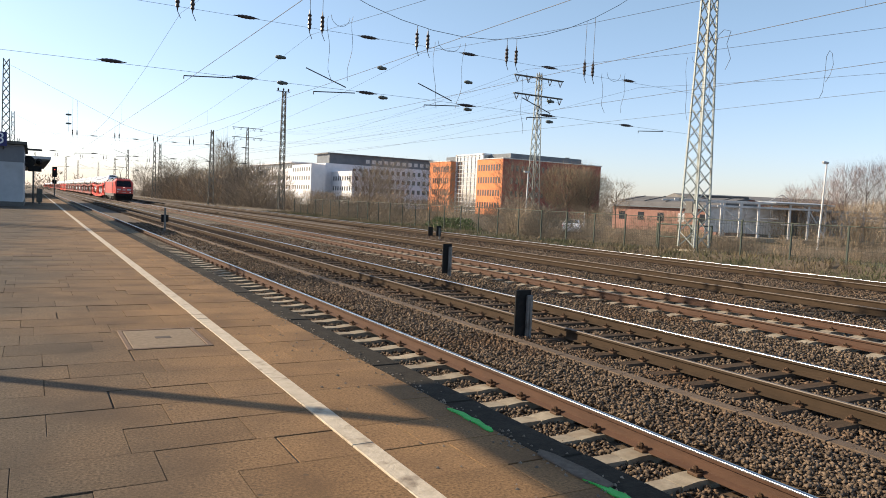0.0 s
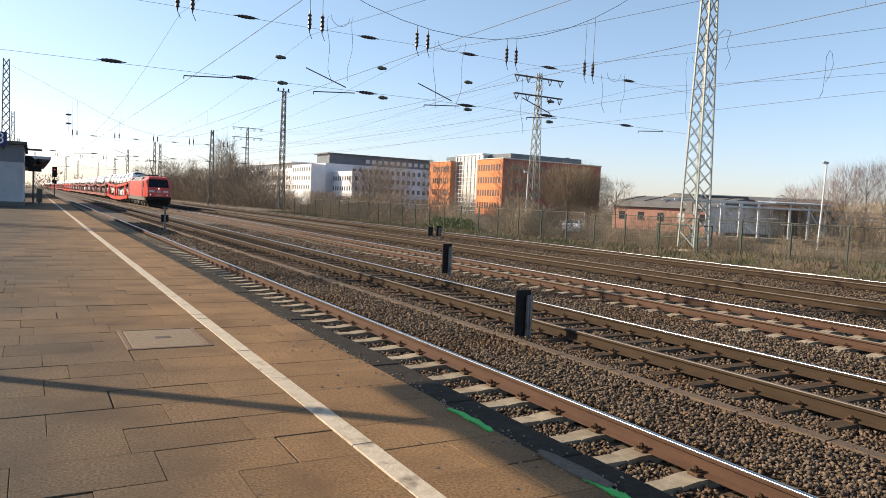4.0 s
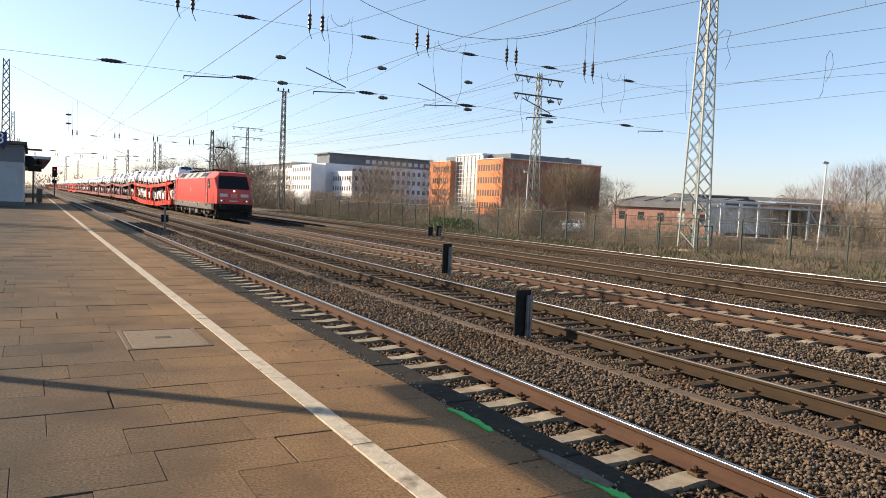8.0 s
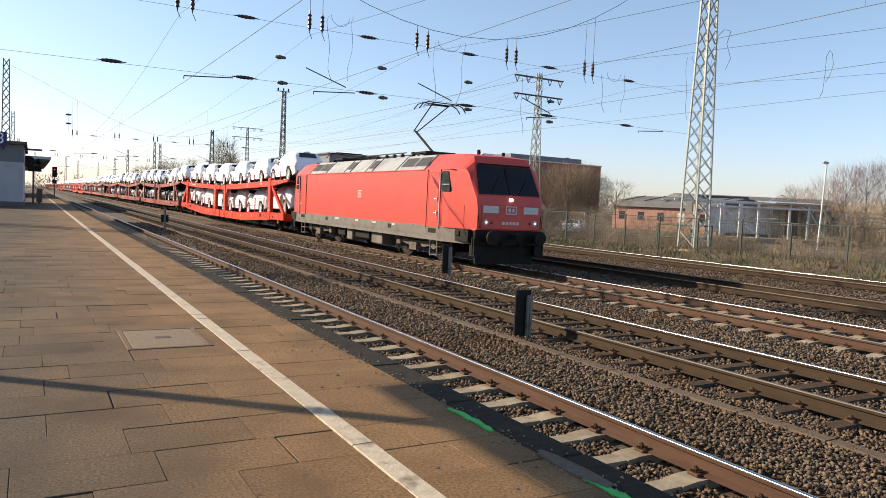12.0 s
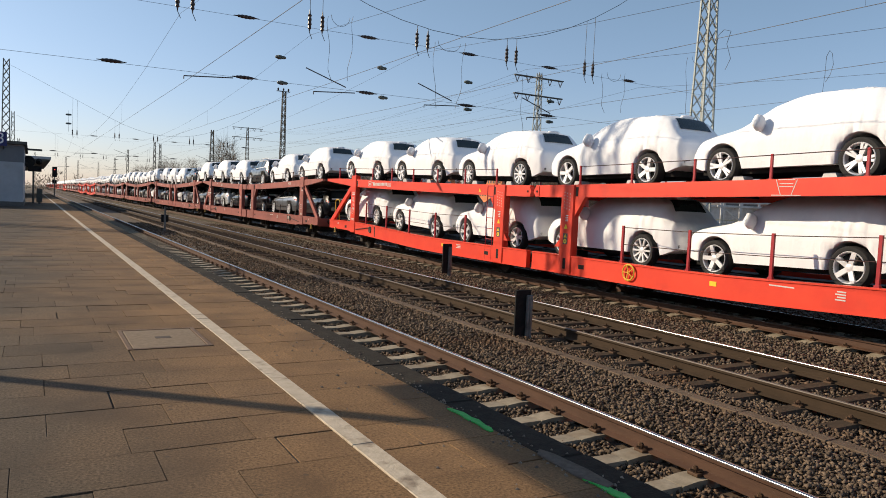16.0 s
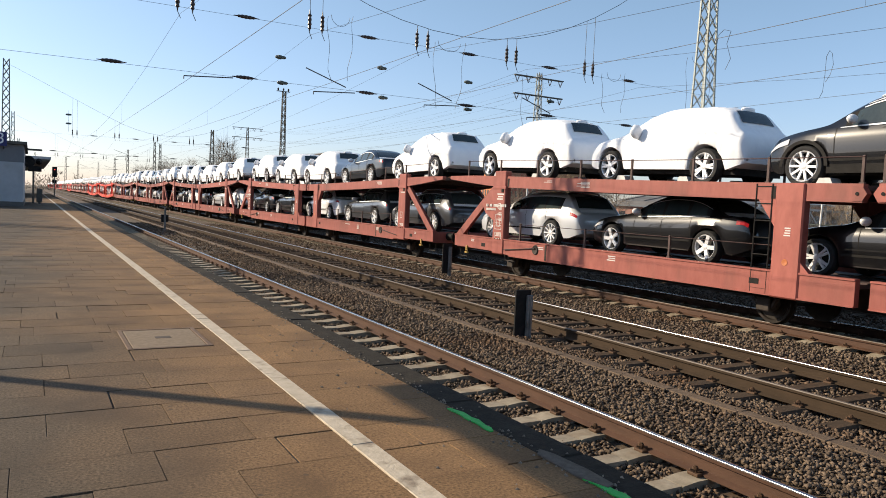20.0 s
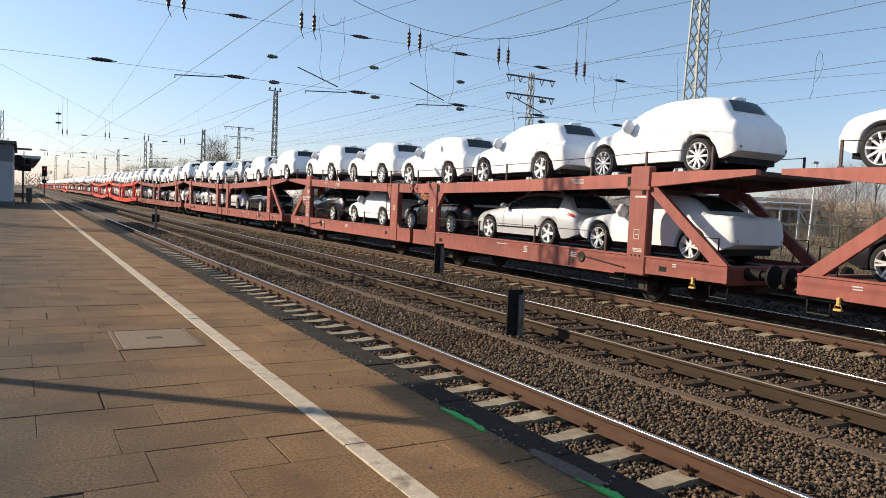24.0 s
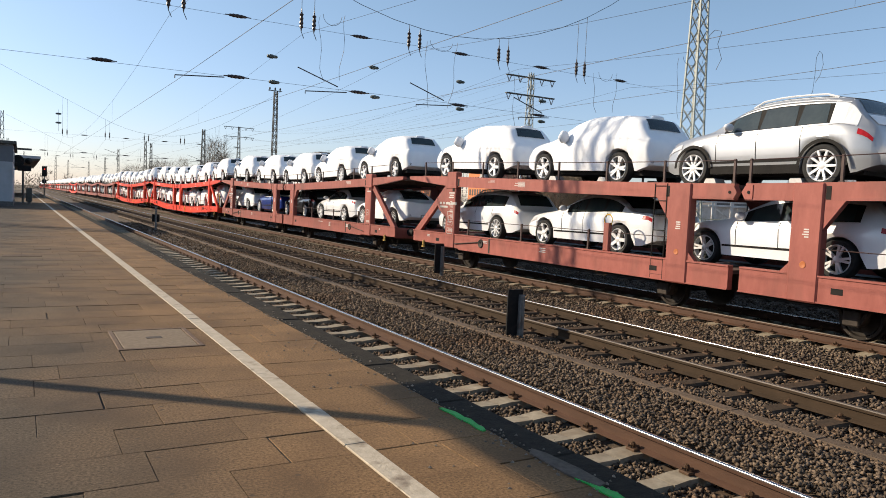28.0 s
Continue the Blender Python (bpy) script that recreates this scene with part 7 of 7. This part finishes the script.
def warehouse():
    m = Matrix.Translation((77.4, 85, 0)) @ pose(0, 0, 0, 0, 0, -78)
    b = thing("warehouse", "long low brick warehouse with a grey roof", "warehouse", "", m)
    part("wall", Geo().box(1.0, 18, 0, 14, -0.6, 2.9), BRICKWALL, b, "red brick wall")
    part("roof", Geo().prism([(-0.4, 2.9), (14.6, 2.9), (7, 4.6), (1.2, 3.7)], "x", 0.7, 18.3), ROOFGREY, b, "grey bitumen roof")
    part("fascia", Geo().box(0.7, 18.3, -0.5, -0.38, 2.82, 3.0), OFFICEGREY, b)
    for k in range(5):
        part("window", Geo().box(2.2 + 3.3 * k, 3.2 + 3.3 * k, -0.05, 0, 0.9, 2.1), PANE if k != 3 else OFFICEWHITE, b)
    for k in range(5):
        part("roof_rib", Geo().bar((2 + 3.6 * k, 1.2, 3.75), (2 + 3.6 * k, 7, 4.65), 0.12), ROOFGREY, b)
    m = Matrix.Translation((96, 86, 0)) @ pose(0, 0, 0, 0, 0, -31)
    b = thing("warehouse", "brick hall with dark felt roof and rooflight", "warehouse", "", m)
    part("wall", Geo().box(0, 26, 0, 14, -0.6, 4.9), BRICKWALL, b)
    part("roof", Geo().prism([(-0.5, 4.9), (14.5, 4.9), (7, 5.7)], "x", -0.4, 26.4), ROOFGREY, b)
    part("rooflight", Geo().prism([(-0.3, 5.0), (3.5, 5.3), (3.5, 5.6), (-0.3, 5.35)], "x", 1, 10), GRILLE, b, "dark slanted canopy on the roof")
    part("gable_frame", Geo().line([(13, -0.2, 4.6), (15.5, -0.2, 6.0), (18, -0.2, 4.6)], 0.08, 5), GALV, b)


def steel_sheds():
    m = Matrix.Translation((57.3, 47.9, -0.3)) @ pose(0, 0, 0, 0, 0, -29.7)
    s = thing("steel_frame_shelter", "white painted steel frame shelter with grey panels", "shelter", "", m)
    for x in (0.6, 2.4, 4.2, 7.2, 9.0, 10.6, 14.3, 16.4, 19.5):
        part("post", Geo().cbox(x - 0.09, x + 0.09, -0.09, 0.09, 0, 3.6 if x < 13 else 3.2, 0.01), GALV, s)
        part("post", Geo().cbox(x - 0.08, x + 0.08, 3.9, 4.06, 0, 3.6 if x < 13 else 3.2, 0.01), GALV, s)
    for z, a, b in ((3.7, -4.0, 11.5), (3.25, 0.2, 11.2), (3.2, 11.5, 20), (2.75, 13.5, 20)):
        part("beam", Geo().cbox(a, b, -0.1, 0.1, z - 0.1, z + 0.08, 0.015), GALV, s)
        part("beam", Geo().cbox(a, b, 3.88, 4.08, z - 0.1, z + 0.08, 0.015), GALV, s)
    part("brace", Geo().bar((0.6, 0, 3.2), (4.4, 0, 0.5), 0.12), GALV, s)
    part("brace", Geo().bar((9.0, 0, 3.2), (10.6, 0, 0.8), 0.1), GALV, s)
    for k in range(11):
        x = 0.7 + 1.34 * k
        part("wall_panel", Geo().box(x, x + 1.3, 4.1, 4.16, 0.6, 3.2 if k < 8 else 2.7), OFFICEGREY if k == 6 else GALV, s)
    part("canopy", Geo().prism([(-0.4, 3.72), (4.3, 3.95), (4.3, 4.02), (-0.4, 3.8)], "x", 5.6, 11.0), KIOSK, s, "pale canopy sheet")
    part("base", Geo().box(-1, 20, -0.3, 4.4, -0.1, 0.3), SLEEPER, s)
    for z, a, b in ((2.2, 4.4, 6.6), (1.7, 7.0, 9.4), (2.1, 10.2, 12.4), (1.5, 12.6, 14.6), (2.4, 15, 18.5), (1.6, 17, 20)):
        part("pipe", Geo().rod((a, 1.2, z), (b, 1.2, z), 0.07, 8), GALV, s)
    g = thing("container_frame", "green steel frame rack beside a lattice mast", "rack", "", pose(31.0, 27.4, -0.1))
    for x, y in ((0, 0), (0, 2.4), (1.6, 0), (1.6, 2.4)):
        part("post", Geo().cbox(x - 0.05, x + 0.05, y - 0.05, y + 0.05, 0, 1.5, 0.01), FENCE, g)
    for z in (0.75, 1.45):
        part("rail", Geo().line([(0, 0, z), (0, 2.4, z), (1.6, 2.4, z), (1.6, 0, z), (0, 0, z)], 0.04, 6), FENCE, g)


def street_lamp(x, y, h, lean, label):
    l = thing("street_lamp", label, "street lamp", "street lamps", pose(x, y, -0.3, 0, lean, 0))
    part("pole", Geo().rod((0, 0, 0), (0, 0, h), 0.085, 10, 0.055), GALV, l, smooth=40)
    part("lamp_head", Geo().cbox(-0.5, 0.12, -0.12, 0.12, h - 0.02, h + 0.13, 0.04), KIOSK, l)
    part("diffuser", Geo().cbox(-0.46, -0.08, -0.09, 0.09, h - 0.05, h - 0.02, 0.01), LAMPGLASS, l)


# ---- bare trees, scrub and grass ----


def twig_cloud(r, n, h, spread, shape, thick):
    """Thin tapering twigs of a leafless crown, each a slim three-sided spike."""
    g = Geo()
    for _ in range(n):
        t = r.random()
        a = r.uniform(0, 2 * math.pi)
        rad, z = shape(t, r)
        p = Vector((math.cos(a) * rad * spread, math.sin(a) * rad * spread, z * h))
        d = Vector((math.cos(a) * r.uniform(0.1, 0.9), math.sin(a) * r.uniform(0.1, 0.9), r.uniform(0.5, 1.2))).normalized()
        d = (d + Vector((r.gauss(0, 0.3), r.gauss(0, 0.3), r.gauss(0, 0.25)))).normalized()
        l = h * r.uniform(0.1, 0.26)
        s = d.cross(Vector((r.random(), r.random(), 0.2))).normalized()
        u = s.cross(d)
        w = thick * r.uniform(0.6, 1.3)
        mid = p + d * l * 0.5 + Vector((r.gauss(0, 0.06), r.gauss(0, 0.06), 0)) * l
        n0 = len(g.v)
        g.v += [tuple(p + s * w), tuple(p + u * w), tuple(p - s * w), tuple(mid + s * w * 0.6), tuple(mid - s * w * 0.6), tuple(p + d * l)]
        g.f += [(n0, n0 + 1, n0 + 3), (n0 + 1, n0 + 2, n0 + 4), (n0 + 1, n0 + 4, n0 + 3), (n0, n0 + 3, n0 + 4), (n0, n0 + 4, n0 + 2), (n0 + 3, n0 + 4, n0 + 5)]
    return g


def bush_shape(t, r):
    z = r.random() ** 1.3 * 0.85
    return (math.sqrt(r.random()) * (1 - 0.55 * z), z)


def tree_shape(t, r):
    z = 0.3 + 0.62 * r.random()
    k = math.sin(math.pi * min(max((z - 0.22) / 0.85, 0), 1)) ** 0.6
    return (math.sqrt(r.random()) * k, z)


def poplar_shape(t, r):
    z = 0.12 + 0.8 * r.random()
    return (math.sqrt(r.random()) * (0.35 + 0.65 * math.sin(math.pi * z)), z)


def limbs(r, h, spread, n, r0, top=0.8):
    g = Geo().rod((0, 0, -0.4), (0.02 * h, 0, h * 0.35), r0, 8, r0 * 0.75).rod((0.02 * h, 0, h * 0.35), (0, 0.01 * h, h * top), r0 * 0.75, 7, r0 * 0.2)
    for k in range(n):
        a, z = k * 2.4 + r.uniform(-0.4, 0.4), h * r.uniform(0.22, 0.65)
        e = Vector((math.cos(a) * spread * r.uniform(0.5, 0.9), math.sin(a) * spread * r.uniform(0.5, 0.9), z + h * r.uniform(0.12, 0.3)))
        b = Vector((0.015 * h, 0, z))
        m = b + (e - b) * 0.5 + Vector((0, 0, 0.04 * h))
        g.rod(b, m, r0 * 0.35, 6, r0 * 0.22)
        g.rod(m, e, r0 * 0.22, 5, r0 * 0.06)
        for q in range(3):
            f = m + (e - m) * r.random()
            g.rod(f, f + Vector((r.gauss(0, 0.14), r.gauss(0, 0.14), r.uniform(0.08, 0.2))) * h * 0.8, r0 * 0.12, 4, r0 * 0.03)
    return g


def bare_tree(x, y, h, spread, n, thick, seed, label, name="bare_tree", twig=None, bark=None, shape=tree_shape):
    r = random.Random(seed)
    t = thing(name, label, "tree", "leafless trees", pose(x, y, -0.3, 0, 0, r.uniform(0, 360)))
    part("trunk", limbs(r, h, spread, 13, h * 0.009 + 0.025), bark or BARK, t, smooth=50)
    tagged(part("crown", twig_cloud(r, n, h, spread, shape, thick), twig or TWIG, t), "fine bare twigs")
    return t


def vegetation():
    bare_tree(50, 61, 7.0, 3.2, 5600, 0.0115, 3, "dense leafless willow tree with fine brown twigs", twig=TWIG2)
    bare_tree(52.4, 60.5, 6.2, 2.4, 3000, 0.0115, 13, "dense leafless willow tree with fine brown twigs", twig=TWIG2)
    bare_tree(45, 63, 7.4, 2.9, 2200, 0.009, 4, "leafless young tree with spreading brown twigs")
    bare_tree(58, 104, 9.0, 3.4, 700, 0.022, 5, "leafless tree with spreading dark branches")
    bare_tree(47, 99, 8.4, 3.6, 1500, 0.02, 7, "leafless tree with spreading dark branches")
    bare_tree(41, 93, 6.8, 3.0, 1300, 0.02, 17, "leafless tree with spreading dark branches")
    bare_tree(68, 73, 6.5, 2.2, 600, 0.018, 8, "leafless tree with spreading dark branches")
    for k, (x, y, h) in enumerate(((79, 50.5, 7.2), (80, 49, 8.6), (82, 47.8, 9.0), (83.5, 46.5, 9.4), (77, 53, 6.2), (87, 44, 7.4), (90, 41, 6.6))):
        bare_tree(x, y, h, 1.8, 1250, 0.0075, 30 + k, "leafless birch with pale trunk and reddish twigs", "birch_tree", BIRCH, BIRCHBARK)
    for k, (x, y, h) in enumerate(((50.5, 232, 18), (52.5, 236, 20), (54, 231, 19), (56, 238, 16), (43, 234, 13))):
        bare_tree(x, y, h, 1.7, 420, 0.035, 50 + k, "tall slim leafless poplar", "poplar_tree", TWIG, BARK, poplar_shape)
    # scrub along the far side
    r = random.Random(11)
    kinds = [twig_cloud(random.Random(70 + k), 1100, 1.0, 0.75, bush_shape, 0.0036).mesh("bush") for k in range(6)]
    thin = [twig_cloud(random.Random(80 + k), 650, 1.0, 0.75, bush_shape, 0.005).mesh("bush") for k in range(4)]
    for k in range(150):
        y = 40 + 230 * (k / 150) ** 1.15 + r.uniform(-2, 2)
        x = 31.5 + abs(r.gauss(0, 5.5)) + max(0, (y - 150) * 0.02)
        h = r.uniform(4.0, 8.6) * (1.0 if r.random() < 0.7 else 0.6) if x / y < 0.29 else r.uniform(1.6, 3.6)
        b = part("scrub_bush", thin[k % 4] if y > 105 else kinds[k % 6], TWIG if k % 4 else TWIG2)
        b.matrix_basis = Matrix.LocRotScale((x, y, -0.35), Euler((0, 0, r.uniform(0, 6.28))), (h * 1.1, h * 1.1, h))
        tagged(b, "leafless brown scrub bush on the rough verge", "bush", "scrub along the tracks")
    for k in range(52):
        x, y = r.uniform(29.2, 37), r.uniform(9, 44)
        h = r.uniform(0.5, 1.25)
        b = part("scrub_bush", kinds[k % 6], (TWIG, TWIG2, BRAMBLE)[k % 3])
        b.matrix_basis = Matrix.LocRotScale((x, y, -0.15), Euler((0, 0, r.uniform(0, 6.28))), (h * 1.3, h * 1.3, h))
        tagged(b, "low leafless scrub behind the mesh fence", "bush", "scrub along the tracks")
    q = random.Random(91)
    for k in range(44):
        x, y = q.uniform(29.6, 36.5), q.uniform(9, 36)
        h = q.uniform(0.7, 1.5)
        b = part("scrub_bush", kinds[k % 6], (BRAMBLE, TWIG2, TWIG)[k % 3])
        b.matrix_basis = Matrix.LocRotScale((x, y, -0.15), Euler((0, 0, q.uniform(0, 6.28))), (h * 1.2, h * 1.2, h))
        tagged(b, "low leafless scrub behind the mesh fence", "bush", "scrub along the tracks")
    for k in range(9):
        a = radians(55.4 + 0.8 * k + q.uniform(-0.2, 0.2))
        d, h = q.uniform(78, 88), q.uniform(3.6, 4.9)
        b = part("golden_shrub", kinds[k % 6], GOLDTWIG)
        b.matrix_basis = Matrix.LocRotScale((math.sin(a) * d, math.cos(a) * d, -0.4), Euler((0, 0, q.uniform(0, 6.28))), (h * 0.75, h * 0.75, h))
        tagged(b, "tall leafless shrub with golden yellow twigs", "bush", "golden shrubs")
    for k in range(40):
        x, y = r.uniform(60, 130), r.uniform(62, 165)
        h = r.uniform(2.0, 3.6)
        b = part("scrub_bush", thin[k % 4], TWIG2 if k % 2 else TWIG)
        b.matrix_basis = Matrix.LocRotScale((x, y, -0.6), Euler((0, 0, r.uniform(0, 6.28))), (h * 1.4, h * 1.4, h))
        tagged(b, "leafless scrub bush on waste ground", "bush", "scrub on the waste ground")
    for k in range(16):
        x, y = 92 + 4 * k + r.uniform(-2, 2), 62 - 1.6 * k + r.uniform(-4, 4)
        h = r.uniform(3.4, 5.2)
        b = part("scrub_bush", kinds[k % 6], TWIG2)
        b.matrix_basis = Matrix.LocRotScale((x, y, -0.6), Euler((0, 0, r.uniform(0, 6.28))), (h * 0.8, h * 0.8, h))
        tagged(b, "tall yellowish leafless shrub beyond the shelter", "bush", "tall shrubs")
    for k, (x, y, h) in enumerate(((30, 196, 9), (33, 205, 10.5), (27, 214, 9), (36, 190, 8.5), (40, 182, 9.5), (43, 176, 10), (39, 168, 8.5), (46, 188, 11), (34, 176, 8), (37, 158, 8), (40, 150, 8.6))):
        bare_tree(x, y, h, 3.2, 620, 0.026, 120 + k, "leafless grey-brown tree in the lineside thicket")
    # far woods all round the horizon
    g = Geo()
    for k in range(520):
        a = -0.25 + 1.9 * k / 520 + r.uniform(-0.01, 0.01)
        d = r.uniform(420, 620)
        x, y, h, w = math.sin(a) * d, math.cos(a) * d, r.uniform(5, 13), r.uniform(4, 9)
        c = twig_cloud(r, 26, h, w * 0.6, bush_shape, 0.25)
        g.add([(p[0] + x, p[1] + y, p[2] - 0.6) for p in c.v], c.f)
    tagged(part("far_woods", g, TWIG), "far leafless woods on the horizon", "woods", kind="stuff")
    # grass and weeds on the verge
    rng = np.random.default_rng(5)
    n = 30000
    gx, gy = 25.6 + np.abs(rng.normal(0, 2.2, n)), rng.uniform(6, 95, n)
    v, f = [], []
    for i in range(n):
        x, y = float(gx[i]), float(gy[i])
        z = -0.26 + bank(x, y)
        h, a = float(rng.uniform(0.06, 0.3)), float(rng.uniform(0, 3.14))
        w = 0.022
        lx, ly = float(rng.normal(0, 0.12)), float(rng.normal(0, 0.12))
        v += [(x - math.cos(a) * w, y - math.sin(a) * w, z), (x + math.cos(a) * w, y + math.sin(a) * w, z), (x + lx, y + ly, z + h)]
        f.append((3 * i, 3 * i + 1, 3 * i + 2))
    me = bpy.data.meshes.new("dry_grass")
    me.from_pydata(v, [], f)
    tagged(part("dry_grass", me, DRYGRASS), "dry yellow grass and weeds on the verge", "grass", kind="stuff")
    g = twig_cloud(random.Random(91), 1500, 1.0, 2.4, bush_shape, 0.03)
    b = part("evergreen_bush", Geo().add(g.v, g.f), LEAF)
    b.matrix_basis = Matrix.LocRotScale((30.5, 52, -0.3), Euler((0, 0, 0)), (1.0, 1.6, 1.2))
    tagged(b, "low evergreen ivy thicket beside the tracks", "bush")


# ---- things on the platform ----


def kiosk():
    k = thing("platform_shelter", "pale grey flat-roofed platform building with dark cornice", "platform building")
    part("wall", Geo().cbox(-7, -0.36, 43.8, 56, TOP - 0.02, 3.95, 0.03), KIOSK, k, "pale grey wall")
    part("upper_band", Geo().box(-7.02, -0.345, 43.785, 56.02, 3.05, 3.9), surface("grey band", (0.13, 0.14, 0.155), (0.17, 0.18, 0.195), 2, 0.6), k, "darker grey upper band")
    part("roof", Geo().cbox(-7.2, -0.2, 43.55, 56.2, 3.95, 4.12, 0.02), MASTDARK, k, "dark flat roof")
    part("plinth", Geo().box(-7.03, -0.33, 43.77, 56.03, TOP - 0.01, 1.0), POSTGREY, k)
    part("roof_spout", Geo().box(-0.2, 0.5, 45.0, 45.2, 3.75, 3.85), MASTDARK, k)
    sg = thing("track_sign", "dark blue track number sign with white numeral", "sign", "", pose(-1.55, 43.35, 4.18))
    part("board", Geo().cbox(-0.46, 0.46, -0.04, 0.04, -0.36, 0.36, 0.01), SIGNBLUE, sg)
    part("bracket", Geo().rod((-0.3, 0.0, -0.36), (-0.3, 0.25, -0.5), 0.03, 6).rod((0.3, 0, -0.36), (0.3, 0.25, -0.5), 0.03, 6), MASTDARK, sg)
    cu = bpy.data.curves.new("numeral", "FONT")
    cu.body, cu.size, cu.align_x, cu.align_y, cu.extrude = "3", 0.78, "CENTER", "CENTER", 0.004
    cu.materials.append(SIGNWHITE)
    ob = new("numeral", cu)
    ob.parent = sg
    ob.matrix_basis = pose(0.18, -0.046, 0, 90, 0, 0)


def far_platform():
    c = thing("platform_canopy", "dark platform canopy with pale edge on steel posts", "canopy")
    part("roof", Geo().prism([(-7, 4.55), (1.55, 4.55), (1.55, 4.25), (-0.6, 3.85), (-7, 3.85)], "y", 78, 118), MASTDARK, c, "dark canopy underside")
    part("fascia", Geo().box(-7, 1.6, 77.8, 78, 4.35, 4.6), KIOSK, c, "pale canopy edge")
    for y in (82, 92, 102, 112):
        part("post", Geo().rod((-2.2, y, TOP), (-2.2, y, 4.0), 0.11, 8), MASTDARK, c)
    s = thing("platform_clock", "dark round platform clock and loudspeakers on a post", "platform clock", "", pose(0.12, 53, TOP))
    part("post", Geo().rod((0, 0, 0), (0, 0, 2.4), 0.06, 8), MASTDARK, s)
    part("clock_case", Geo().lathe([(-0.12, 0.01), (-0.12, 0.36), (0.12, 0.36), (0.12, 0.01)], "y", 18, (-0.28, 0, 2.62)), POSTBLACK, s)
    part("loudspeaker", Geo().lathe([(-0.15, 0.06), (0.1, 0.2), (0.12, 0.01)], "y", 12, (0.3, 0, 2.65)), POSTBLACK, s)
    part("sign_box", Geo().cbox(-0.3, 0.45, -0.1, 0.1, 2.0, 2.35, 0.02), POSTBLACK, s)
    b = thing("litter_bin", "slim dark litter bin on the platform", "litter bin", "", pose(0.45, 51, TOP))
    part("body", Geo().cbox(-0.16, 0.16, -0.16, 0.16, 0.12, 0.95, 0.03), MASTDARK, b)
    part("foot", Geo().cbox(-0.08, 0.08, -0.08, 0.08, 0, 0.12, 0.01), POSTGREY, b)
    g = thing("light_signal", "black trackside light signal showing red", "signal", "", pose(2.75, 112, -0.2))
    part("post", Geo().rod((0, 0, 0), (0, 0, 3.4), 0.07, 8), POSTGREY, g)
    part("signal_head", Geo().cbox(-0.3, 0.3, -0.12, 0.12, 3.3, 4.7, 0.04), POSTBLACK, g)
    part("lens", Geo().lathe([(-0.14, 0.001), (-0.13, 0.06), (-0.1, 0.08)], "y", 12, (0, 0, 4.3)), glow("red signal lens", (1.0, 0.05, 0.03), 1.0), g, "lit red lens")
    part("small_plate", Geo().cbox(-0.28, 0.28, -0.05, 0.05, 2.4, 2.9, 0.01), POSTBLACK, g)
    # shelter roof and its post beside the camera: they throw the shadows on the slabs
    c = thing("platform_shelter_roof", "narrow flat shelter roof on slim steel posts", "shelter roof")
    part("roof", Geo().cbox(-4.35, -3.55, -9, 9.35, 4.72, 4.84, 0.02), MASTDARK, c)
    for y in (8.45, -2.0):
        part("post", Geo().rod((-4.25, y, TOP), (-4.25, y, 4.73), 0.065, 10), MASTDARK, c)


# Added wall, never in view: it darkens low reflections in the car sides.
tagged(part("wall_west", Geo().box(-15.2, -14.8, -25, 170, -0.6, 5.2), surface("old grey brick", (0.1, 0.075, 0.06), (0.17, 0.13, 0.105), 3, 0.9, bump=0.3, dirt=(0.08, 0.07, 0.06), dirt_scale=0.5)), "unseen plain brick wall, added to darken reflections on the train", "wall", kind="structure")
masts()
marker_posts()
fence()
orange_office()
white_office()
warehouse()
steel_sheds()
street_lamp(52.0, 33.75, 6.6, 3.0, "grey street lamp leaning slightly behind the fence")
street_lamp(41.5, 57, 5.6, 0.8, "pale street lamp beside bare trees")
street_lamp(76, 140, 7.5, 0, "pale street lamp before a white office")
street_lamp(60, 70, 3.0, 0, "short pale lamp post on waste ground")
def parked_car():
    car = make_car("sedan", "white", False, False)
    for c in list(car.children):
        if "film" in c.name:
            bpy.data.objects.remove(c)
    car.name = "parked_car"
    car.matrix_basis = pose(45.2, 54.4, -0.42, 0, 0, -43)
    tagged(car, "white saloon car parked on waste ground behind the fence", "car", "parked cars")


parked_car()
kiosk()
far_platform()
vegetation()
build_train()


def motions():
    """The train rolls past at 8.7 to 10 m/s; its wheels turn with it."""
    for ob, off, m in TRAIN:
        walk(ob, [(t, Matrix.Translation((0, f + off, 0)) @ m) for t, f in TRAVEL])
    times = [i / 15 for i in range(0, 421)]
    ts, fs = [t for t, f in TRAVEL], [f for t, f in TRAVEL]
    for ob, at, r in SPIN:
        walk(ob, [(t, Matrix.Translation(at) @ pose(0, 0, 0, math.degrees((float(np.interp(t, ts, fs)) - 123.9) / r))) for t in times])


motions()
